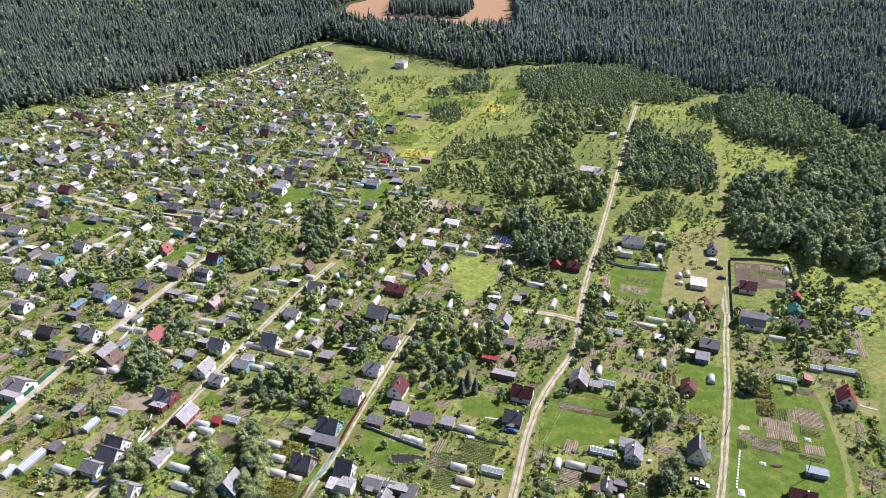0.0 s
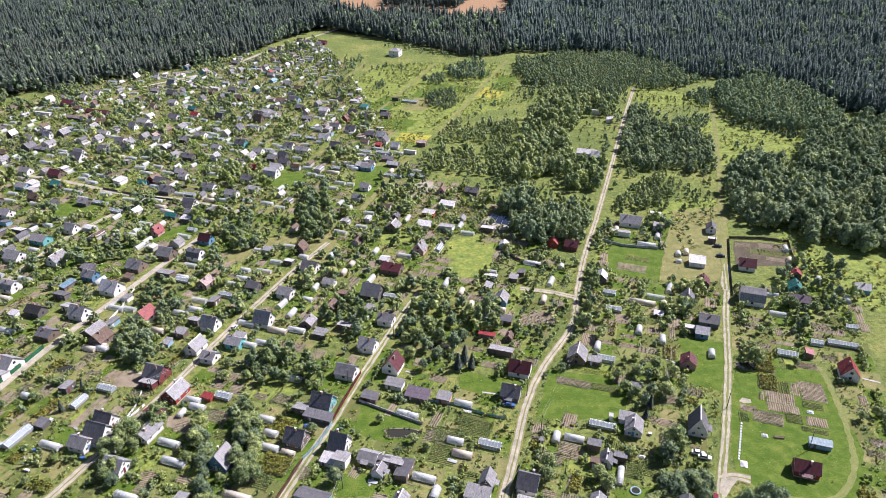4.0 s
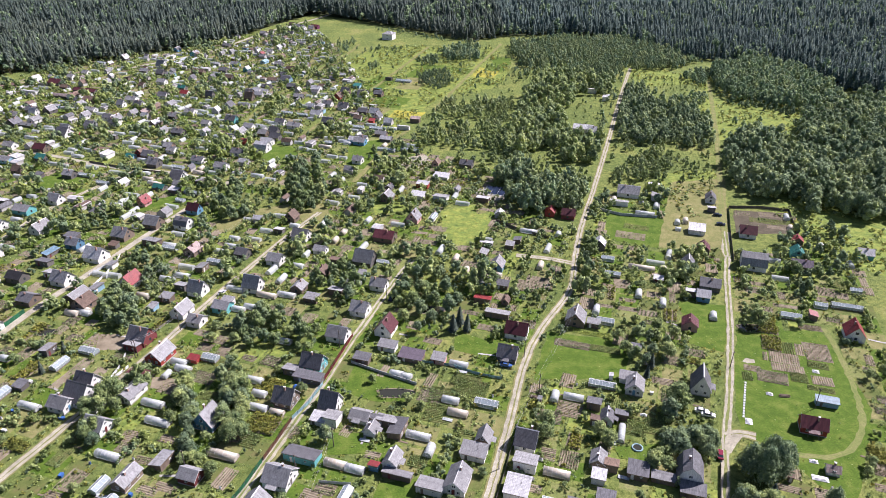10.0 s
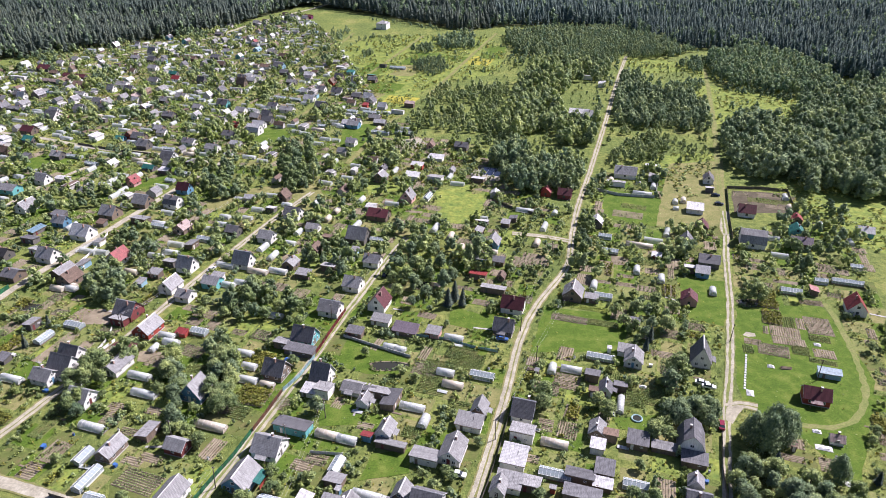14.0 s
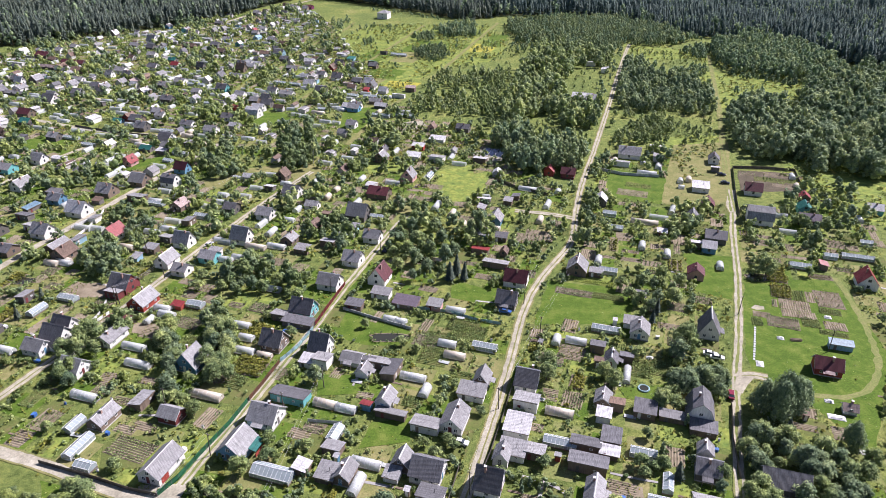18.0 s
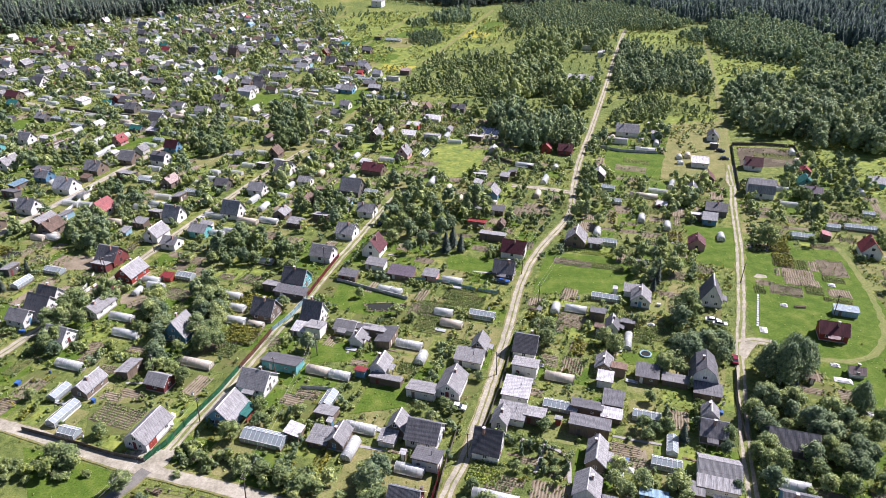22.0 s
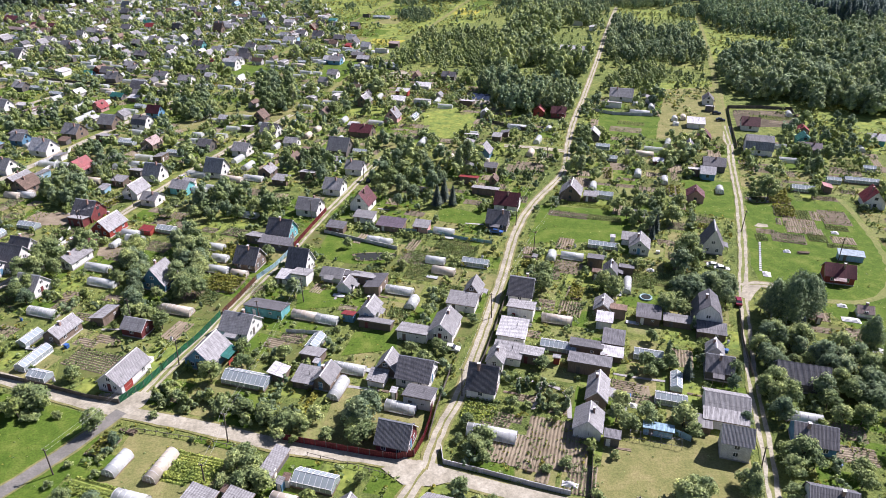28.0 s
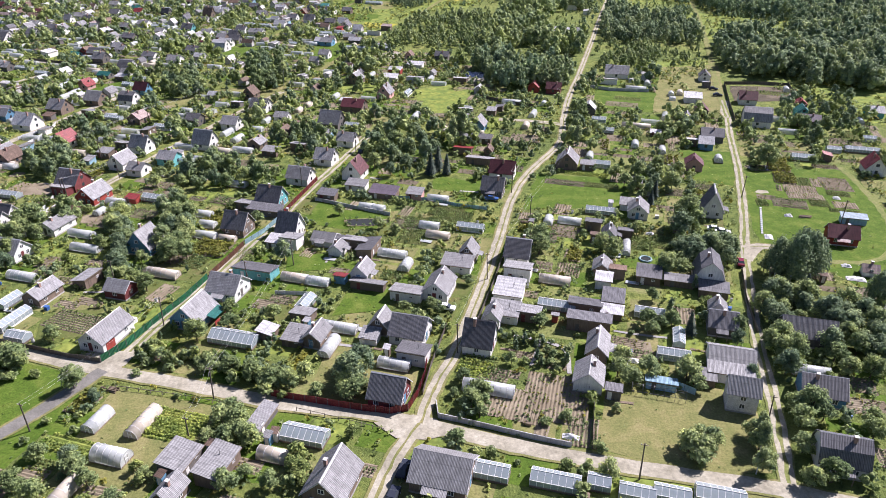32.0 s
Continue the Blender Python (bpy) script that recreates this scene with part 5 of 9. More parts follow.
greenhouse(-14.0, 128.8, "u", 2.8, 7.6)
glasshouse(-82.8, 129.4, "u", 2.8, 4.8)
glasshouse(55.6, 130.3, "u", 2.8, 6.6)
glasshouse(35.2, 134.6, "u", 3.2, 8.5)
glasshouse(-87.2, 136.3, "v", 2.8, 8.5)
glasshouse(-22.7, 139.2, "v", 3, 5.7)
glasshouse(-91.7, 144.4, "v", 2.8, 5.7)
greenhouse(37.2, 146.4, "u", 2.8, 7.6)
greenhouse(-20.8, 149.2, "u", 2.8, 5.7)
greenhouse(-26.7, 151.4, "u", 2.8, 6.6)
greenhouse(-60.3, 155.8, "u", 2.8, 9.5)
greenhouse(-93.7, 156.1, "u", 2.8, 8.5)
greenhouse(0.7, 156.1, "v", 2.8, 4.8)
greenhouse(59.9, 162.2, "v", 2.3, 7.6)
greenhouse(-2.6, 162.5, "u", 2.8, 7.6)
greenhouse(-84.2, 170.6, "u", 2.8, 8.5)
greenhouse(9.9, 172.7, "u", 2.8, 6.6)
greenhouse(-47.8, 174.1, "u", 2.5, 4.8)
greenhouse(-54.3, 176.6, "u", 2.8, 6.6)
glasshouse(19.4, 176.8, "u", 3, 7.6)
glasshouse(-146.0, 177.6, "v", 2.8, 4.8)
greenhouse(-127.9, 178.8, "u", 2.8, 7.6)
greenhouse(7.9, 178.9, "u", 2.8, 5.7)
greenhouse(-88.7, 179.4, "u", 2.8, 7.6)
greenhouse(48.4, 179.5, "u", 2.8, 6.6)
greenhouse(42.2, 179.9, "v", 2.8, 4.8)
glasshouse(-141.0, 182.8, "v", 3.4, 10.4)
greenhouse(-55.2, 183.5, "u", 2.8, 4.8)
greenhouse(-151.5, 184.3, "v", 2.8, 5.7)
glasshouse(59.3, 185.5, "u", 2.8, 9)
greenhouse(-58.1, 190.6, "u", 2.8, 5.7)
greenhouse(-6.8, 191.5, "u", 2.8, 3.8)
greenhouse(-10.2, 193.0, "u", 2.8, 4.8)
greenhouse(-89.2, 194.4, "v", 2.4, 3.8)
greenhouse(-84.4, 197.5, "u", 2.8, 5.7)
greenhouse(11.4, 198.0, "u", 2.7, 6.6)
greenhouse(78.8, 199.4, "v", 2.8, 5.7)
glasshouse(-128.2, 200.8, "v", 3, 6.6)
greenhouse(-86.9, 201.3, "u", 2.8, 5.7)
glasshouse(-76.5, 203.3, "u", 3.2, 5.7)
greenhouse(-148.9, 204.7, "u", 2.7, 3.8)
glasshouse(-121.2, 208.3, "u", 3, 6.6)
greenhouse(-52.6, 213.3, "u", 2.8, 6.6)
greenhouse(-66.6, 219.0, "u", 2.8, 5.7)
glasshouse(68.4, 224.0, "u", 3.2, 8.5)
glasshouse(142.7, 225.8, "u", 3.3, 7.6)
greenhouse(112.5, 226.5, "v", 2.8, 4.8)
glasshouse(168.4, 232.0, "u", 2.8, 11.4)
greenhouse(67.5, 232.0, "v", 2.8, 5.7)
glasshouse(158.4, 233.2, "u", 2.8, 4.8)
greenhouse(-133.3, 233.8, "u", 2.8, 4.8)
greenhouse(-138.4, 233.9, "u", 2.8, 5.7)
greenhouse(-74.3, 235.4, "u", 2.8, 5.7)
greenhouse(-134.8, 236.0, "u", 2.8, 5.7)
greenhouse(95.5, 236.3, "v", 2.8, 5.7)
greenhouse(-68.5, 236.6, "u", 2.8, 7.6)
greenhouse(87.7, 243.6, "v", 2.8, 5.7)
glasshouse(178.7, 244.1, "u", 2.8, 4.8)
greenhouse(-65.0, 245.7, "u", 2.8, 8.5)
greenhouse(-56.9, 245.8, "u", 2.8, 7.6)
greenhouse(-115.1, 246.3, "u", 2.8, 5.7)
greenhouse(-178.5, 247.1, "u", 2.8, 6.6)
greenhouse(-30.2, 255.0, "u", 2.8, 6.6)
greenhouse(-61.4, 258.8, "v", 2.8, 6.6)
greenhouse(-109.8, 259.6, "u", 2.8, 6.6)
glasshouse(80.9, 260.0, "u", 3, 6.6)
greenhouse(31.5, 260.1, "u", 2.8, 2.8)
greenhouse(-104.6, 262.6, "u", 2.8, 7.6)
greenhouse(103.9, 263.0, "v", 2.8, 5.7)
greenhouse(17.5, 264.4, "v", 2.8, 4.8)
greenhouse(-120.4, 265.6, "v", 2.8, 3.8)
greenhouse(95.1, 265.7, "u", 2.8, 11.4)
greenhouse(188.8, 266.2, "v", 2.8, 4.8)
greenhouse(50.7, 268.3, "v", 2.8, 5.7)
greenhouse(-55.9, 270.1, "u", 2.8, 4.8)
glasshouse(-18.8, 272.3, "u", 2.8, 5.7)
greenhouse(-194.2, 273.6, "u", 2.8, 8.5)
glasshouse(82.1, 274.0, "u", 3, 5.7)
glasshouse(-93.2, 274.4, "u", 2.8, 7.6)
greenhouse(13.6, 275.6, "v", 2.8, 5.7)
greenhouse(6.9, 283.8, "v", 2.8, 7.6)
greenhouse(184.9, 284.2, "v", 2.8, 3.8)
glasshouse(-117.4, 288.0, "u", 2.8, 7.6)
greenhouse(-156.8, 288.3, "v", 2.8, 6.6)
greenhouse(-89.3, 289.4, "u", 2.8, 7.6)
greenhouse(-118.6, 291.1, "u", 2.8, 6.6)
greenhouse(-42.7, 294.8, "v", 2.8, 4.8)
greenhouse(-90.3, 297.6, "u", 2.8, 4.8)
greenhouse(64.0, 299.0, "v", 2.8, 3.8)
greenhouse(50.2, 302.5, "u", 2.8, 8.5)
greenhouse(-39.5, 303.2, "v", 2.8, 4.8)
greenhouse(179.5, 303.4, "v", 2.8, 4.8)
greenhouse(123.8, 303.8, "u", 2.5, 2.8)
greenhouse(-64.0, 310.8, "u", 2.8, 4.8)
greenhouse(-140.3, 311.1, "u", 2.8, 5.7)
greenhouse(125.9, 311.3, "v", 2.8, 3.8)
greenhouse(-50.6, 312.8, "v", 2.8, 5.7)
greenhouse(130.6, 313.0, "v", 2.8, 4.8)
greenhouse(183.3, 316.0, "v", 2.8, 5.7)
greenhouse(-28.6, 316.3, "v", 2.8, 5.7)
glasshouse(4.1, 319.2, "v", 2.8, 7.6)
greenhouse(-203.6, 320.3, "u", 2.8, 5.7)
greenhouse(112.6, 322.0, "u", 2.8, 9.5)
greenhouse(-223.0, 326.5, "v", 2.8, 6.6)
greenhouse(121.0, 331.0, "v", 2.8, 5.7)
greenhouse(-160.6, 337.1, "u", 2.8, 6.6)
greenhouse(-169.9, 339.1, "v", 2.8, 4.8)
greenhouse(101.0, 339.9, "v", 2.8, 4.8)
glasshouse(-129.3, 342.3, "u", 2.8, 4.8)
greenhouse(-210.1, 349.4, "u", 2.8, 5.7)
glasshouse(-126.2, 352.7, "u", 2.8, 8.5)
greenhouse(-149.8, 365.5, "u", 2.8, 7.6)
glasshouse(-179.7, 367.1, "u", 2.8, 7.6)
greenhouse(-152.1, 367.2, "u", 2.8, 5.7)
greenhouse(-156.8, 373.3, "u", 2.8, 6.6)
greenhouse(-96.0, 377.2, "u", 2.8, 7.6)
glasshouse(-193.9, 378.9, "u", 2.8, 9.5)
greenhouse(-161.6, 382.1, "u", 2.8, 6.6)
greenhouse(-131.1, 382.7, "u", 2.8, 6.6)
greenhouse(-131.7, 389.6, "v", 2.8, 4.8)
glasshouse(-145.5, 390.9, "u", 2.8, 7.6)
greenhouse(-170.6, 403.8, "u", 2.8, 6.6)
greenhouse(-212.4, 411.0, "u", 2.8, 7.6)
greenhouse(-249.1, 412.9, "u", 2.8, 7.6)
greenhouse(-258.6, 417.5, "u", 2.8, 7.6)
glasshouse(-9.3, 418.7, "u", 2.8, 11.4)
glasshouse(-24.0, 419.7, "u", 2.8, 11.4)
greenhouse(-277.5, 422.2, "u", 2.8, 7.6)
greenhouse(-221.0, 423.0, "u", 2.8, 5.7)
greenhouse(-63.4, 426.4, "u", 2.8, 8.5)
greenhouse(-183.9, 426.7, "u", 2.8, 7.6)
greenhouse(-7.4, 427.0, "u", 2.8, 8.5)
greenhouse(-25.9, 428.0, "v", 2.8, 5.7)
greenhouse(-49.8, 432.6, "u", 2.8, 4.8)
glasshouse(-61.6, 433.3, "u", 2.8, 5.7)
greenhouse(-52.1, 436.2, "u", 2.8, 7.6)
glasshouse(-135.2, 446.5, "u", 2.8, 7.6)
greenhouse(-258.1, 446.8, "u", 2.8, 9.5)
greenhouse(-203.3, 454.0, "u", 2.8, 7.6)
greenhouse(-212.3, 457.2, "u", 2.8, 7.6)
greenhouse(-22.0, 462.3, "u", 2.8, 6.6)
glasshouse(-32.0, 462.3, "u", 3.2, 11.4)
glasshouse(-46.2, 465.6, "u", 3.2, 9.5)
glasshouse(-191.8, 468.2, "u", 2.8, 11.4)
greenhouse(-256.4, 468.3, "u", 2.8, 7.6)
greenhouse(-62.7, 470.1, "u", 2.8, 5.7)
greenhouse(-52.9, 473.5, "v", 2.8, 6.6)
greenhouse(-106.0, 475.9, "u", 2.8, 6.6)
glasshouse(-88.5, 494.9, "u", 2.8, 8.5)
glasshouse(-157.8, 495.0, "u", 2.8, 13.3)
glasshouse(-99.9, 499.9, "u", 2.8, 8.5)
greenhouse(-235.1, 500.1, "u", 2.8, 9.5)
greenhouse(-185.3, 516.7, "u", 2.8, 7.6)
glasshouse(-136.8, 523.3, "u", 2.8, 8.5)
glasshouse(-275.8, 530.3, "u", 2.8, 6.6)
glasshouse(-149.4, 559.0, "u", 2.8, 8.5)
greenhouse(-169.1, 563.6, "u", 2.8, 6.6)
greenhouse(-293.8, 587.4, "u", 2.8, 7.6)
greenhouse(-153.4, 587.4, "u", 2.8, 6.6)
glasshouse(-17.2, 590.8, "u", 3.8, 13.3)
glasshouse(-143.3, 635.0, "u", 2.8, 9.5)
glasshouse(-298.4, 660.1, "u", 2.8, 8.5)
glasshouse(-228.6, 668.4, "v", 2.8, 19)
greenhouse(-242.8, 670.4, "u", 2.8, 5.7)
greenhouse(-255.0, 674.5, "u", 2.8, 5.7)

# ---- plots, fences, ponds, poles, cars ----
plot([(46.1, 218.2), (76.1, 211.4), (67.5, 187.5), (60.0, 190.4), (36.4, 189.4)], LAWN, "bright green mown lawn beside the lane")
plot([(118.3, 218.1), (149.8, 216.3), (148.7, 201.2), (144.3, 171.9), (113.6, 126.5), (111.8, 136.5), (107.2, 150.8), (97.0, 162.4), (103.0, 182.1)], LAWN, "wide bright green lawn with mown paths")
plot([(38.2, 103.5), (60.4, 103.8), (65.8, 98.5), (61.0, 81.8), (47.9, 83.2), (33.3, 89.3)], DRY, "sunburnt mown grass plot before a brick house")
plot([(-56.3, 111.0), (-41.7, 106.5), (-33.9, 104.4), (-37.3, 93.1), (-41.2, 86.9), (-50.5, 87.5), (-59.7, 94.5)], DRY, "sunburnt mown plot with plastic greenhouses")
plot([(-92.2, 126.2), (-75.5, 119.7), (-63.8, 115.3), (-62.7, 109.7), (-65.2, 96.2), (-70.9, 85.2)], LAWN, "fresh green grass verge by the asphalt road")
plot([(-15.4, 125.6), (-8.0, 121.0), (-2.1, 113.9), (2.5, 113.6), (1.7, 107.4), (-6.4, 102.2), (-19.4, 107.1)], DRY, "sunburnt lawn behind a maroon fence")
plot([(-25.4, 201.5), (-3.4, 186.6), (-7.4, 179.2), (-17.8, 179.9), (-27.0, 184.1)], LAWN, "green lawn round a small pond")
plot([(102.6, 239.1), (122.2, 234.9), (108.2, 203.6), (97.3, 209.1)], LAWN, "mown lawn before an A-shaped house")
plot([(11.7, 219.2), (26.0, 210.9), (24.1, 201.7), (10.1, 207.1)], LAWN, "small lawn before a garden")
plot([(140.1, 365.5), (172.9, 370.2), (141.2, 283.2), (107.3, 285.2)], DRY, "dry grass plot")
plot([(95.1, 333.0), (120.3, 316.1), (108.5, 285.1), (86.5, 294.9)], LAWN, "green plot along the straight lane")
plot([(160.4, 327.1), (186.3, 322.5), (176.7, 298.6), (151.2, 300.1)], DARKSOIL, "ploughed dark soil inside a fence")
plot([(-81.3, 138.5), (-69.2, 141.3), (-68.9, 128.9), (-79.8, 129.5)], CROPLAND, "green potato patch")
plot([(44.9, 121.9), (52.5, 120.3), (51.4, 113.4), (43.2, 113.9)], SOIL, "dug garden soil")
plot([(-122.1, 219.7), (-111.1, 219.1), (-109.8, 209.7), (-119.6, 210.3)], SOIL, "dark dug garden soil")
plot([(-93.5, 194.0), (-82.8, 191.4), (-82.5, 185.6), (-92.9, 188.1)], SOIL, "brown garden soil")
plot([(8.2, 327.5), (26.3, 336.8), (27.1, 298.3), (8.5, 295.1)], MEADOW, "weedy goldenrod patch")
plot([(-30.2, 165.3), (-15.3, 164.4), (-17.6, 155.4), (-29.8, 156.1)], LAWN, "garden lawn with round bushes")
plot([(-14.1, 144.2), (-1.9, 146.1), (-3.3, 136.1), (-16.1, 134.5)], LAWN, "garden lawn by a white car")
plot([(56.4, 156.9), (69.4, 157.7), (66.8, 150.3), (57.2, 152.3)], LAWN, "narrow strip of mown grass")
plot([(-48.3, 433.9), (-28.4, 441.2), (-31.7, 388.2), (-47.1, 389.1)], LAWN, "lawn between gardens")
plot([(-109.4, 437.3), (-87.6, 428.0), (-83.5, 405.1), (-105.7, 406.3)], LAWN, "open green plot")
plot([(-29.1, 341.4), (-11.9, 346.3), (-9.8, 329.5), (-25.1, 323.5)], MEADOW, "yellow-green goldenrod growing over an old plot")
plot([(-66, 329.7), (-51.4, 335.1), (-46.1, 319.3), (-60.9, 315)], DRY, "dry grass between gardens")
plot([(-105.6, 317.4), (-93.6, 323.2), (-87.6, 311.2), (-99, 304.3)], DRY, "dry grass between gardens")
plot([(10.8, 319), (33.5, 326.3), (28, 293.7), (12.3, 287.4)], MEADOW, "yellow-green goldenrod growing over an old plot")
plot([(-89.9, 330.9), (-71.8, 338.8), (-68.4, 329), (-85.5, 320.7)], DRY, "sunburnt open plot among trees")
plot([(-103.4, 421.7), (-84.2, 430), (-77.8, 411.8), (-95.5, 402.9)], LAWN, "open green plot among gardens")
plot([(-223.3, 377.5), (-199.2, 385.2), (-189.2, 369.3), (-211.7, 360.3)], LAWN, "open green plot among gardens")
plot([(-155.5, 343.6), (-129.6, 351.8), (-124.4, 339.7), (-147.5, 329.6)], LAWN, "open green plot among gardens")
fence([(-62.2, 120.0), (-58.8, 125.3), (-55.8, 133.0), (-51.2, 143.9), (-48.3, 153.0)], "green", 1.8, "tall green sheet-metal fence")
fence([(-48.0, 153.8), (-45.1, 162.5), (-42.7, 170.6)], "brown", 1.7, "tall brown sheet-metal fence")
fence([(-42.5, 171.2), (-38.3, 178.6), (-34.9, 188.5)], "blue", 1.6, "light blue board fence along the lane")
fence([(-34.7, 190.4), (-31.5, 201.9), (-27.3, 216.5)], "red", 1.7, "red-brown board fence along the lane")
fence([(-25.9, 107.1), (-17.0, 104.4), (-8.4, 101.8), (-3.2, 100.6), (0.2, 101.3), (2.2, 105.7), (3.7, 111.2), (4.5, 116.3)], "red", 1.7, "maroon sheet-metal fence round a corner")
fence([(5.5, 103.0), (5.7, 99.1), (13.2, 96.2), (21.8, 92.6), (28.4, 90.1)], "pale", 1.2, "pale concrete panel fence round a plot")
fence([(-94.8, 131.3), (-86.3, 128.3), (-78.0, 125.3), (-69.7, 122.0), (-62.3, 119.9)], "wood", 1.3, "dark board fence along the road")
fence([(-56.4, 111.4), (-42.0, 107.6), (-34.0, 105.0)], "rail", 0.9, "low wooden post-and-rail fence")
fence([(-20.5, 102.6), (-12.5, 99.5), (-4.2, 96.0)], "rail", 1.0, "grey wooden post-and-rail fence")
fence([(-26.5, 200.3), (-15.4, 194.1), (-3.4, 187.7)], "pale", 1.1, "pale concrete panel fence round a plot")
fence([(-1.7, 200.1), (8.7, 197.8), (17.1, 193.0), (25.7, 190.0)], "blue", 1.1, "light blue panel fence between plots")
fence([(158.8, 329.3), (146.7, 295.8), (138.4, 271.4)], "wood", 1.6, "dark board fence of a plot")
fence([(158.8, 329.3), (175.1, 328.4), (188.5, 324.5), (181.6, 303.0), (174.8, 283.0)], "wood", 1.6, "dark board fence of a plot")
fence([(-139.0, 255.2), (-137.6, 266.0), (-138.0, 282.2)], "white", 1.2, "pale picket fence beside the lane")
fence([(-107.6, 192.8), (-106.9, 198.8), (-107.6, 206.5)], "white", 1.2, "white picket fence along the lane")
fence([(36.5, 105.3), (34.2, 97.3), (32.0, 89.5)], "wood", 1.4, "dark wire and post fence")
fence([(47.3, 107.0), (52.0, 105.3), (55.4, 102.4)], "blue", 1.6, "blue board fence behind the lawn")
fence([(9.2, 128.4), (5.1, 114.4), (3.1, 105.7)], "wood", 1.2, "grey board fence along the lane")
fence([(28.9, 168.3), (22.3, 147.3), (17.2, 132.4), (13.8, 123.8)], "wood", 1.3, "grey board fence along the lane")
fence([(77.0, 122.0), (80.8, 135.8), (85.8, 149.1)], "wood", 1.2, "board fence along the lane")
fence([(-164.4, 207.4), (-161.1, 219.7), (-157.4, 235.2)], "green", 2.0, "bright green sheet-metal fence")
fence([(-112.5, 179.6), (-108.3, 189.1), (-103.9, 199.3)], "white", 1.2, "white picket fence beside the lane")
fence([(-144.5, 264.1), (-138.7, 275.7)], "white", 1.4, "pale panel fence of a yard")
fence([(-201.7, 401.7), (-176.5, 390.6), (-149.8, 382.4)], "wood", 1.4, "board fence along the street")
fence([(-334.3, 562.1), (-320.7, 582.4)], "pale", 1.4, "pale wall round a yard")
fence([(-74.1, 464.8), (-31.6, 456.0), (-26.9, 481.8)], "pale", 1.4, "pale panel fence of a yard")
pond(-10.8, 183.5, 5.5, 2.6)
pond(124.1, 218.9, 4.5, 3.0)
pond(2.1, 234.2, 5, 3)
pond(-142.7, 221.6, 3.5, 2.5)
power_pole(-36.7, 107.1, 7.5)
power_pole(38.0, 82.1, 8)
power_pole(65.1, 93.1, 7)
power_pole(-67.6, 100.1, 6.5)
power_pole(-53.3, 132.9, 7.5)
power_pole(-69.8, 150.8, 7.5)
power_pole(-103.6, 204.9, 7.5)
power_pole(106.4, 194.5, 7.5)
power_pole(125.9, 173.1, 8)
power_pole(10.9, 118.8, 7.5)
power_pole(20.8, 148.8, 7.5)
power_pole(35.0, 202.4, 7.5)
power_pole(37.7, 184.1, 7)
power_pole(-38.6, 96.4, 5)
power_pole(147.4, 319.6, 7)
power_pole(55.7, 258.1, 7)
power_pole(58.3, 227.1, 7)
power_pole(174.4, 273.2, 7)
power_pole(-37.5, 148.3, 7.5)
power_pole(-28.0, 159.0, 7.5)
power_pole(-15.9, 243.1, 7.5)
power_pole(-31.5, 209.6, 7.5)
power_pole(70.6, 300.4, 7.5)
power_pole(-105.4, 240.7, 7.5)
power_pole(-100.5, 280.4, 7.5)
power_pole(-86.2, 306.7, 7.5)
power_pole(-102.8, 205.4, 7.5)
power_pole(-92.8, 222.0, 7.5)
power_pole(-123.9, 233.1, 7)
car(9.7, 135.6, "u", "white")
car(88.3, 172.0, "u", "white")
car(28.0, 197.2, "u", "blue")
car(-0.8, 86.2, "v", "dark")
car(-2.7, 80.5, "v", "dark")
car(147.0, 309.1, "u", "dark")
car(149.4, 319.9, "u", "dark")
car(-13.8, 242.2, "v", "dark")
car(-40.2, 191.2, "u", "blue")
car(-83.8, 248.1, "v", "silver")
car(89.8, 170.1, "u", "white")
car(87, 152.6, "v", "red")
house(116.9, 145.4, "u", 3.0, 3.4, 3.0, "p", "w")
fence([(35.7, 314.7), (46.1, 304.3), (58.8, 295.8)], "wood", 1.5, "dark board fence round a garden")
fence([(89.1, 328.6), (100.1, 321.2), (117.6, 317.8)], "pale", 1.5, "pale panel fence round a yard")
fence([(118.7, 319.3), (128.7, 347.4)], "pale", 1.5, "pale panel fence round a yard")
fence([(-30.6, 144.9), (-21.5, 143.7)], "white", 1.1, "low white picket fence across a garden")
sheet("sand_patch", [(-16.1, 406.3), (1.8, 411.9), (6.6, 392.7), (-12.2, 385.5)], .062, SAND, "bare pale sandy ground of a building plot", step=4, rough=1.5)
sheet("sand_patch", [(27.3, 350.9), (31.9, 360), (44.9, 358.9), (42.2, 341.9), (30.5, 338.7)], .066, SAND, "bare pale sandy ground beside solar panels", step=4, rough=1.2)
bed(14, 113.3, 5, 7, "weed")
bed(17.1, 109.9, 3, 6, "crop")
bed(24.9, 117.2, 2.4, 4, "flower")
bed(30.7, 113.1, 2.4, 4, "flower")
solar_panel(40.8, 353.1)
bed(14.8, 185.5, 9, 12, "crop")
bed(5.6, 182.2, 7.5, 10, "crop")
bed(3.7, 173.2, 9, 9, "crop")
bed(1.5, 182.4, 7.5, 8, "crop")
bed(13.4, 189.5, 7, 10, "crop")
bed(64.5, 166.1, 9, 8, "crop")
bed(70.7, 165.7, 7.5, 8, "crop")
bed(94.2, 252.5, 7.5, 7, "crop")
bed(110.1, 265.6, 9, 9, "crop")
bed(117.8, 261.5, 7.5, 9, "crop")
bed(83.3, 253.1, 7.5, 7, "soil")
bed(77.0, 250.2, 6, 6, "yellow")
bed(98.9, 298.5, 7.5, 14, "soil")
bed(104.2, 307.4, 6, 12, "crop")
bed(47.3, 119.6, 5, 7, "soil")
bed(49.7, 115.4, 4, 6, "crop")
bed(15.2, 114.7, 5, 7, "crop")
bed(19.5, 111.6, 2.5, 7, "crop")
bed(87.8, 103.8, 5, 8, "crop")
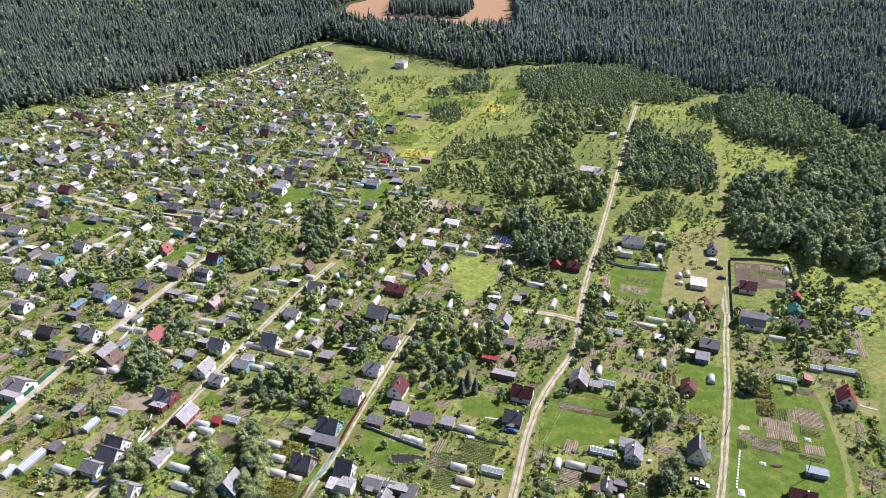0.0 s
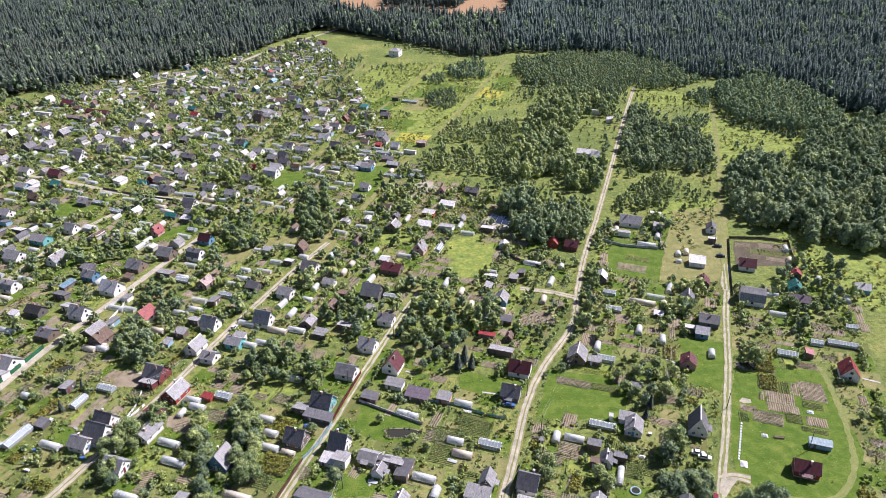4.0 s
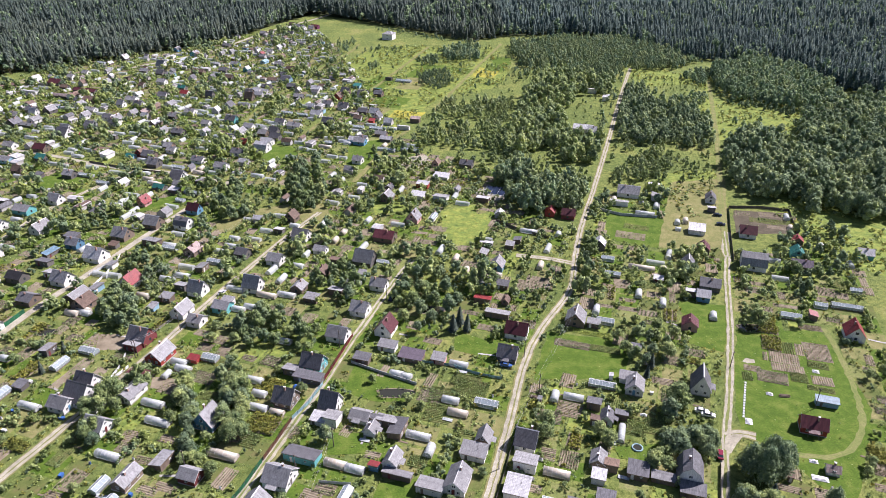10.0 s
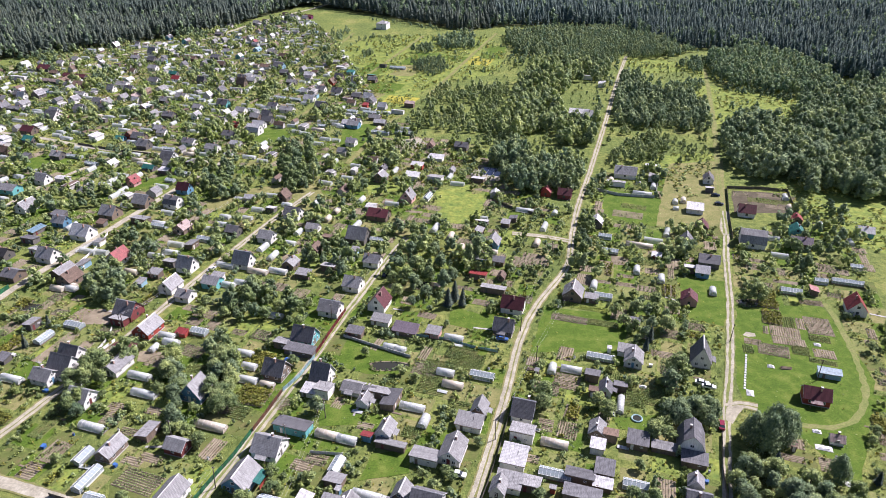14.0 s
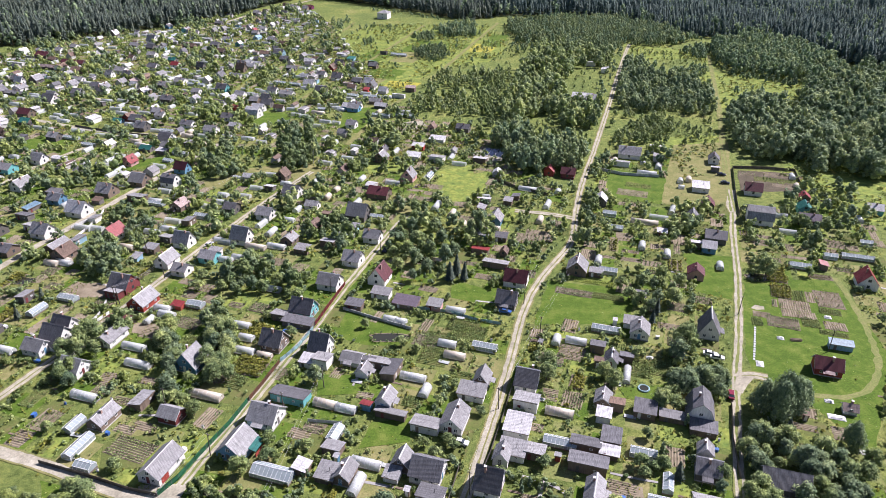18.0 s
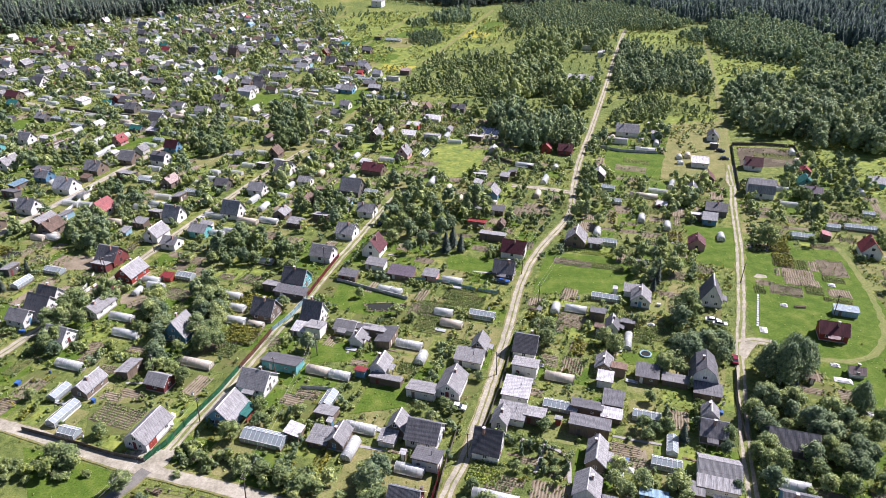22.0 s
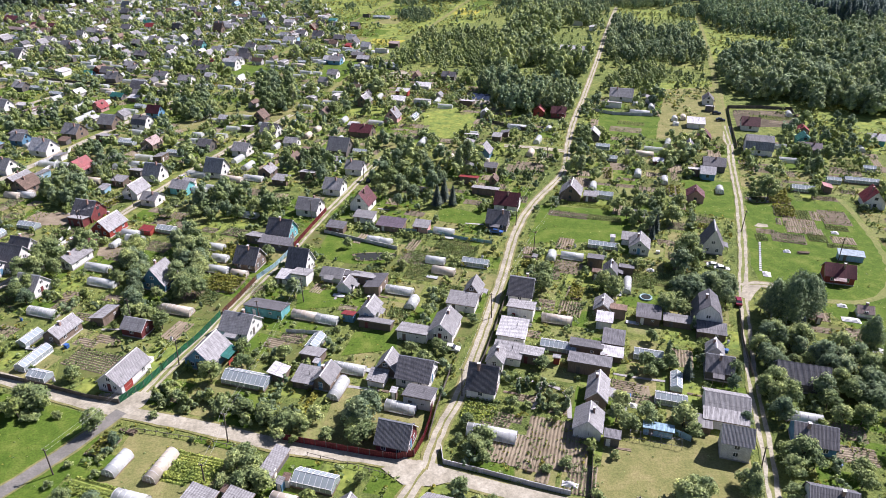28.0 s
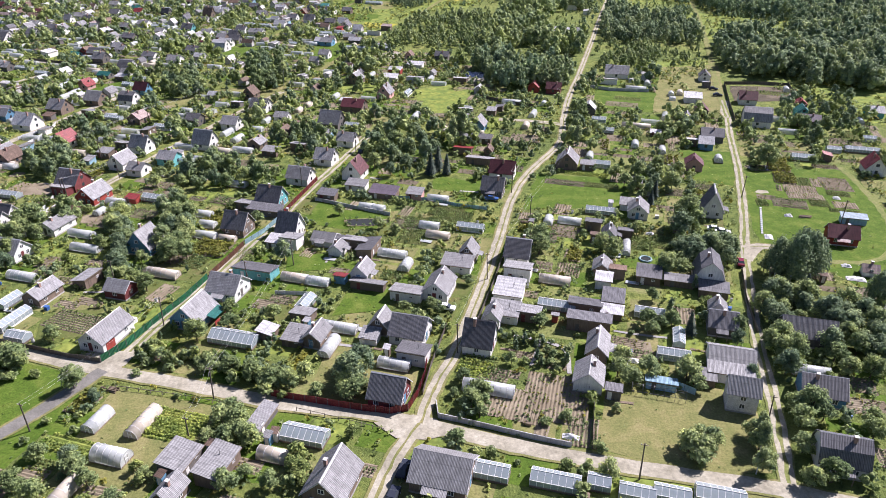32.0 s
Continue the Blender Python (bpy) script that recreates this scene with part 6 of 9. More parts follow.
bed(86.1, 97.2, 5, 8, "soil")
bed(-52.7, 187.6, 7.5, 9, "yellow")
bed(-51.1, 169.8, 9, 10, "yellow")
bed(-58.2, 165.4, 7.5, 7, "soil")
bed(-53.7, 162.1, 6, 6, "crop")
bed(-74.0, 135.7, 7, 12, "crop")
bed(-78.1, 143.1, 3, 6, "soil")
bed(-73.3, 144.0, 3, 7, "soil")
bed(-45.5, 100.0, 6, 9, "weed")
bed(-42.0, 100.5, 7, 11, "weed")
bed(-58.8, 95.8, 4, 10, "weed")
bed(-62.2, 89.5, 3, 5, "soil")
bed(-61.2, 91.3, 3, 4, "crop")
bed(-49.6, 85.0, 2, 6, "soil")
bed(-90.8, 164.3, 6, 6, "soil")
bed(-90.3, 159.8, 4, 6, "crop")
bed(-85.6, 187.7, 6, 8, "soil")
bed(-82.0, 181.9, 4.5, 8, "crop")
bed(-32.2, 140.3, 4, 6, "soil")
bed(-28.6, 142.5, 4, 6, "crop")
bed(-42.2, 166.0, 6, 6, "crop")
bed(-16.2, 155.3, 3, 5, "crop")
bed(38.9, 171.1, 6, 8, "crop")
bed(46.0, 174.2, 7.5, 8, "soil")
bed(29.1, 141.6, 3, 6, "soil")
bed(-7.9, 87.3, 3, 5, "crop")
bed(-27.0, 89.2, 3, 5, "soil")
bed(174.7, 251.2, 7.5, 8, "crop")
bed(166.5, 244.9, 7.5, 8, "crop")
bed(-102.7, 192.5, 7.5, 7, "soil")
bed(-96.8, 194.2, 6, 6, "crop")
bed(170.6, 313.2, 6, 14, "crop")
bed(71.9, 260.6, 6, 6, "crop")
bed(62.3, 257.7, 7.5, 7, "crop")
bed(48.5, 255.1, 9, 12, "crop")
bed(42.6, 252.2, 9, 9, "crop")
bed(28.6, 103.2, 12.5, 14, "soil", along="v")
bed(19.7, 102.2, 12.5, 9, "soil", along="v")
bed(127.7, 209.0, 6.7, 9.3, "yellow", along="v")
bed(132.5, 205.8, 3.9, 7.3, "crop", along="v")
bed(136.1, 204.8, 2.8, 7.3, "soil", along="v")
bed(141.9, 203.2, 11.4, 8.8, "soil")
bed(128.2, 199.8, 10.0, 6.7, "soil", along="v")
bed(126.9, 194.1, 10.8, 4.5, "soil", along="v")
bed(114.3, 194.4, 3.7, 5.5, "soil")
bed(110.9, 190.1, 3.6, 4.6, "crop", along="v")
bed(119.3, 189.3, 6.8, 10.0, "crop")
bed(128.4, 188.7, 5.4, 5.7, "crop")
bed(138.3, 195.4, 4.1, 6.9, "crop")
bed(135.5, 186.7, 6.9, 5.0, "soil", along="v")
bed(132.8, 182.5, 3.0, 8.5, "crop")
bed(122.0, 201.4, 1.7, 5.1, "crop", along="v")
bed(53.8, 210, 4.5, 13, "crop")
bed(65, 206.6, 4, 11, "crop")
bed(62.3, 216.7, 3, 14, "weed")
bed(180, 319, 5, 18, "soil")
bed(177, 312, 5, 18, "crop")
bed(176, 305, 4, 14, "soil")
bed(163, 322, 5, 8, "crop")

# ---- trees and shrubs ----
nrng = np.random.default_rng(5)


def cards(centres, normals, size, spread=0.5):
    """Leaf clumps: small bent quads (two triangles) at the centres."""
    n = len(centres)
    nm = normals * .8 + np.array((0, 0, .75)) + nrng.normal(0, spread, (n, 3))
    nm /= np.linalg.norm(nm, axis=1, keepdims=True) + 1e-9
    t = np.cross(nm, nrng.normal(0, 1, (n, 3)))
    t /= np.linalg.norm(t, axis=1, keepdims=True) + 1e-9
    b = np.cross(nm, t)
    s = size * nrng.uniform(.65, 1.35, (n, 1))
    k = nrng.uniform(.55, .9, (n, 1))
    v = np.stack([centres - t * s, centres - b * s * k + nm * s * .25, centres + t * s, centres + b * s * k], 1).reshape(-1, 3)
    i = np.arange(n)[:, None] * 4
    return v, np.concatenate([i + (0, 1, 2), i + (0, 2, 3)])


def ball(radius, centre, jitter, rings=5, seg=8):
    """A lumpy closed ball of triangles."""
    v = [(0, 0, -1)]
    for r in range(1, rings):
        a = math.pi * r / rings
        v += [(math.sin(a) * math.cos(2 * math.pi * s / seg), math.sin(a) * math.sin(2 * math.pi * s / seg), -math.cos(a)) for s in range(seg)]
    v = np.array(v + [(0, 0, 1)])
    f = [(0, 1 + (s + 1) % seg, 1 + s) for s in range(seg)]
    for r in range(rings - 2):
        o = 1 + r * seg
        for s in range(seg):
            a, b = o + s, o + (s + 1) % seg
            f += [(a, b, b + seg), (a, b + seg, a + seg)]
    o, top = 1 + (rings - 2) * seg, len(v) - 1
    f += [(o + s, o + (s + 1) % seg, top) for s in range(seg)]
    v = v * (1 + nrng.uniform(-jitter, jitter, (len(v), 1)))
    return v * np.array(radius) + np.array(centre), np.array(f)


def stack(pieces):
    vs, fs, n = [], [], 0
    for v, f in pieces:
        vs.append(v)
        fs.append(f + n)
        n += len(v)
    return np.concatenate(vs), np.concatenate(fs)


def leafy(height, radius, low, lumps, n, size, top=0.5, core=.72, fine=(3, 5)):
    """A crown of several lumps, each clad in leaf clumps; low: where it begins."""
    pieces, span = [], height - low
    rad = []
    for i in range(lumps):
        u = (i + .5) / lumps
        z = low + span * (.22 + .6 * u)
        reach = radius * (1 - .75 * abs(u - .38) ** 1.4 / .6) * .62
        a = i * 2.4 + nrng.uniform(-.7, .9)
        c = np.array((math.cos(a) * reach, math.sin(a) * reach, z + nrng.uniform(-.05, .05) * span))
        r = radius * nrng.uniform(.32, .64) * (1 - .25 * u)
        rad.append((c, np.array((r, r, r * nrng.uniform(.75, 1.1) * max(.6, span / radius / 2.4)))))
    rad.append((np.array((0, 0, low + span * .8)), np.array((radius * top, radius * top, span * .22))))
    per = max(4, n // len(rad))
    for c, r in rad:
        if fine:
            pieces.append(ball(r * core, c, .22, *fine))
        d = nrng.normal(0, 1, (per, 3))
        d[:, 2] += .25
        d /= np.linalg.norm(d, axis=1, keepdims=True)
        pieces.append(cards(c + d * r * nrng.uniform(.82, 1.18, (per, 1)), d, size))
    return stack(pieces)


def lump(radius, centre, jitter, shell, size, core):
    """A rounded mass of foliage: a closed uneven core, set with leaf clumps that lie against it."""
    c, r = np.array(centre), np.array(radius)
    d = nrng.normal(0, 1, (shell, 3))
    d[:, 2] = np.abs(d[:, 2]) * 1.1 - .35
    d /= np.linalg.norm(d, axis=1, keepdims=True)
    v, f = cards(c + d * r * nrng.uniform(.84, 1.22, (shell, 1)), d * 1.6 - np.array((0, 0, .40)), size, .45)
    return stack([ball(r * .86, c, jitter, *core), (v, f)])


def dome(height, radius, lumps, shell, size, low=.0, slim=1.0, core=(3, 6)):
    """A broad crown down to the ground: a ring of lumps below, fewer and smaller ones towards the top."""
    pieces = []
    for i in range(lumps):
        u = (i + .5) / lumps
        a = i * 2.4 + nrng.uniform(-.5, .5)
        out = radius * .58 * math.sqrt(max(0.0, 1 - u ** 1.6))
        r = radius * nrng.uniform(.36, .66) * (1 - .38 * u)
        z = height * (low + (1 - low) * (.24 + .60 * u)) + nrng.uniform(-.04, .04) * height
        pieces.append(lump((r, r, min(r * 1.25 * slim, height * .34)), (math.cos(a) * out, math.sin(a) * out, z), .22, shell, size, core))
    return stack(pieces)


def weeping(height, radius, low, strands, beads, size):
    """A tall crown of hanging strands over an inner mass, as old birches and willows have."""
    a, u = nrng.uniform(0, 6.283, strands), np.sqrt(nrng.uniform(0, 1, strands))
    r = radius * u * nrng.uniform(.85, 1.1, strands)
    top = low + (height - low) * (1 - .55 * u ** 2.2) * nrng.uniform(.86, 1.0, strands)
    drop = (top - low) * nrng.uniform(.35, .8, strands)
    k = np.linspace(0, 1, beads)[None, :]
    x = (r[:, None] * (1 + .08 * k)) * np.cos(a)[:, None]
    y = (r[:, None] * (1 + .08 * k)) * np.sin(a)[:, None]
    c = np.stack([x, y, top[:, None] - drop[:, None] * k], 2).reshape(-1, 3) + nrng.normal(0, .12, (strands * beads, 3))
    d = np.stack([np.cos(a), np.sin(a), np.full(strands, -.35)], 1).repeat(beads, 0)
    pieces = [cards(c, d, size, .45)]
    for i in range(9):
        w, q = i * 2.4, (i + .5) / 9
        out = radius * .42 * math.sqrt(1 - q)
        pieces.append(ball((radius * .38, radius * .38, (height - low) * .22), (math.cos(w) * out, math.sin(w) * out, low + (height - low) * (.22 + .55 * q)), .22, 4, 7))
    return stack(pieces)


def spruce(height, radius, tiers, spokes, low=.08):
    """A conifer: ragged drooping skirts, each narrower than the one below."""
    pieces = []
    for i in range(tiers):
        u = i / tiers
        z0, z1 = height * (low + (1 - low) * u), height * min(1.0, low + (1 - low) * (u + 1.75 / tiers))
        r = radius * (1 - u) ** .85 + .12
        a0 = nrng.uniform(0, 6)
        ring = []
        for s in range(2 * spokes):
            a = a0 + math.pi * s / spokes
            q = r * (nrng.uniform(.85, 1.2) if s % 2 == 0 else nrng.uniform(.5, .7))
            ring.append((q * math.cos(a), q * math.sin(a), z0 + (0 if s % 2 == 0 else .07 * height / tiers) + nrng.uniform(-.1, .1)))
        v = np.array(ring + [(0, 0, z1)])
        k = 2 * spokes
        pieces.append((v, np.array([(s, (s + 1) % k, k) for s in range(k)])))
    return stack(pieces)


def mesh_of(v, f, material, smooth=False):
    me = bpy.data.meshes.new("foliage")
    me.vertices.add(len(v))
    me.vertices.foreach_set("co", np.asarray(v, np.float32).ravel())
    me.loops.add(len(f) * 3)
    me.loops.foreach_set("vertex_index", np.asarray(f, np.int32).ravel())
    me.polygons.add(len(f))
    me.polygons.foreach_set("loop_start", np.arange(0, len(f) * 3, 3, dtype=np.int32))
    me.polygons.foreach_set("loop_total", np.full(len(f), 3, np.int32))
    if smooth:
        me.polygons.foreach_set("use_smooth", np.ones(len(f), bool))
    me.materials.append(material)
    me.update(calc_edges=True)
    return me


def mass(name, templates, spots, material, label, category, smooth=False):
    """Many plants in one mesh: spots of (x, y, z, size, height factor)."""
    vs, fs, n = [], [], 0
    for i, (x, y, z, s, k) in enumerate(spots):
        v, f = templates[int(nrng.integers(len(templates)))]
        a = nrng.uniform(0, 6.28)
        c, d = math.cos(a) * s, math.sin(a) * s
        w = np.empty_like(v)
        w[:, 0], w[:, 1], w[:, 2] = v[:, 0] * c - v[:, 1] * d + x, v[:, 0] * d + v[:, 1] * c + y, v[:, 2] * s * k + z
        vs.append(w)
        fs.append(f + n)
        n += len(v)
    return tagged(new(name, mesh_of(np.concatenate(vs), np.concatenate(fs), material, smooth)), label, category, kind="stuff")


def scatter(poly, spacing, jitter=.42, keep=1.0):
    xs, ys = [p[0] for p in poly], [p[1] for p in poly]
    out, y, row = [], min(ys), 0
    while y < max(ys):
        x = min(xs) + (row % 2) * spacing / 2
        while x < max(xs):
            q, r = x + rng.uniform(-jitter, jitter) * spacing, y + rng.uniform(-jitter, jitter) * spacing
            if rng.random() < keep and inside(q, r, poly):
                out.append((q, r))
            x += spacing
        y += spacing * .87
        row += 1
    return out


def trunk_of(height, r, material, limbs=4, spread=1.2, top=.8):
    pieces = [bar((0, 0, -.2), (.06 * height * rng.uniform(-1, 1), .06 * height * rng.uniform(-1, 1), height * top), r, 7, r * .35)]
    for i in range(limbs):
        a, z = i * 2.4, height * (.3 + .35 * i / max(1, limbs))
        pieces.append(bar((0, 0, z), (math.cos(a) * spread, math.sin(a) * spread, z + height * .22), r * .5, 5, r * .15))
    return shape(*joined(pieces), material)


def tree_kind(name, label, category, trunk, crown, group):
    ob = tagged(new(name), label, category, group)
    part("trunk", trunk, ob)
    part("crown", crown, ob)
    return ob


kinds = {"fruit": [], "round": [], "dark": [], "bright": [], "spruce": [], "bush": [], "birch": [], "thuja": [], "willow": []}
for i in range(5):
    h = 4.2
    kinds["fruit"].append(tree_kind("fruit_tree", "leafy green apple tree with a low spreading crown", "tree", trunk_of(h, .13, BARK, 5, 1.2), mesh_of(*leafy(h, 2.2, .8, 8, 640, .21, fine=(4, 6)), LEAF, True), "garden trees"))
for i in range(4):
    h = 7.5
    kinds["round"].append(tree_kind("broadleaf_tree", "tall leafy garden tree with a rounded uneven crown", "tree", trunk_of(h, .2, BARK, 5, 1.6), mesh_of(*leafy(h, 3.1, 1.2, 11, 1050, .26, fine=(4, 6)), LEAF, True), "garden trees"))
for i in range(3):
    h = 6.5
    kinds["dark"].append(tree_kind("broadleaf_tree", "dense dark green garden tree", "tree", trunk_of(h, .18, BARK, 4, 1.3), mesh_of(*leafy(h, 2.7, .8, 10, 950, .25, fine=(4, 6)), LEAF_DARK, True), "garden trees"))
for i in range(3):
    h = 3.2
    kinds["bright"].append(tree_kind("young_tree", "small bright yellow-green young tree", "tree", trunk_of(h, .09, BARK, 3, .7), mesh_of(*leafy(h, 1.5, .5, 6, 420, .20, fine=(4, 6)), LEAF_LIGHT), "garden trees"))
for i in range(3):
    h = 9.0
    kinds["birch"].append(tree_kind("birch_tree", "slender birch with a light drooping crown", "tree", trunk_of(h, .16, CAP, 4, .9, .9), mesh_of(*leafy(h, 2.0, 1.6, 12, 900, .25, .4, fine=(4, 6)), LEAF_BIRCH), "birches"))
for i in range(2):
    h = 7.0
    kinds["spruce"].append(tree_kind("spruce_tree", "dark green conical garden spruce", "tree", trunk_of(h, .14, BARK, 0, 0, .85), mesh_of(*spruce(h, 1.7, 11, 9, .06), NEEDLE), "conifers"))
for i in range(2):
    h = 3.0
    kinds["thuja"].append(tree_kind("thuja", "narrow dark green columnar thuja", "shrub", trunk_of(h, .08, BARK, 0, 0, .8), mesh_of(*leafy(h, .55, .1, 6, 220, .18, .5), LEAF_DARK), "columnar evergreens"))
for i in range(3):
    h = 1.5
    kinds["bush"].append(tree_kind("shrub", "low leafy green currant bush", "shrub", trunk_of(h, .05, BARK, 3, .4), mesh_of(*leafy(h, 1.0, .05, 5, 240, .17), LEAF), "garden shrubs"))
for i in range(3):
    h = 13.0
    kinds["willow"].append(tree_kind("birch_tree", "tall old birch with a dense hanging crown", "tree", trunk_of(h, .24, CAP, 5, 1.6, .85), mesh_of(*weeping(h, 3.6, .9, 330, 7, .27), LEAF_DARK, True), "birches"))
originals = [o for ks in kinds.values() for o in ks]
planted = []


def plant(kind, x, y, size=1.0):
    """Plants one of a kind; size is relative to its usual height."""
    ob = kinds[kind][rng.randrange(len(kinds[kind]))]
    m = pose(x, y, 0, rng.uniform(-3, 3), rng.uniform(-3, 3), rng.uniform(0, 360)) @ Matrix.Diagonal((size * rng.uniform(.9, 1.1), size * rng.uniform(.9, 1.1), size, 1))
    o = copy_thing(ob, m)
    planted.append((x, y, 1.6 * size))
    return o

# ---- trees that stand out ----
plant("round", -64.4, 111.8, .75)
plant("dark", -58.9, 107.5, .5)
plant("bright", -78.3, 118.4, 1.0)
plant("bright", -80.9, 119.7, .9)
plant("bush", -73.9, 116.4, 1)
plant("bush", -65.5, 101.9, 1)
plant("bush", -67.2, 97.0, 1)
plant("fruit", -62.9, 93.0, .8)
plant("round", -44.5, 126.5, .75)
plant("fruit", -39.4, 116.2, 1)
plant("fruit", -34.7, 114.3, 1.05)
plant("fruit", -30.0, 112.6, 1.1)
plant("fruit", -26.1, 110.1, 1.1)
plant("round", -22.7, 109.2, .6)
plant("fruit", -19.9, 112.5, .9)
plant("fruit", -17.1, 106.5, .8)
plant("fruit", -26.8, 107.4, .7)
plant("bright", -23.5, 105.9, .7)
plant("fruit", -49.9, 119.7, .8)
plant("bush", -47.4, 116.4, 1.2)
plant("bush", -52.0, 118.7, 1.1)
plant("bush", -53.7, 115.2, 1)
plant("round", -9.6, 111.2, .65)
plant("fruit", -11.7, 105.7, 1)
plant("fruit", -8.6, 107.4, .9)
plant("fruit", -30.4, 98.7, 1.1)
plant("fruit", -31.6, 94.7, 1)
plant("bush", -27.9, 95.0, 1.2)
plant("fruit", -32.2, 102.4, .9)
plant("bright", -18.8, 90.0, 1.2)
plant("bright", -19.5, 87.7, 1)
plant("fruit", -29.8, 84.2, 1)
plant("fruit", -22.6, 83.9, .9)
plant("bright", -45.3, 89.0, .8)
plant("fruit", -52.4, 86.4, .9)
plant("bush", -59.5, 99.3, 1)
plant("fruit", -63.8, 86.3, 1)
plant("fruit", -59.6, 83.7, 1)
plant("round", -59.0, 168.0, .85)
plant("round", -60.1, 177.7, .85)
plant("fruit", -66.2, 185.4, 1.1)
plant("dark", -72.2, 163.3, .75)
plant("fruit", -80.1, 171.4, 1)
plant("fruit", -95.7, 186.8, 1.2)
plant("round", -105.4, 182.6, .8)
plant("round", -99.4, 176.6, .75)
plant("round", -101.5, 167.1, .8)
plant("fruit", -75.4, 128.7, .9)
plant("round", -121.4, 237.1, .9)
plant("dark", -122.7, 231.0, .8)
plant("fruit", -66.9, 217.6, 1.2)
plant("fruit", -70.3, 213.4, 1.1)
plant("fruit", -78.7, 214.4, 1)
plant("round", 3.6, 236.7, .95)
plant("round", -1.4, 245.1, 1)
plant("dark", 8.0, 248.4, .95)
plant("round", -5.4, 237.3, .95)
plant("round", -8.8, 225.9, .8)
plant("round", -10.5, 236.1, .75)
plant("dark", 2.0, 226.3, .8)
plant("dark", -3.4, 218.7, .8)
plant("birch", 23.2, 253.8, 1.35)
plant("birch", 20.4, 250.6, 1.1)
plant("spruce", 12.9, 223.2, 1.3)
plant("spruce", 10.2, 218.9, 1.2)
plant("spruce", 15.5, 219.5, 1.1)
plant("dark", 6.3, 260.4, .9)
plant("dark", 12.7, 238.0, .9)
plant("thuja", -0.6, 222.9, 1)
plant("thuja", 1.3, 220.2, 1)
plant("thuja", 3.2, 223.1, .9)
plant("thuja", 6.0, 219.9, 1)
plant("birch", 66.1, 245.4, .9)
plant("round", 75.4, 289.0, .7)
plant("round", 80.4, 173.3, 1.35)
plant("dark", 77.6, 169.7, 1.2)
plant("dark", 75.8, 155.9, 1.1)
plant("dark", 80.2, 157.5, 1.1)
plant("dark", 84.8, 158.5, 1)
plant("dark", 73.7, 154.4, 1)
plant("dark", 83.3, 152.0, .8)
plant("spruce", 78.8, 195.5, .9)
plant("spruce", 75.6, 189.9, .8)
plant("willow", 95, 142.8, 1.1)
plant("willow", 92.7, 145.6, 0.9)
plant("willow", 99.5, 144.3, 1.05)
plant("willow", 104, 147.7, 0.8)
plant("willow", 98.9, 147.8, 1)
plant("willow", 109.3, 130.9, 0.75)
plant("round", 127.0, 219.9, 1.15)
plant("round", 127.6, 226.4, .9)
plant("round", 65.6, 148.1, .85)
plant("round", 54.7, 157.3, .85)
plant("thuja", 59.9, 129.4, 1.7)
plant("thuja", 70.1, 140.8, 1.4)
plant("thuja", 93.8, 134.2, 1.9)
plant("thuja", 94.9, 132.3, 1.6)
plant("spruce", 62.0, 122.2, .9)
plant("round", 72.1, 122.0, .65)
plant("round", 81.4, 129.7, .8)
plant("dark", 83.0, 124.4, .8)
plant("round", 87.0, 135.3, .85)
plant("dark", 91.4, 133.5, .8)
plant("spruce", 94.8, 135.6, 1)
plant("round", 76.2, 115.9, .75)
plant("fruit", 80.3, 119.5, 1.1)
plant("dark", 96.1, 120.9, .9)
plant("round", 93.7, 112.8, .75)
plant("fruit", 87.7, 110.6, 1.2)
plant("round", 92.0, 105.3, .75)
plant("fruit", 88.0, 106.2, 1.1)
plant("round", 74.4, 95.5, .85)
plant("fruit", 72.0, 95.6, 1)
plant("fruit", 68.1, 86.4, 1)
plant("fruit", 69.0, 79.4, 1.2)
plant("fruit", 65.5, 78.8, 1)
plant("birch", 61.0, 87.2, .75)
plant("birch", 57.8, 82.0, .7)
plant("fruit", 61.1, 90.5, .9)
plant("fruit", 48.5, 87.8, 1.1)
plant("fruit", 50.3, 86.6, 1.1)
plant("bright", 48.9, 83.6, .5)
plant("bush", 39.0, 98.8, 1.2)
plant("fruit", 42.1, 109.0, 1.1)
plant("fruit", 48.3, 108.7, 1.1)
plant("fruit", 43.7, 106.5, 1.0)
plant("fruit", 55.4, 107.0, 1.2)
plant("fruit", 14.0, 103.8, 1.1)
plant("bush", 9.2, 104.9, 1.3)
plant("fruit", 11.2, 109.1, .8)
plant("bush", 25.0, 96.1, 1.2)
plant("bush", 29.1, 97.3, 1.3)
plant("bush", 33.2, 89.1, 1.3)
plant("bush", 14.3, 88.9, 1.3)
plant("bush", 11.4, 89.1, 1.2)
plant("bush", 26.7, 85.6, 1.2)
plant("bush", 29.9, 84.6, 1.3)
plant("fruit", 33.1, 82.9, .9)
plant("bush", 27.9, 113.9, 1)
plant("bush", 30.6, 112.7, 1)
plant("thuja", 32.5, 113.1, 1.2)
plant("bush", 24.6, 122.0, 1)
plant("dark", 67.9, 106.1, .6)
plant("fruit", 21.5, 114.2, .7)
plant("round", -18.3, 189.4, .5)
plant("fruit", -6.5, 179.0, .9)
plant("fruit", -1.8, 175.9, .7)
plant("fruit", -41.3, 184.4, 1)
plant("fruit", -42.6, 207.6, 1)
plant("round", -51.0, 215.4, .8)
plant("round", -55.7, 211.8, .7)
plant("round", -48.1, 360.0, 1)
plant("round", -91.0, 327.5, 1.1)
plant("round", -100.1, 328.0, 1.1)
plant("round", -62.4, 334.9, 1.2)
plant("birch", -55.0, 339.9, 1.3)
plant("round", -34.0, 327.2, .9)
plant("round", 28.6, 254.1, .8)
plant("round", 9.1, 205.9, .4)
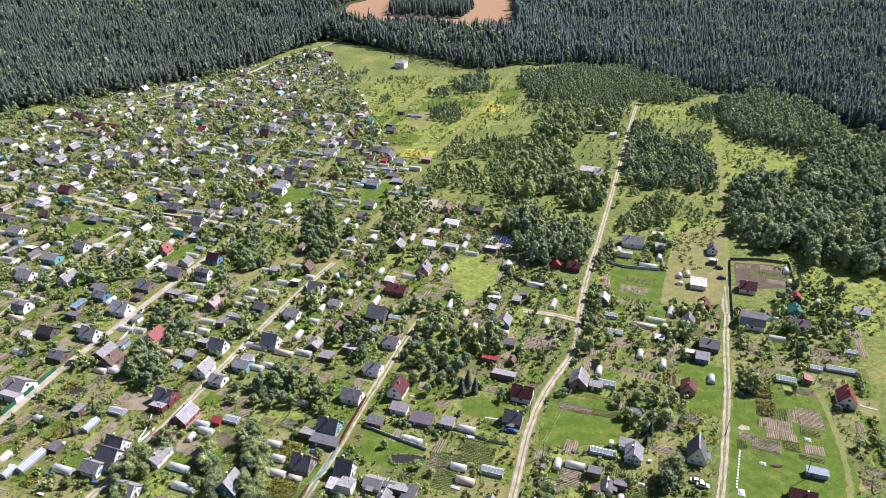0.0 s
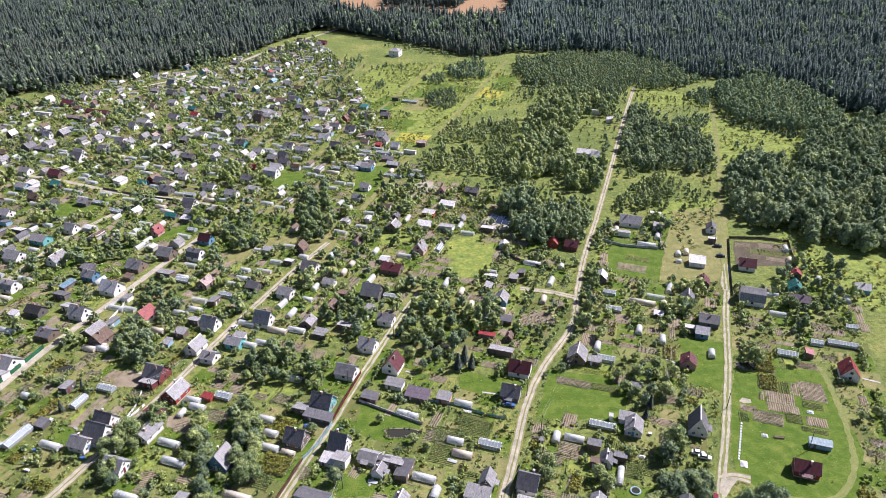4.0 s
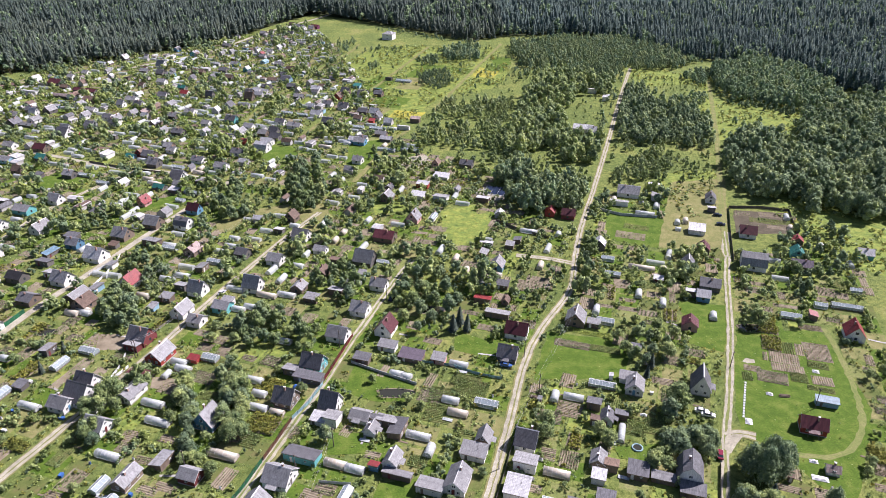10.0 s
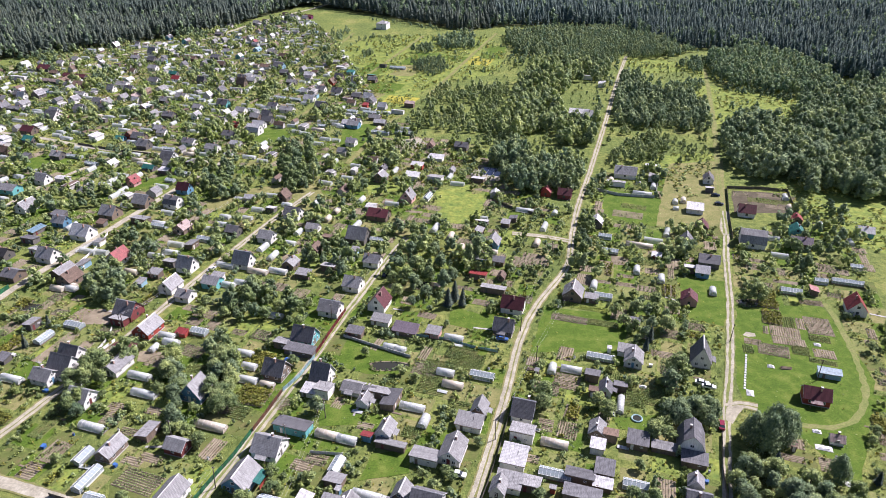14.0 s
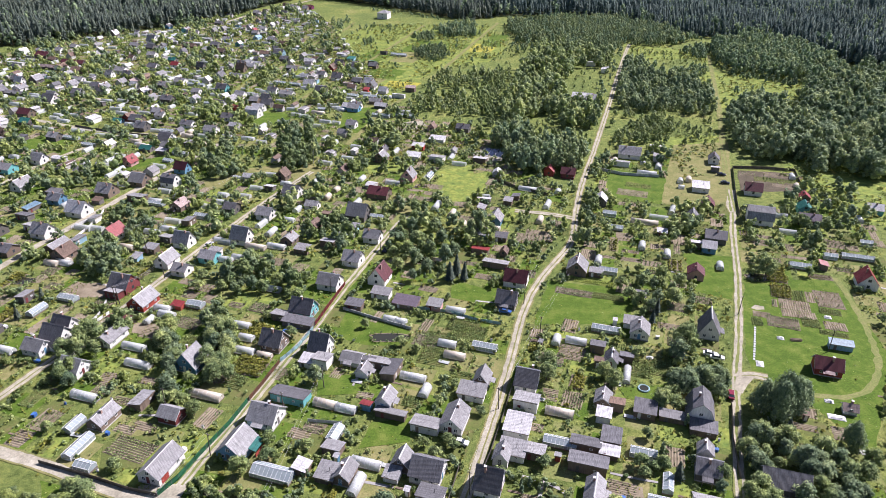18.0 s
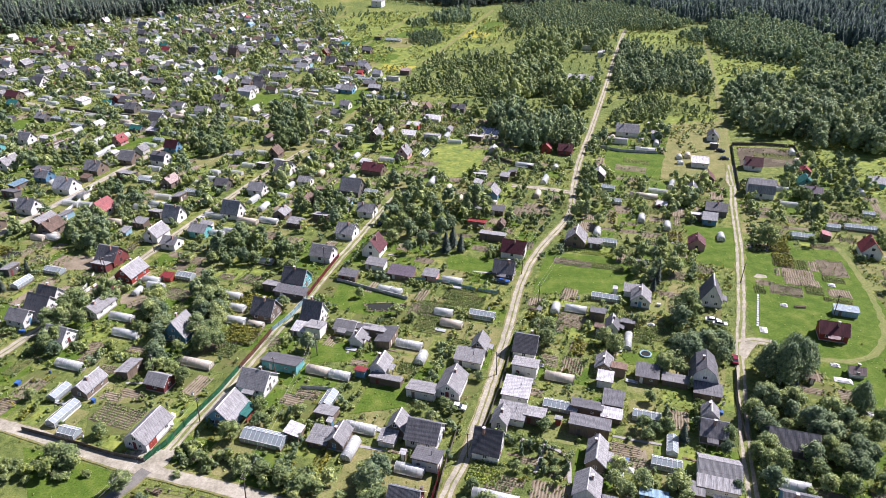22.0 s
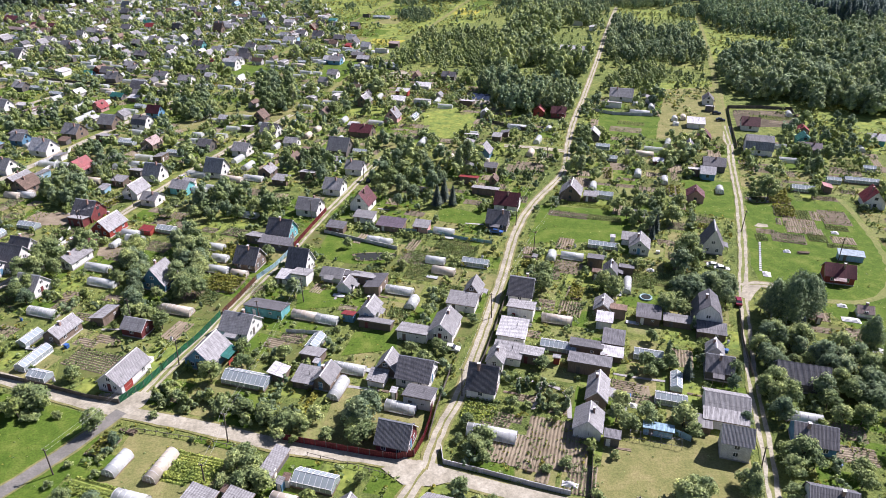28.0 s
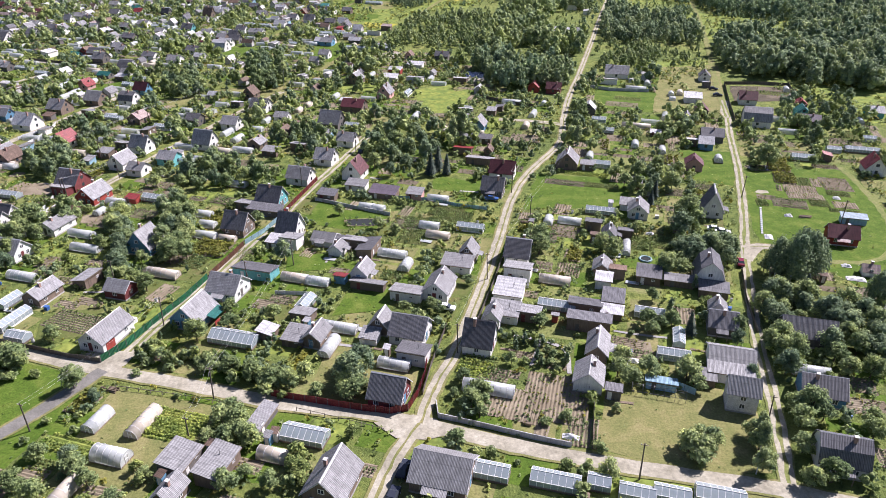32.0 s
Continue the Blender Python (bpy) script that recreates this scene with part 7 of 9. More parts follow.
plant("round", 92.1, 212.0, .8)
plant("round", 79.0, 212.7, .8)
plant("round", 87.3, 217.5, .8)
plant("round", 86.3, 201.5, .9)
plant("fruit", 71.1, 211.9, 1.2)
plant("fruit", 71.8, 204.4, 1.2)

# ---- garden planting ----
GARDENS = [(-98, 130), (-150, 148), (-222, 222), (-299, 414), (-362.2, 563.5), (-325, 660), (-240, 716), (-188, 800), (-140, 880), (-85, 720), (-50, 575), (-22, 470), (0, 414), (36.8, 396.7), (41.4, 345), (71.3, 301.3), (97.7, 350.8), (147.2, 345), (138, 282.9),
           (155.2, 276), (184, 301.3), (195.5, 270.2), (172.5, 218.5), (155.2, 172.5), (126.5, 115), (103.5, 69), (34.5, 51.7), (-46, 63.2), (-86.2, 86.2), (-69, 112.7)]


def open_plot(x, y):
    return any(inside(x, y, c) for c, (x0, y0, x1, y1) in lawn_boxes if x0 < x < x1 and y0 < y < y1)


lawn_boxes = [(c, (min(p[0] for p in c), min(p[1] for p in c), max(p[0] for p in c), max(p[1] for p in c))) for c in clear_lawns]
# the ground of the gardens: a patchwork of mown, rough, dry and cropped pieces along the lanes
patches = {"mown": [], "dry": [], "worn": [], "cropped": [], "rank": []}
patch_of = {"mown": (LAWN, "bright mown grass of the garden plots"), "dry": (DRY, "sunburnt grass of the garden plots"), "worn": (WORN, "thin trodden grass of the garden yards"), "cropped": (CROPLAND, "dark cropped earth of the garden plots"), "rank": (MEADOW, "rank yellow-green grass of the garden plots")}
for i in range(-60, 40):
    for j in range(6, 84):
        q = U * (i * 9.0) + V * (j * 11.0)
        what = rng.choices(("mown", "dry", "worn", "cropped", "rank", ""), (30, 15, 12, 14, 10, 19))[0]
        jog = [(rng.uniform(-.5, .5), rng.uniform(-.5, .5)) for _ in range(2)]
        if not what or not inside(q.x, q.y, GARDENS) or open_plot(q.x, q.y) or near_road(q.x, q.y, 1.0):
            continue
        a, b = 4.5 * rng.uniform(.7, 1.0), 5.5 * rng.uniform(.6, 1.0)
        corners = [q + U * (du * a + jog[0][0]) + V * (dv * b + jog[0][1]) for du, dv in ((-1, -1), (1, -1), (1, 1), (-1, 1))]
        vs = []
        for c, d in zip(corners, corners[1:] + corners[:1]):
            for k in range(5):
                e = c + (d - c) * k / 5
                vs.append((e.x + .5 * noise.noise((e.x * .4, e.y * .4, 3)), e.y + .5 * noise.noise((e.x * .4, e.y * .4, 8)), .004 + .002 * (i % 2) + .001 * (j % 2)))
        patches[what].append((vs, [tuple(range(20))]))
for what, pieces in patches.items():
    tagged(new("garden_ground", shape(*joined(pieces), patch_of[what][0])), patch_of[what][1], "ground", kind="stuff")

cells = {}


def note(x, y, r):
    cells.setdefault((int(x // 12), int(y // 12)), []).append((x, y, r))


def blocked(x, y, grow, share=1.0):
    i, j = int(x // 12), int(y // 12)
    return any(math.hypot(px_ - x, py - y) < r * share + grow for a in (i - 1, i, i + 1) for b in (j - 1, j, j + 1) for px_, py, r in cells.get((a, b), ()))


for q in taken:
    note(*q)


def grove(poly, spacing, low, high, kinds_):
    """Garden trees that stand close together, their crowns touching."""
    for x, y in scatter(poly, spacing, .4):
        kind = rng.choice(kinds_.split())
        if near_road(x, y, .4) or blocked(x, y, .2, .62):
            continue
        if y < 190:
            plant(kind, x, y, rng.uniform(low, high))
        else:
            tall.append((x, y, 0, {"round": 7.5, "dark": 6.5, "fruit": 4.2, "birch": 9.0, "bush": 1.6, "bright": 3.2, "thuja": 3.0}[kind] * rng.uniform(low, high), 1.0))
        note(x, y, spacing * .5)


tall = []
grove([(-40.3, 117.2), (-37.8, 121.8), (-30.9, 122.4), (-25.1, 114.4), (-23.1, 108.2), (-27.2, 106.4), (-35.1, 108.9), (-39.2, 112.6)], 3.4, 0.55, 0.9, "fruit fruit bush")
grove([(-13, 106.7), (-12.5, 115.5), (-7.5, 116.5), (-7.9, 109), (-9.9, 104.9)], 3.2, 0.8, 1.15, "fruit fruit dark")
grove([(-2.3, 133.6), (3, 138.1), (8.7, 136), (8.3, 129.6), (0.2, 128.3)], 3.4, 0.7, 1, "fruit bush")
grove([(-20.9, 144.5), (-16, 146.9), (-14.8, 139.1), (-17.7, 134.5)], 3.2, 0.8, 1.1, "fruit bush")
grove([(-41.8, 136), (-36.5, 140.4), (-30.3, 133.7), (-31.8, 127.6), (-37.6, 126.3)], 3.2, 0.7, 1.1, "fruit bush bright")
grove([(-72.4, 152.9), (-72.6, 161.4), (-69, 159.1), (-66.2, 148.5), (-67.6, 144.7)], 3.2, 0.8, 1.1, "fruit dark")
grove([(-70.1, 190.1), (-66.4, 201.2), (-57.9, 178.3), (-55.5, 163.4), (-60, 160.7), (-64.9, 171.9)], 4, 0.75, 1.1, "round round dark")
grove([(-82.5, 186.2), (-79.5, 191.8), (-75.2, 185.8), (-72.1, 164.4), (-78.6, 172.7)], 4, 0.7, 1, "round dark")
grove([(-112.5, 188), (-102.8, 191.2), (-97, 192.8), (-91.4, 186.8), (-94, 177.6), (-104.9, 178.3)], 3.8, 0.9, 1.3, "fruit round")
grove([(-110.4, 177.2), (-104.3, 176.9), (-95.8, 161.3), (-97.6, 156.3), (-100.4, 156.5)], 4.2, 0.7, 1, "dark round")
grove([(-126.1, 233.2), (-129.6, 250.3), (-120.2, 246.8), (-110.9, 228.1), (-114.6, 219.4)], 4.2, 0.8, 1.1, "round")
grove([(-131.5, 269.5), (-126.5, 279.1), (-113.8, 271.3), (-104.4, 253.1), (-115.3, 249.5)], 4.4, 0.7, 1, "round dark fruit")
grove([(-72.7, 219.9), (-65.4, 235.1), (-50.6, 228.9), (-41.3, 218.1), (-41.7, 208.2), (-56, 209), (-69, 211.1)], 4.2, 0.8, 1.3, "fruit fruit round")
grove([(-46, 264.7), (-33.4, 271), (-26.5, 240.9), (-38.7, 241.6), (-48.8, 255)], 4.4, 0.8, 1.2, "fruit round")
grove([(-11.3, 282.4), (-1.9, 289.7), (14.1, 273.4), (12.6, 226.3), (1.7, 217.6), (-7.6, 232.9), (-10.5, 250.9)], 7.0, .75, 1.15, "dark round fruit")
grove([(76.6, 216.3), (91.5, 220.7), (87.9, 202.1), (75.8, 191.3), (70.2, 195)], 4.4, 0.7, 1.05, "dark round fruit")
grove([(71.6, 160), (87.8, 161.7), (83.9, 150.7), (78.7, 151), (71.1, 154.5)], 3.8, 0.8, 1.05, "dark")
grove([(64.3, 151.3), (71.5, 153.2), (70, 146.4), (66.6, 146)], 3.4, 0.9, 1.2, "fruit")
grove([(48.1, 122.8), (55.1, 128.6), (58.1, 126.2), (55.5, 122.4)], 3.4, 0.8, 1.1, "fruit bush")
grove([(83.1, 136.6), (91.2, 136.1), (93.4, 128.6), (101.1, 128.2), (104.7, 121.2), (95.2, 106.3), (91.5, 116.1), (80.2, 113.6), (77.1, 121.1)], 4.4, 0.7, 1, "round dark fruit dark")
grove([(75.9, 116), (83.7, 120.3), (81.2, 110.8), (73.7, 104.4), (72.8, 109.5)], 4.2, 0.7, 0.95, "round dark")
grove([(72.5, 98.3), (77.9, 98.5), (76.8, 92.7), (69.6, 89.1)], 3.6, 0.9, 1.2, "fruit dark")
grove([(76.6, 89.5), (87.5, 94.3), (83.2, 86.6), (77.1, 86.9)], 3.6, 0.9, 1.2, "fruit bush")
grove([(61.4, 90.4), (66, 91.1), (61.1, 82), (58, 80.9)], 3.6, 0.55, 0.8, "birch round")
grove([(48.9, 90.7), (53.3, 89.5), (54.4, 85.4), (48.5, 82.4), (46.7, 84.8)], 3.6, 0.8, 1.05, "fruit")
grove([(41.5, 107.4), (45.1, 108.9), (46.3, 105.4), (42.4, 102.9)], 3, 0.8, 1.1, "fruit")
grove([(10.7, 102.5), (14, 105.3), (15.4, 100.6), (13.2, 98)], 3, 0.8, 1.1, "fruit")
grove([(56.2, 110.1), (58.7, 108.1), (56.6, 103.4), (53.5, 105.3)], 3, 0.8, 1.1, "fruit")
grove([(-34.1, 101.6), (-30.8, 103), (-26.1, 98.6), (-27.1, 93.5), (-31.7, 93.5)], 3.2, 0.8, 1.1, "fruit bush")
grove([(-20.1, 85.3), (-16, 90.5), (-15, 86), (-17.1, 83.1)], 2.8, 0.8, 1.1, "bright")
grove([(-59.1, 87.4), (-55.5, 92.3), (-52.6, 88.3), (-55.3, 84.8)], 3, 0.8, 1.1, "fruit bush")
grove([(70.6, 285.7), (84, 302), (71.1, 259.5), (65.9, 254.4)], 4.5, 0.7, 1, "round fruit")
grove([(156.7, 260.3), (172.5, 272.9), (158.1, 242.6), (147.4, 238.2)], 4, 0.8, 1.1, "fruit dark")
grove([(32.1, 279.9), (41.3, 254.4), (56.3, 263.8), (60.2, 252), (46.2, 232.1), (38.8, 237.2)], 5.6, 0.7, 1.2, "fruit bush")
grove([(60.2, 229.1), (76.8, 224.8), (75.9, 216.4), (66.7, 216.9)], 3.6, 0.7, 1.1, "fruit bush")
grove([(182.7, 301.1), (206, 304.5), (178, 253.5), (163.1, 247.5)], 5.2, 0.7, 1.1, "fruit round bush")
grove([(-120, 360.3), (-106.8, 379.6), (-87.4, 320.8), (-95.8, 313.5), (-109.4, 327.5)], 7, 0.81, 1.17, "round")
grove([(-76.7, 386.4), (-63.3, 400.4), (-48.8, 320.2), (-61.2, 312.8), (-71.8, 350.4)], 7, 0.81, 1.26, "round birch")
grove([(-105.8, 350.9), (-74.5, 366.2), (-71.2, 336.6), (-92.8, 320.9)], 7, 0.54, 0.9, "round fruit")
grove([(-196.4, 325.1), (-162.8, 334.9), (-154.2, 307.4), (-179.3, 300.9)], 7, 0.63, 0.99, "round dark")
grove([(-130.9, 245.7), (-117.4, 243.9), (-108.2, 227.6), (-118.8, 221.5)], 7, 0.81, 1.08, "round dark")
grove([(-41.1, 347.2), (-12.1, 355.8), (-11.3, 325.7), (-27.5, 319.8)], 7.2, 0.63, 0.99, "round dark fruit")
grove([(-40.7, 414), (0.2, 432.1), (0.1, 401.7), (-32.2, 388.9)], 7.5, 0.54, 0.9, "fruit round")
grove([(-150.1, 353.5), (-124.9, 367), (-118.1, 348.5), (-141.7, 337.8)], 7.5, 0.54, 0.9, "fruit round")
grove([(-124.7, 251.5), (-113.8, 264.6), (-105, 273), (-99.5, 258.8), (-111, 243.8)], 7, 0.63, 0.9, "fruit round")
grove([(-78.2, 291), (-67.5, 300.8), (-55.6, 290.5), (-65.8, 278.1)], 7, 0.54, 0.81, "fruit")
grove([(-85.1, 123.7), (-79.6, 124.4), (-76.3, 119.4), (-76.5, 114.9), (-81, 115.2)], 2.6, .9, 1.5, "bush bush fruit")
grove([(-97.9, 123), (-80.9, 119.5), (-69.4, 115.9), (-86.3, 114.7), (-93.8, 114.9)], 2.8, .9, 1.6, "bush bush bright")


grove([(83.2, 139.4), (91, 137), (96.3, 132.6), (95.3, 122.3), (104.8, 122), (103.4, 110.5), (88, 110.9), (88.5, 122.5), (79.8, 124.6)], 4.0, .7, 1.05, "dark round fruit dark")
grove([(96.9, 128.1), (108.1, 132.9), (114.8, 127.6), (108.1, 116.5), (102.1, 122.1)], 4.2, .7, 1.0, "fruit round bush")
grove([(22.5, 121.3), (29, 119.9), (33, 115.7), (32.3, 110.2), (24, 112.1)], 2.3, .8, 1.2, "bush bush thuja")
near_leafy = [dome(1.0, .38, 7, 26, .05) for _ in range(6)] + [dome(1.0, .30, 7, 26, .05) for _ in range(4)]
far_tunnels, huts, hut_roofs = [], [], {"g": [], "d": [], "w": [], "n": []}
# more sheds and greenhouses of the far gardens, between the houses that stand out
for i in range(-66, 44):
    for j in range(8, 100):
        q = U * (i * 7.5 + rng.uniform(-2, 2)) + V * (j * 8.5 + rng.uniform(-2, 2))
        if q.y < 235 or rng.random() > ((.38 if q.y > 320 else .30) if q.x < -20 else .16) or not inside(q.x, q.y, GARDENS) or open_plot(q.x, q.y) or blocked(q.x, q.y, 2.6, .8) or near_road(q.x, q.y, 2.5):
            continue
        if rng.random() < .6:
            turn, l = TURN_OF[rng.choice("uuv")] + rng.uniform(-3, 3), rng.uniform(4.5, 8)
            arc = [(-1.4 * math.cos(math.pi * k / 8), 1.95 * math.sin(math.pi * k / 8) ** .8) for k in range(9)]
            v, f = prism(arc, -l / 2, l / 2)
            far_tunnels.append(([tuple(pose(q.x, q.y, 0, 0, 0, turn) @ Vector(p)) for p in v], f))
            note(q.x, q.y, l / 2 + .3)
            continue
        elif q.y > 300 and rng.random() < .8:
            m = pose(q.x, q.y, 0, 0, 0, TURN_OF[rng.choice("uv")] + rng.uniform(-4, 4))
            a, b, e = rng.uniform(1.4, 2.7), rng.uniform(1.8, 3.4), rng.uniform(2.0, 2.6)
            h = e + a * rng.choice((.25, .8, 1.1))
            for dest, (v, f) in ((huts, prism([(-a, 0), (a, 0), (a, e), (0, h - .08), (-a, e)], -b, b)), (hut_roofs[rng.choice("ggdwwn")], slab([(-a - .3, e - .12), (0, h), (a + .3, e - .12)], -b - .3, b + .3, .1))):
                dest.append(([tuple(m @ Vector(p)) for p in v], f))
            taken.append((q.x, q.y, b + .4))
        elif rng.random() < .7:
            shed(q.x, q.y, rng.choice("uuv"), rng.uniform(2.6, 4.2), rng.uniform(3, 6), rng.uniform(2.4, 3), rng.choice("gggdwwn"), rng.choice("wknnu"))
        else:
            house(q.x, q.y, rng.choice("uuv"), rng.uniform(4.5, 6), rng.uniform(5, 6.5), rng.uniform(4.4, 5.8), rng.choice("gggddwnm"), rng.choice("wwwnkb"))
        note(*taken[-1])

tagged(new("far_greenhouses", shape(*joined(far_tunnels), FILM)), "pale plastic tunnel greenhouses of the far gardens", "greenhouse", kind="stuff")

tagged(new("far_hut_walls", shape(*joined(huts), WALL["h"])), "greyed limewashed walls of small huts in the far gardens", "hut", kind="stuff")
for roof, pieces in hut_roofs.items():
    if pieces:
        tagged(new("far_hut_roofs", shape(*joined(pieces), ROOF[roof])), ROOF_WORD[roof] + " roofs of small huts in the far gardens", "hut", kind="stuff")

# beds laid along the lanes, between what stands there
for i in range(-66, 44):
    for j in range(8, 100):
        q = U * (i * 8.5 + rng.uniform(-1.5, 1.5)) + V * (j * 7.5 + rng.uniform(-1.5, 1.5))
        if not inside(q.x, q.y, GARDENS) or rng.random() > .85 or open_plot(q.x, q.y):
            continue
        w, l = rng.uniform(2.4, 6.0), rng.uniform(4, 9.5)
        if blocked(q.x, q.y, l * .42, .8) or near_road(q.x, q.y, l * .42):
            continue
        bed(q.x, q.y, w, l, rng.choices(("crop", "yellow", "soil", "flower"), (44, 12, 36, 8))[0], along=rng.choice("uv"), single=q.y < 185)
        note(q.x, q.y, max(w, l) * .42)

for x, y, r in planted:
    note(x, y, r * .8)
small = []
for x, y in scatter(GARDENS, 4.6, .5):
    if rng.random() > (1.0 if noise.noise((x * .055, y * .055, 6)) > -.06 else .62) or open_plot(x, y) or near_road(x, y, .9) or blocked(x, y, .75, .85):
        continue
    if y < 235:
        if rng.random() < .46:
            continue
        kind = rng.choices(("fruit", "round", "dark", "bright", "bush", "spruce", "thuja"), (26, 3, 3, 10, 50, 1, 5))[0]
        if kind == "bush" and y > 112 or y > 165 and rng.random() < .6:
            small.append((x, y, 0, rng.choice((1.2, 1.5, 1.8, 2.4, 3.2)), 1.0))
        else:
            plant(kind, x, y, rng.uniform(.55, 1.0))
    else:
        planted.append((x, y, 1.3))
far_spots = [(x, y, 0, rng.choice((1.2, 1.8, 2.6, 3.4, 4.2, 5.4)) * rng.uniform(.8, 1.15) * (1.55 if noise.noise((x * .03, y * .03, 31)) > .12 else .95), 1.0) for x, y, r in planted if y >= 235] + small
rng.shuffle(far_spots)
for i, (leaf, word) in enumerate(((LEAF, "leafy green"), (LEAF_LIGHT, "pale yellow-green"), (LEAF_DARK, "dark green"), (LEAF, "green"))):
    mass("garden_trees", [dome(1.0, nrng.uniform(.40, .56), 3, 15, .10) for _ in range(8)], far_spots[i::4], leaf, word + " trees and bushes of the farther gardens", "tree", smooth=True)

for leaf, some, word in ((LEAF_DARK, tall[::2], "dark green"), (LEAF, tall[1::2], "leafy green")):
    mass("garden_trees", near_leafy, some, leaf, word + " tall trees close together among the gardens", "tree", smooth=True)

if far_beds:
    tagged(new("garden_beds", shape(*joined(far_beds), SOIL)), "dug brown beds of the farther gardens", "garden bed", kind="stuff")

# bushes grown up along the boundaries of the plots
hedge = []
for i in range(-24, 16):
    for j in range(0, 420):
        for q in (U * (i * 22.5 + rng.uniform(-.7, .7)) + V * (j * 2.1), U * (i * 22.5 + j % 11 * 2.1) + V * (math.floor(j / 11) * 31 + rng.uniform(-.7, .7))):
            if inside(q.x, q.y, GARDENS) and q.y < 520 and noise.noise((q.x * .06, q.y * .06, 12)) > -.08 and not open_plot(q.x, q.y) and not near_road(q.x, q.y, .3) and not blocked(q.x, q.y, .3, .8):
                hedge.append((q.x, q.y, 0, rng.uniform(1.0, 2.9), rng.uniform(.8, 1.2)))
rng.shuffle(hedge)
bushy = [dome(1.0, .66, 3, 12, .15) for _ in range(8)]
for i, (leaf, word) in enumerate(((LEAF, "green"), (LEAF_DARK, "dark green"), (LEAF_LIGHT, "pale green"))):
    mass("hedge_bushes", bushy, hedge[i::3], leaf, word + " bushes along the plot boundaries", "shrubs", smooth=True)

# low shrubs, weeds and tall grass between everything
weeds = []
for x, y in scatter(GARDENS, 2.8, .5):
    if not open_plot(x, y) and not near_road(x, y, .2) and not blocked(x, y, 0, .75):
        if noise.noise((x * .08, y * .08, 2)) > -.2:
            weeds.append((x, y, 0, rng.uniform(.4, 1.2), rng.uniform(.7, 1.3)))
for poly in clear_lawns:                     # taller tufts left on the lawns
    weeds += [(x, y, 0, rng.uniform(.15, .42), rng.uniform(.4, .9)) for x, y in scatter(poly, 2.4, .5, .55) if not near_road(x, y, .2) and not blocked(x, y, 0, .75) and noise.noise((x * .1, y * .1, 21)) > -.1]
low_growth = [(x, y) for x, y in scatter(GARDENS, 1.75, .5, .6) if y < 215]
weeds += [(x, y, 0, rng.uniform(.22, .62), rng.uniform(.6, 1.3)) for x, y in low_growth if noise.noise((x * .12, y * .12, 51)) > -.12 and not open_plot(x, y) and not near_road(x, y, .2) and not blocked(x, y, 0, .72)]
rng.shuffle(weeds)
tuft = [leafy(1.0, .75, .0, 2, 11, .34, fine=None) for _ in range(8)]
for i, (leaf, word) in enumerate(((LEAF_LIGHT, "pale green"), (LEAF, "green"), (CROP, "leafy"), (CROP_YELLOW, "yellowing"))):
    mass("undergrowth", tuft, weeds[i::4], leaf, word + " weeds and low shrubs between the beds", "shrubs")
plants = [leafy(.8, .5, .0, 1, 8, .36, fine=None) for _ in range(8)]
for what, leaf, word in (("crop", CROP, "green vegetable plants in rows"), ("yellow", CROP_YELLOW, "yellow flowering plants in rows"), ("flower", FLOWER, "mixed garden flowers in bloom"), ("weed", WEED, "rank yellow-green weeds")):
    if bed_rows[what]:
        mass("crop_rows", plants, bed_rows[what], leaf, word, "plants")
if reed_spots:
    mass("reeds", tuft, reed_spots, CROP, "reeds and rank grass round the ponds", "plants")

# ---- small things in the yards ----
def barrel(x, y, colour):
    ob = thing("water_barrel", pose(x, y, 0), {"b": "blue plastic water barrel beside a house", "w": "white plastic water barrel beside a house", "k": "rusty iron water barrel beside a house"}[colour], "barrel", "water barrels")
    part("drum", shape(*joined([bar((0, 0, 0), (0, 0, .45), .30, 12, .34), bar((0, 0, .45), (0, 0, .9), .34, 12, .30)]), {"b": TARP, "w": FRAME, "k": BRICK}[colour]), ob)
    part("rim", shape(*bar((0, 0, .86), (0, 0, .93), .33, 12), IRON), ob)


def planks(x, y, turn):
    ob = thing("plank_stack", pose(x, y, 0, 0, 0, turn), "untidy stack of grey weathered planks", "planks", "stacks of planks")
    board = box(-1.5, -.09, 0, 1.5, .09, .05, TIMBER)
    for i in range(6):
        p = part("plank", board, ob)
        p.matrix_basis = pose(rng.uniform(-.15, .15), (i % 3) * .21 - .2, .06 * (i // 3) + .02, 0, 0, rng.uniform(-4, 4))


def crate(x, y, turn, material, word):
    ob = thing("crate", pose(x, y, 0, 0, 0, turn), f"{word} box standing in the yard", "box", "boxes in the yards")
    w, l, h = rng.uniform(.7, 1.3), rng.uniform(.8, 1.8), rng.uniform(.5, 1.0)
    part("box", box(-l / 2, -w / 2, 0, l / 2, w / 2, h, material), ob)
    part("lid", box(-l / 2 - .05, -w / 2 - .05, h, l / 2 + .05, w / 2 + .05, h + .06, material), ob)


def cold_frame(x, y, turn):
    ob = thing("cold_frame", pose(x, y, 0, 0, 0, turn), "low cold frame with white plastic cover", "cold frame", "cold frames")
    part("frame", shape(*boxes([(-1.6, -.6, 0, 1.6, -.55, .3), (-1.6, .55, 0, 1.6, .6, .4), (-1.6, -.6, 0, -1.55, .6, .35), (1.55, -.6, 0, 1.6, .6, .35)]), TIMBER), ob)
    part("cover", shape(*slab([(-.62, .31), (0, .48), (.62, .41)], -1.62, 1.62, .02), FILM), ob)


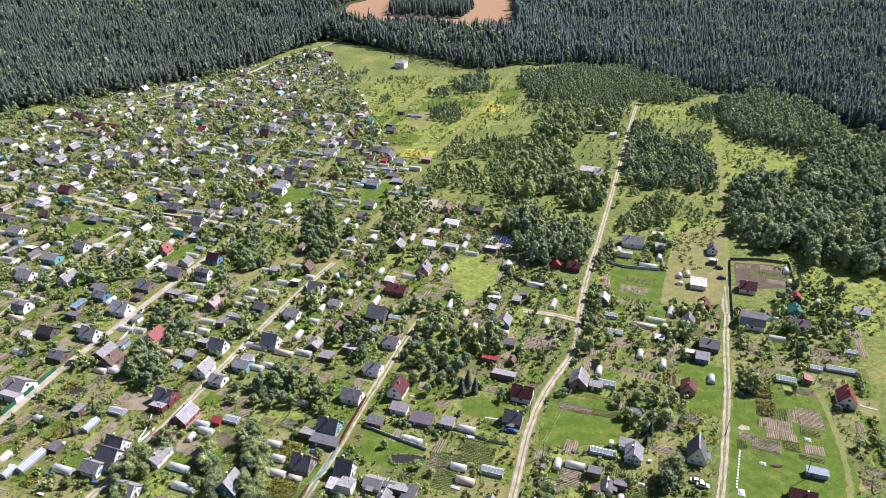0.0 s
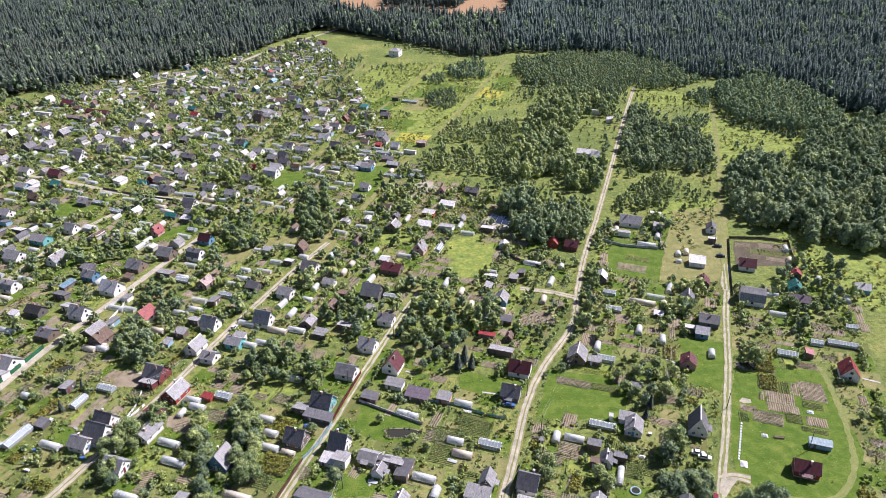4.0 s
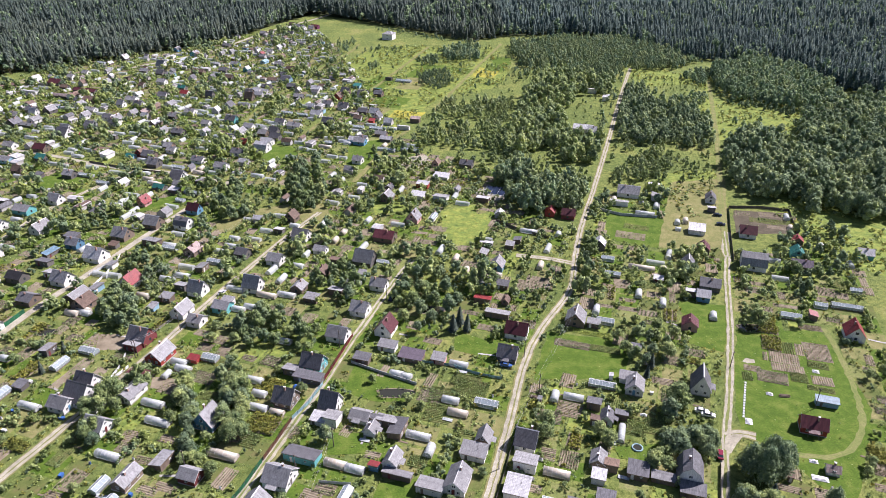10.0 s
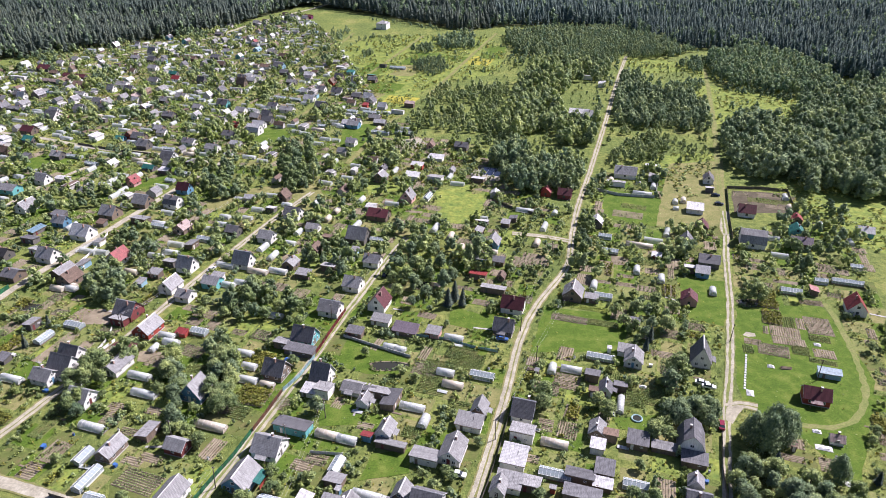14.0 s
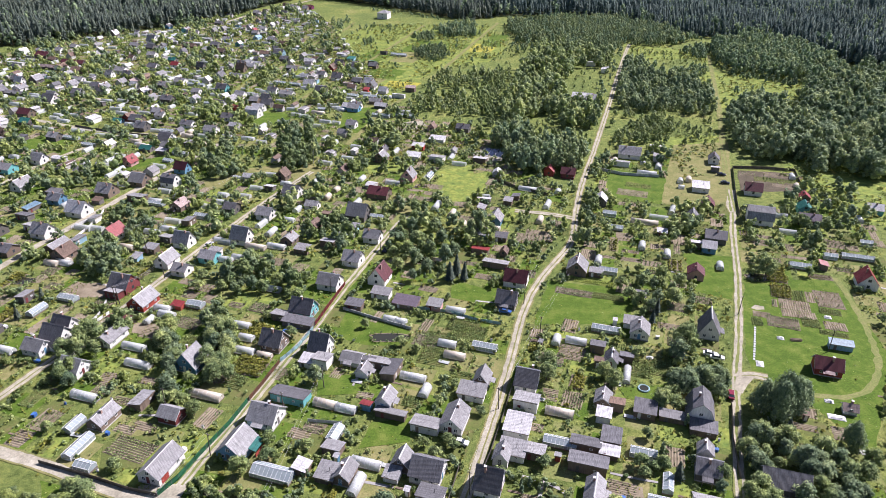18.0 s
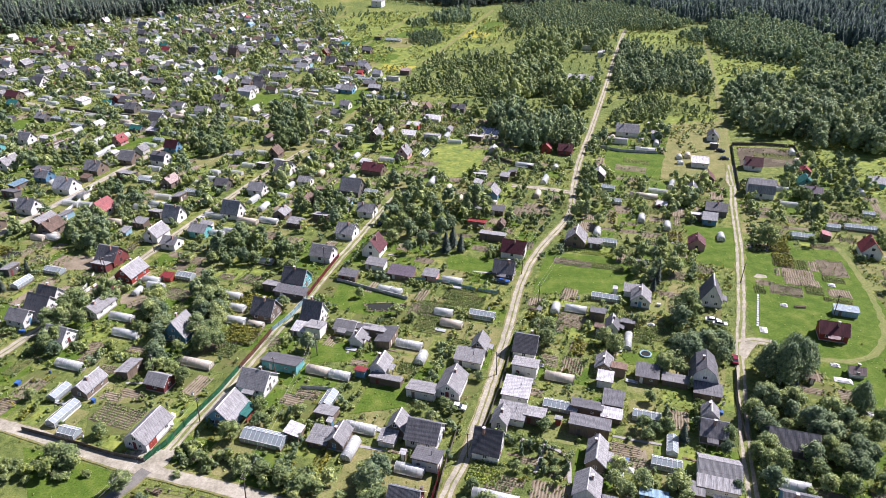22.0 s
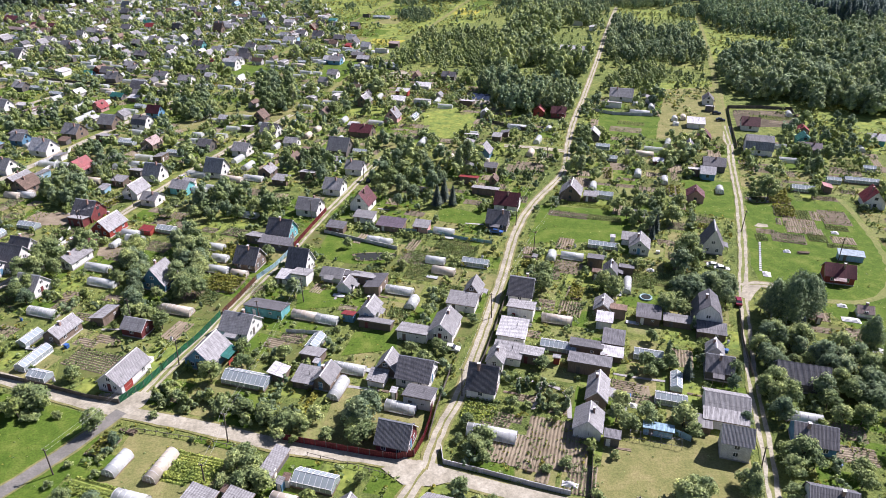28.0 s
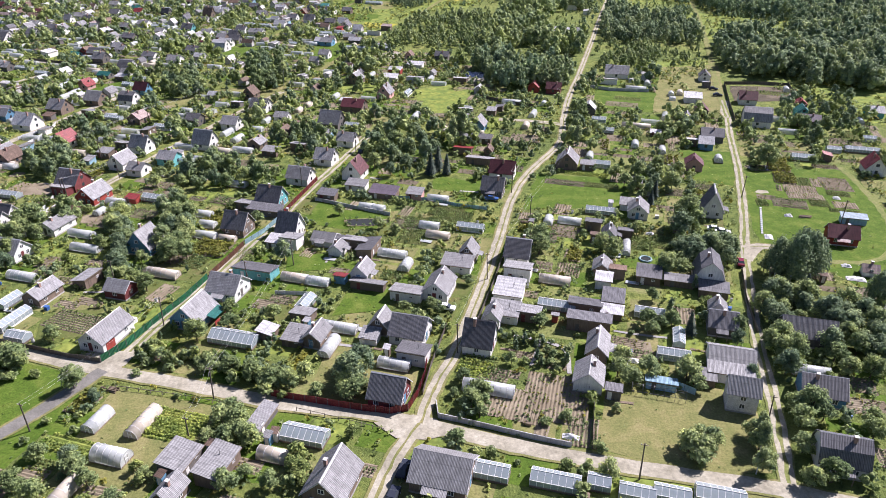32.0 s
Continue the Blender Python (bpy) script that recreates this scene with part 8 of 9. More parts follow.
def toilet(x, y, turn, wall):
    ob = thing("outhouse", pose(x, y, 0, 0, 0, turn), f"small {WALL_WORD[wall]} garden outhouse with lean-to roof", "outhouse", "outhouses")
    part("cabin", box(-.6, -.6, 0, .6, .6, 2.1, WALL[wall]), ob)
    part("roof", shape(*slab([(-.8, 2.1), (.8, 2.45)], -.8, .8, .06), ROOF[rng.choice("gwn")]), ob)
    part("door", box(-.35, -.64, .1, .35, -.6, 1.9, WALL["w"]), ob)


def path(points, width, label):
    tagged(new("garden_path", shape(*strip(smooth_line(points, 1.0), width, .125 + .001 * (len(bpy.data.objects) % 7), 0, .12), CONCRETE)), label, "path", kind="structure")


sites = [q for q in taken if q[1] < 190 and inside(q[0], q[1], GARDENS)]
rng.shuffle(sites)
for i, (x, y, r) in enumerate(sites[:120]):
    a = rng.uniform(0, 6.28)
    px_, py = x + math.cos(a) * (r + .5), y + math.sin(a) * (r + .5)
    if near_road(px_, py, .8) or blocked(px_, py, .3, .9):
        continue
    kind = i % 6
    turn = -AZ + rng.uniform(-8, 8)
    note(px_, py, 1.0)
    if kind == 0:
        barrel(px_, py, rng.choice("bwwk"))
    elif kind == 1:
        planks(px_, py, turn)
    elif kind == 2:
        crate(px_, py, turn, rng.choice((FRAME, CAP, TIMBER)), "pale")
    elif kind == 3:
        cold_frame(px_, py, turn)
    elif kind == 4:
        toilet(px_, py, turn, rng.choice("wknb"))
    elif i % 4 == 1:
        crate(px_, py, turn, TARP, "blue tarpaulin-covered")
    else:
        barrel(px_, py, "w")
houses = [q for q in taken if q[2] > 4.2 and q[1] < 230]
for x, y, r in houses[:70]:
    d = rng.choice((-1, 1))
    e = Vector((x, y, 0)) + U * d * (r * .9)
    f_ = e + U * d * rng.uniform(4, 9) + V * rng.uniform(-2, 2)
    if not any(near_road((e + (f_ - e) * k / 4).x, (e + (f_ - e) * k / 4).y, 1.2) for k in range(5)) and not blocked((e.x + f_.x) / 2, (e.y + f_.y) / 2, 1.2, 1.0):
        path([(e.x, e.y), ((e + f_).x / 2 + rng.uniform(-.4, .4), (e + f_).y / 2), (f_.x, f_.y)], .8, "narrow pale concrete garden path")

path([(23, 124.6), (28.9, 122.2), (33.6, 118.3), (32.8, 110.4)], .9, "pale paved path through a flower garden")
path([(28.9, 122.2), (27.4, 117.6), (25.5, 113.4)], .8, "pale paved path through a flower garden")
path([(45.8, 124.7), (51, 122.9), (56.7, 121.3)], .7, "narrow pale concrete garden path")
path([(-19.9, 159.8), (-17.4, 169.1), (-16, 174.9)], .7, "narrow pale concrete garden path")

# wires between the poles along the lanes
for i, (x, y, h) in enumerate(poles):
    best = [(math.hypot(a - x, b - y), a, b, k) for a, b, k in poles if b > y + 8 and math.hypot(a - x, b - y) < 60 and abs(math.degrees(math.atan2(a - x, b - y)) - AZ) < 14]
    if best:
        d, a, b, k = min(best)
        line = tagged(new("power_line"), "thin grey overhead wires between two poles", "wire", "overhead wires")
        for s in (-.5, .5):
            pts = [Vector((x, y, h - .2)) + (Vector((a, b, k - .2)) - Vector((x, y, h - .2))) * t - Vector((0, 0, 1.2 * 4 * t * (1 - t))) + U * s for t in [j / 8 for j in range(9)]]
            part("wire", shape(*joined([bar(p, q, .011, 4) for p, q in zip(pts, pts[1:])]), CAP), line)


def tarp_heap(x, y, l, w, turn, word):
    """A low heap under crumpled white sheeting."""
    ob = thing("covered_heap", pose(x, y, 0, 0, 0, turn), word, "heap", "heaps on the lawn")
    n, vs, fs = 9, [], []
    for i in range(n):
        for j in range(n):
            a, b = i / (n - 1) * 2 - 1, j / (n - 1) * 2 - 1
            vs.append((a * l / 2, b * w / 2, max(.12, .75 * (1 - max(abs(a), abs(b)) ** 2) + .22 * noise.noise((a * 2.3 + x, b * 2.3, y)))))
    for i in range(n - 1):
        for j in range(n - 1):
            fs.append((i * n + j, (i + 1) * n + j, (i + 1) * n + j + 1, i * n + j + 1))
    part("sheeting", shape(vs, fs, FRAME), ob)
    for s in (-1, 1):
        part("weight", box(s * l * .42 - .12, -.1, .1, s * l * .42 + .12, .1, .32, CONCRETE), ob)


def vine_frame(x, y, turn):
    """Bent iron hoops over a row of vines."""
    ob = thing("vine_frame", pose(x, y, 0, 0, 0, turn), "row of bent dark iron hoops for climbing plants", "trellis")
    arc = [(-1.0 * math.cos(math.pi * k / 8), 2.0 * math.sin(math.pi * k / 8) ** .7) for k in range(9)]
    hoop = shape(*joined([bar((0, a[0], a[1]), (0, b[0], b[1]), .035, 5) for a, b in zip(arc, arc[1:])]), IRON)
    for i in range(6):
        part("hoop", hoop, ob).location = (-5 + 2 * i, 0, 0)
    for yy, zz in ((-.95, .9), (.95, .9), (0, 2.0)):
        part("rail", shape(*bar((-5, yy, zz), (5, yy, zz), .03, 5), IRON), ob)


def logs(x, y, turn):
    ob = thing("log_pile", pose(x, y, 0, 0, 0, turn), "heap of pale sawn logs and boards", "logs", "log piles")
    log = shape(*bar((-1.6, 0, 0), (1.6, 0, 0), .14, 8, .12), TIMBER)
    for i in range(9):
        part("log", log, ob).matrix_basis = pose(rng.uniform(-.3, .3), (i % 5) * .3 - .6 + .15 * (i // 5), .14 + .25 * (i // 5), 0, 0, rng.uniform(-6, 6))


def pool(x, y, r):
    ob = thing("paddling_pool", pose(x, y, 0), "round light blue inflatable paddling pool on grass", "pool")
    ring = []
    for k in range(20):
        a, b = 2 * math.pi * k / 20, 2 * math.pi * (k + 1) / 20
        ring.append(bar((r * math.cos(a), r * math.sin(a), .28), (r * math.cos(b), r * math.sin(b), .28), .26, 8))
    part("rim", shape(*joined(ring), FENCE["blue"]), ob)
    part("water", shape([(r * .9 * math.cos(2 * math.pi * k / 20), r * .9 * math.sin(2 * math.pi * k / 20), .34) for k in range(20)], [tuple(range(20))], WATER), ob)


def tarp_cover(x, y, l, w, turn):
    """A crumpled blue sheet thrown over a heap of building stuff."""
    ob = thing("tarpaulin_heap", pose(x, y, 0, 0, 0, turn), "bright blue tarpaulin thrown over building stuff", "heap", "heaps in the yards")
    n, vs = 9, []
    for i in range(n):
        for j in range(n):
            a, b = i / (n - 1) * 2 - 1, j / (n - 1) * 2 - 1
            vs.append((a * l / 2, b * w / 2, max(.05, 1.1 * (1 - max(abs(a), abs(b)) ** 2.5) + .35 * noise.noise((a * 2.6 + x, b * 2.6, y)))))
    part("sheeting", shape(vs, [(i * n + j, (i + 1) * n + j, (i + 1) * n + j + 1, i * n + j + 1) for i in range(n - 1) for j in range(n - 1)], TARP), ob)


pool(63.3, 156.4, 1.5)
tarp_cover(-40.1, 190.5, 4.0, 2.6, -AZ)
tarp_cover(-43.6, 187.3, 2.6, 1.8, -AZ + 20)
tarp_heap(112.4, 143.2, 4.5, 2.2, -AZ, "low heap under white plastic sheeting on grass")
tarp_heap(113.8, 149.8, 2.4, 1.6, -AZ, "small heap under white sheeting on grass")
tarp_heap(101.8, 167.3, 2.2, 3.0, -AZ, "white sheeting over a heap beside the lane")
tarp_heap(28.9, 92.5, 3.0, 1.4, -AZ, "low heap under white sheeting by a fence")
tarp_heap(46.7, 113.7, 2.5, 1.4, -AZ, "white sheeting over garden things")
tarp_heap(114.2, 180.3, 2.2, 1.5, -AZ, "pale heap of rubble and sheeting on grass")
tarp_heap(69.3, 171.0, 2.2, 1.4, -AZ, "white sheeting over garden things")
tarp_heap(111.3, 130.2, 3, 2, -AZ, "low heap under pale sheeting on grass")
tarp_heap(135.7, 191.9, 2.2, 1.8, -AZ, "white sheeting at the edge of the beds")
logs(118.8, 179.2, -AZ + 11)
logs(129.5, 275.9, -AZ + 2)
logs(131.4, 271.8, -AZ + -6)
logs(-57.4, 111.1, -AZ + 0)
logs(35.8, 180.4, -AZ + -1)
vine_frame(48.3, 102.8, -AZ)

slabs = tagged(new("stepping_stones"), "row of white concrete slabs set in the lawn", "paving")
slab_mesh = box(-.42, -.3, .1, .42, .3, .19, CAP)
for i in range(14):
    part("paving_slab", slab_mesh, slabs).matrix_basis = pose(108.7 - 7.6 * i / 13, 186.5 - 16.8 * i / 13, 0, 0, 0, 66 + rng.uniform(-8, 8))

# ---- woods and thickets ----
def conifer(height, radius, low, power, sprays, size):
    """A forest conifer: a dark inner cone set with drooping sprays; power below 1 gives a blunt crown."""
    k, lean = 6, nrng.uniform(-.02, .02, 2) * height
    wide = radius * .62 * nrng.uniform(.75, 1.25, k)
    mid = height * (low + .4 * (1 - low))
    v = [(math.cos(2 * math.pi * i / k) * wide[i], math.sin(2 * math.pi * i / k) * wide[i], height * low) for i in range(k)]
    v += [(math.cos(2 * math.pi * i / k) * wide[i - 2] * .6 ** power, math.sin(2 * math.pi * i / k) * wide[i - 2] * .6 ** power, mid) for i in range(k)]
    f = [t for i in range(k) for t in ((i, (i + 1) % k, k + (i + 1) % k), (i, k + (i + 1) % k, k + i), (k + i, k + (i + 1) % k, 2 * k))]
    core = (np.array(v + [(lean[0], lean[1], height * .96)]), np.array(f))
    u = 1 - np.sqrt(nrng.uniform(0, 1, sprays))
    a, r = nrng.uniform(0, 6.283, sprays), radius * (1 - u) ** power * nrng.uniform(.55, 1.1, sprays)
    c = np.stack([np.cos(a) * r + lean[0] * u, np.sin(a) * r + lean[1] * u, height * (low + (.97 - low) * u)], 1)
    d = np.stack([np.cos(a), np.sin(a), np.full(sprays, .1)], 1)
    return stack([core, cards(c, d, size * (1 - .45 * u)[:, None], .3)])


far_spruce = [conifer(1.0, nrng.uniform(.14, .18), .08, .85, 30, .075) for _ in range(8)]
thin_conifer = [conifer(1.0, nrng.uniform(.15, .20), .2, nrng.uniform(.5, .8), 17, .095) for _ in range(8)]
far_pine = [conifer(1.0, nrng.uniform(.16, .20), .28, .5, 30, .08) for _ in range(8)]
far_leafy = [dome(1.0, .26, 3, 9, .066, .1, core=(3, 5)) for _ in range(6)]
mid_leafy = [dome(1.0, .36, 6, 15, .058) for _ in range(6)] + [dome(1.0, .29, 6, 15, .058) for _ in range(4)]
slim_leafy = [dome(1.0, nrng.uniform(.19, .27), 5, 15, .055, slim=1.4) for _ in range(8)]

FOREST_EDGE = [(-1035, 540.5), (-690, 552), (-483, 562), (-379.5, 603), (-338, 634), (-300, 664), (-253, 714), (-221.9, 747.5), (-199, 786.6), (-173, 852), (-141, 922), (-90.8, 887.8), (-47.1, 850),
               (18.4, 785), (52, 757), (91, 782), (156, 790), (214, 764), (238, 706), (262, 668), (304, 655), (338, 612), (342, 560), (379.5, 530), (483, 483), (1035, 460), (1035, 1610), (-1035, 1610)]
FIELDS = [[(-165, 1035), (-145, 1240), (-70, 1380), (150, 1380), (135, 1260), (112, 972), (60, 962), (5, 985), (-48, 1000), (-75, 1020), (-125, 1015)], [(425.5, 1230.5), (609.5, 1221.3), (667, 1380), (448.5, 1380)]]
spots = []
for band, spacing, big in (((430, 800), 5.6, 1.12), ((800, 1040), 6.4, 1.2), ((1040, 1400), 9.0, 1.4)):
    poly = [(-1050, band[0]), (1050, band[0]), (1050, band[1]), (-1050, band[1])]
    for x, y in scatter(poly, spacing):
        if abs(x) < 60 + .68 * y and inside(x, y, FOREST_EDGE) and not any(inside(x, y, f) for f in FIELDS) and not near_road(x, y, 1.0):
            spots.append((x, y, 0, big * (1.18 if y > 860 and abs(x) < 170 else 1.0) * (15.5 + 6 * noise.noise((x * .02, y * .02, 17)) + rng.gauss(0, 2.4)), rng.uniform(.85, 1.12)))
leaf_spots = [s for s in spots if rng.random() < (.34 if noise.noise((s[0] * .012, s[1] * .012, 3)) > .1 else .10)]
dropped = set(leaf_spots)
# Split at x = 90 by tone, not species; painted haze is bluer right.
for name, side, leaf, word in (("pine_forest", -1, NEEDLE, "dense grey-green pine forest reaching the horizon"), ("spruce_forest", 1, NEEDLE_HAZE, "dense blue-hazed conifer forest reaching the horizon")):
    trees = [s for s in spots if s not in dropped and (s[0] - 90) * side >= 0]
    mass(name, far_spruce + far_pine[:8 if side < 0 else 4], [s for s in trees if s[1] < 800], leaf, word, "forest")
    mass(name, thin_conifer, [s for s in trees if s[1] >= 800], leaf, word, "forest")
mass("forest_broadleaves", far_leafy, [(x, y, z, s * .82, k) for x, y, z, s, k in leaf_spots], LEAF_WOOD, "paler broadleaved trees among the conifers", "forest", smooth=True)
stems = [bar((x, y, 0), (x, y, s * .6), .16, 5, .1) for x, y, z, s, k in spots if -400 < x < 70 and y < 800 and rng.random() < .5 and not inside(x, y - 14, FOREST_EDGE)]
if stems:
    tagged(new("pine_stems", shape(*joined(stems), BARK_PALE)), "bare pale pine stems along the forest's edge", "forest", kind="stuff")


def wood(poly, spacing, low, high, material, label, templates=mid_leafy, keep=1.0, gaps=-.2):
    pts = [(x, y, 0, low * .7 + (high - low * .7) * rng.random() ** .8, rng.uniform(.85, 1.2)) for x, y in scatter(poly, spacing, keep=keep) if noise.noise((x * .045, y * .045, 9)) > gaps and not near_road(x, y, 1.2) and not any(math.hypot(x - a, y - b) < r + 1 for a, b, r in taken)]
    for x, y, z, size, k in [q for q in pts if rng.random() < .10]:      # lower stragglers past the edge
        q = (x + rng.gauss(0, 7), y + rng.gauss(0, 9))
        if not near_road(*q, 1.0) and not any(math.hypot(q[0] - a, q[1] - b) < r + 1 for a, b, r in taken):
            pts.append((*q, 0, size * rng.uniform(.3, .6), k))
    if pts:
        halves = [("thicket", near_leafy, [q for q in pts if q[1] < 330]), ("thicket", mid_leafy, [q for q in pts if q[1] >= 330])] if templates is mid_leafy else [("thicket", templates, pts)]
        for name, kind, some in halves:
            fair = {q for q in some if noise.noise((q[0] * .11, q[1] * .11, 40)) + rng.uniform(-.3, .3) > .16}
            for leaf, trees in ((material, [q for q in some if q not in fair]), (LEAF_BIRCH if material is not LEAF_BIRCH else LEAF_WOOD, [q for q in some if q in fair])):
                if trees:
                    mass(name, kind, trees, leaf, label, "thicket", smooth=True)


wood([(178.6, 400.2), (202.8, 434.5), (227.4, 448.1), (233.6, 420.0), (242.7, 427.5), (272.8, 481.7), (309.8, 517.0), (317.0, 502.2), (345, 535), (385, 520), (370, 340), (230.6, 310.4), (218.7, 308.6), (211.0, 324.1), (197.3, 317.4), (197.9, 337.1), (183.8, 332.9), (172.4, 349.5), (177.8, 379.5)], 5.2, 9, 14, LEAF_DARK, "dense dark broadleaved wood", gaps=-1)
wood([(258.4, 624.1), (304.2, 650), (334.6, 613.5), (331, 548.7), (319.2, 502.1), (305.9, 509.5), (281.6, 499.6), (255, 521.9), (240.5, 529.8), (240.9, 566.5)], 4.2, 9, 14, LEAF_WOOD, "young upright broadleaved wood before the forest", slim_leafy, gaps=-1)
wood([(237.1, 565.2), (245, 540), (260.6, 528.8), (281.1, 501.9), (273.9, 478.7), (259.8, 474.9), (242.8, 502.2), (230, 524.4)], 6.0, 3, 6, LEAF_DARK, "bushes along the wood's edge", gaps=-.1)
wood([(224.2, 607.9), (257, 621.9), (246.5, 574), (228.6, 570.5)], 4.5, 5, 8, LEAF_WOOD, "bushes at the end of the glade", gaps=-1)
wood([(161.5, 553.4), (180.1, 570.6), (173.9, 529.1), (180.2, 506.5), (205.1, 509.2), (199.4, 463.5), (186.7, 423.3), (171, 418.1), (160.6, 431.1), (132.7, 423.8), (126.2, 434.8), (140.9, 485.9)], 4.6, 6, 10, LEAF_DARK, "thicket of young broadleaved trees between the lanes", gaps=-1)
wood([(177.4, 557), (189.3, 535.6), (227, 546.6), (216.5, 521.5), (207.4, 515.5), (188, 517.2)], 4.6, 4, 7, LEAF_WOOD, "thicket of willows between the lanes", gaps=-1)
wood([(124.5, 422.7), (151.3, 412.1), (151, 394.6), (138.3, 368.1), (126.7, 364), (108, 373.5), (116.1, 407.5)], 4.4, 4, 7, LEAF, "thicket beside the straight lane", gaps=-.35)
wood([(152.2, 414.8), (180.7, 411.5), (175.3, 396.9), (151.4, 395.3)], 5.5, 2, 4, LEAF, "low scrub beside the grassy lane", keep=.7, gaps=-.2)
wood([(89.5, 742.9), (149, 760.2), (216.7, 763.1), (248.1, 707.6), (230.5, 630.4), (181.4, 626.4), (163.4, 594.6), (143, 591), (125.9, 630.8), (91.3, 641.6), (87, 695.2)], 4.2, 7, 10.5, LEAF_BIRCH, "dense plantation of young pale green trees", slim_leafy, gaps=-1)
wood([(75.1, 532.7), (108.1, 616.5), (144.1, 596.6), (162.4, 587), (147.4, 538.6), (133.8, 548.4), (116.4, 540.4), (105.8, 495.5), (95.1, 459.2), (100.6, 428.1), (118.4, 433.4), (104.2, 394.6), (83.3, 393), (83.7, 426.1), (61.3, 407.7), (49.4, 411.9), (59.3, 469.4), (71.4, 502.8)], 5.3, 7, 13, LEAF, "young wood beside the straight lane", gaps=-.4)
wood([(98.7, 677.9), (126.3, 632.9), (143.5, 592.9), (107.6, 612.4), (82.7, 593.2), (77.4, 633.1)], 6, 3, 7, LEAF_WOOD, "scattered trees at the meadow's edge", keep=.8, gaps=-.3)
wood([(6.7, 515.5), (34, 546.3), (46.3, 530.3), (63.1, 522.6), (62.1, 493.9), (53.5, 470.3), (48.3, 417), (36.3, 401.2), (15.4, 398.6), (12.9, 433.2), (-20.1, 431.4), (-21, 456.3), (6, 462.1)], 5.4, 4.5, 8, LEAF, "willow and alder thicket in the old fields", gaps=-.22)
wood([(42.6, 376.6), (59.1, 389.9), (60.5, 363.7), (77.4, 359.4), (88.4, 351.4), (86.3, 327.1), (76.2, 320.4), (58.5, 318), (48.1, 327.6), (38.6, 352)], 3.6, 10, 14, LEAF_BIRCH, "stand of young birches", slim_leafy, gaps=-1)
wood([(-7.3, 654.9), (6.2, 689.8), (16.8, 673), (8.3, 643.9)], 5, 5, 8, LEAF_DARK, "clump of bushes in the meadow", gaps=-1)
wood([(-6.9, 609.1), (20.9, 629), (26.6, 584.4), (11.9, 561.6), (-1, 579.1)], 5, 4, 7, LEAF_DARK, "clump of bushes in the meadow", gaps=-1)
wood([(9.3, 718.1), (56.5, 737), (52.9, 670.9), (24.5, 661.8)], 5, 5, 9, LEAF_WOOD, "clump of young trees in the meadow", gaps=-.3)
wood([(-100.4, 728.3), (-68.4, 761.8), (-64.7, 715.1), (-84.4, 687.6)], 5.5, 4, 7, LEAF_WOOD, "clump of bushes in the meadow", gaps=-.4)
wood([(-51.7, 650.6), (-41.8, 659.5), (-36.9, 635.5), (-47.9, 631.4)], 5, 3, 6, LEAF_DARK, "clump of bushes in the meadow", gaps=-1)
wood([(-61.3, 707.3), (-50.7, 717.6), (-24, 722.9), (-23.4, 702.2), (-49.4, 697.3)], 6, 3, 6, LEAF_DARK, "clump of bushes in the meadow", keep=.7, gaps=-1)
wood([(-69, 540.5), (-80.5, 644), (-46, 736), (63.2, 736), (69, 575), (23, 552)], 10, 2, 4.5, LEAF_WOOD, "scattered bushes over the meadow", keep=.3)
wood([(193.2, 437), (207, 540.5), (276, 529), (289.8, 460), (247.2, 431.2)], 12, 3, 6, LEAF_WOOD, "scattered bushes in the glade", keep=.35)
wood([(-379.5, 586.5), (-310.5, 672.8), (-224.2, 741.7), (-230, 718.8), (-308.2, 655.5), (-368, 575)], 6, 5, 10, LEAF_WOOD, "bushes along the forest's edge", keep=.6)

wood([(95, 340), (118, 412), (150, 512), (186, 625), (236, 590), (205, 500), (160, 350), (140, 345)], 5.0, 1.2, 3.2, LEAF_LIGHT, "low scrub and tall weeds between the lanes", keep=.55, gaps=-.15)
wood([(-20, 400), (-25, 460), (5, 540), (40, 560), (60, 700), (150, 770), (180, 640), (118, 440), (92, 350), (60, 330), (30, 395)], 5.6, 1.4, 3.6, LEAF, "low scrub among the young woods", keep=.5, gaps=-.15)
wood([(140, 770), (215, 752), (262, 660), (240, 640), (200, 650), (185, 690)], 5.0, 5, 9, LEAF_WOOD, "young trees before the forest", gaps=-.4)
wood([(-60, 838), (0, 795), (48, 752), (44, 742), (-10, 782), (-64, 828)], 6.0, 2, 5, LEAF_WOOD, "bushes before the forest", keep=.5, gaps=-.2)
wood([(46.3, 529.1), (75.8, 536.7), (57.9, 473.3), (50, 416.6), (85.5, 435.3), (84.7, 399.4), (101.4, 396.4), (91.5, 357.5), (61, 366), (43.7, 387.8), (36.4, 401.9), (50.4, 437.9)], 4.6, 3, 6.5, LEAF, "bushes filling the gaps between the young woods", keep=.75, gaps=-.3)
wood([(121.5, 429), (186.2, 426.2), (162.4, 359), (139.6, 363.3), (107.8, 372)], 5.0, 2, 4.5, LEAF, "scattered bushes between the lanes", keep=.6, gaps=-.2)
wood([(184, 616.1), (167.8, 569.3), (136.6, 492.4), (108.1, 410.9), (101.7, 406), (121.8, 472.8), (157.4, 569.3), (177.4, 620.2)], 4.6, 2.5, 6, LEAF_WOOD, "bushes beside the straight lane", keep=.7, gaps=-.3)
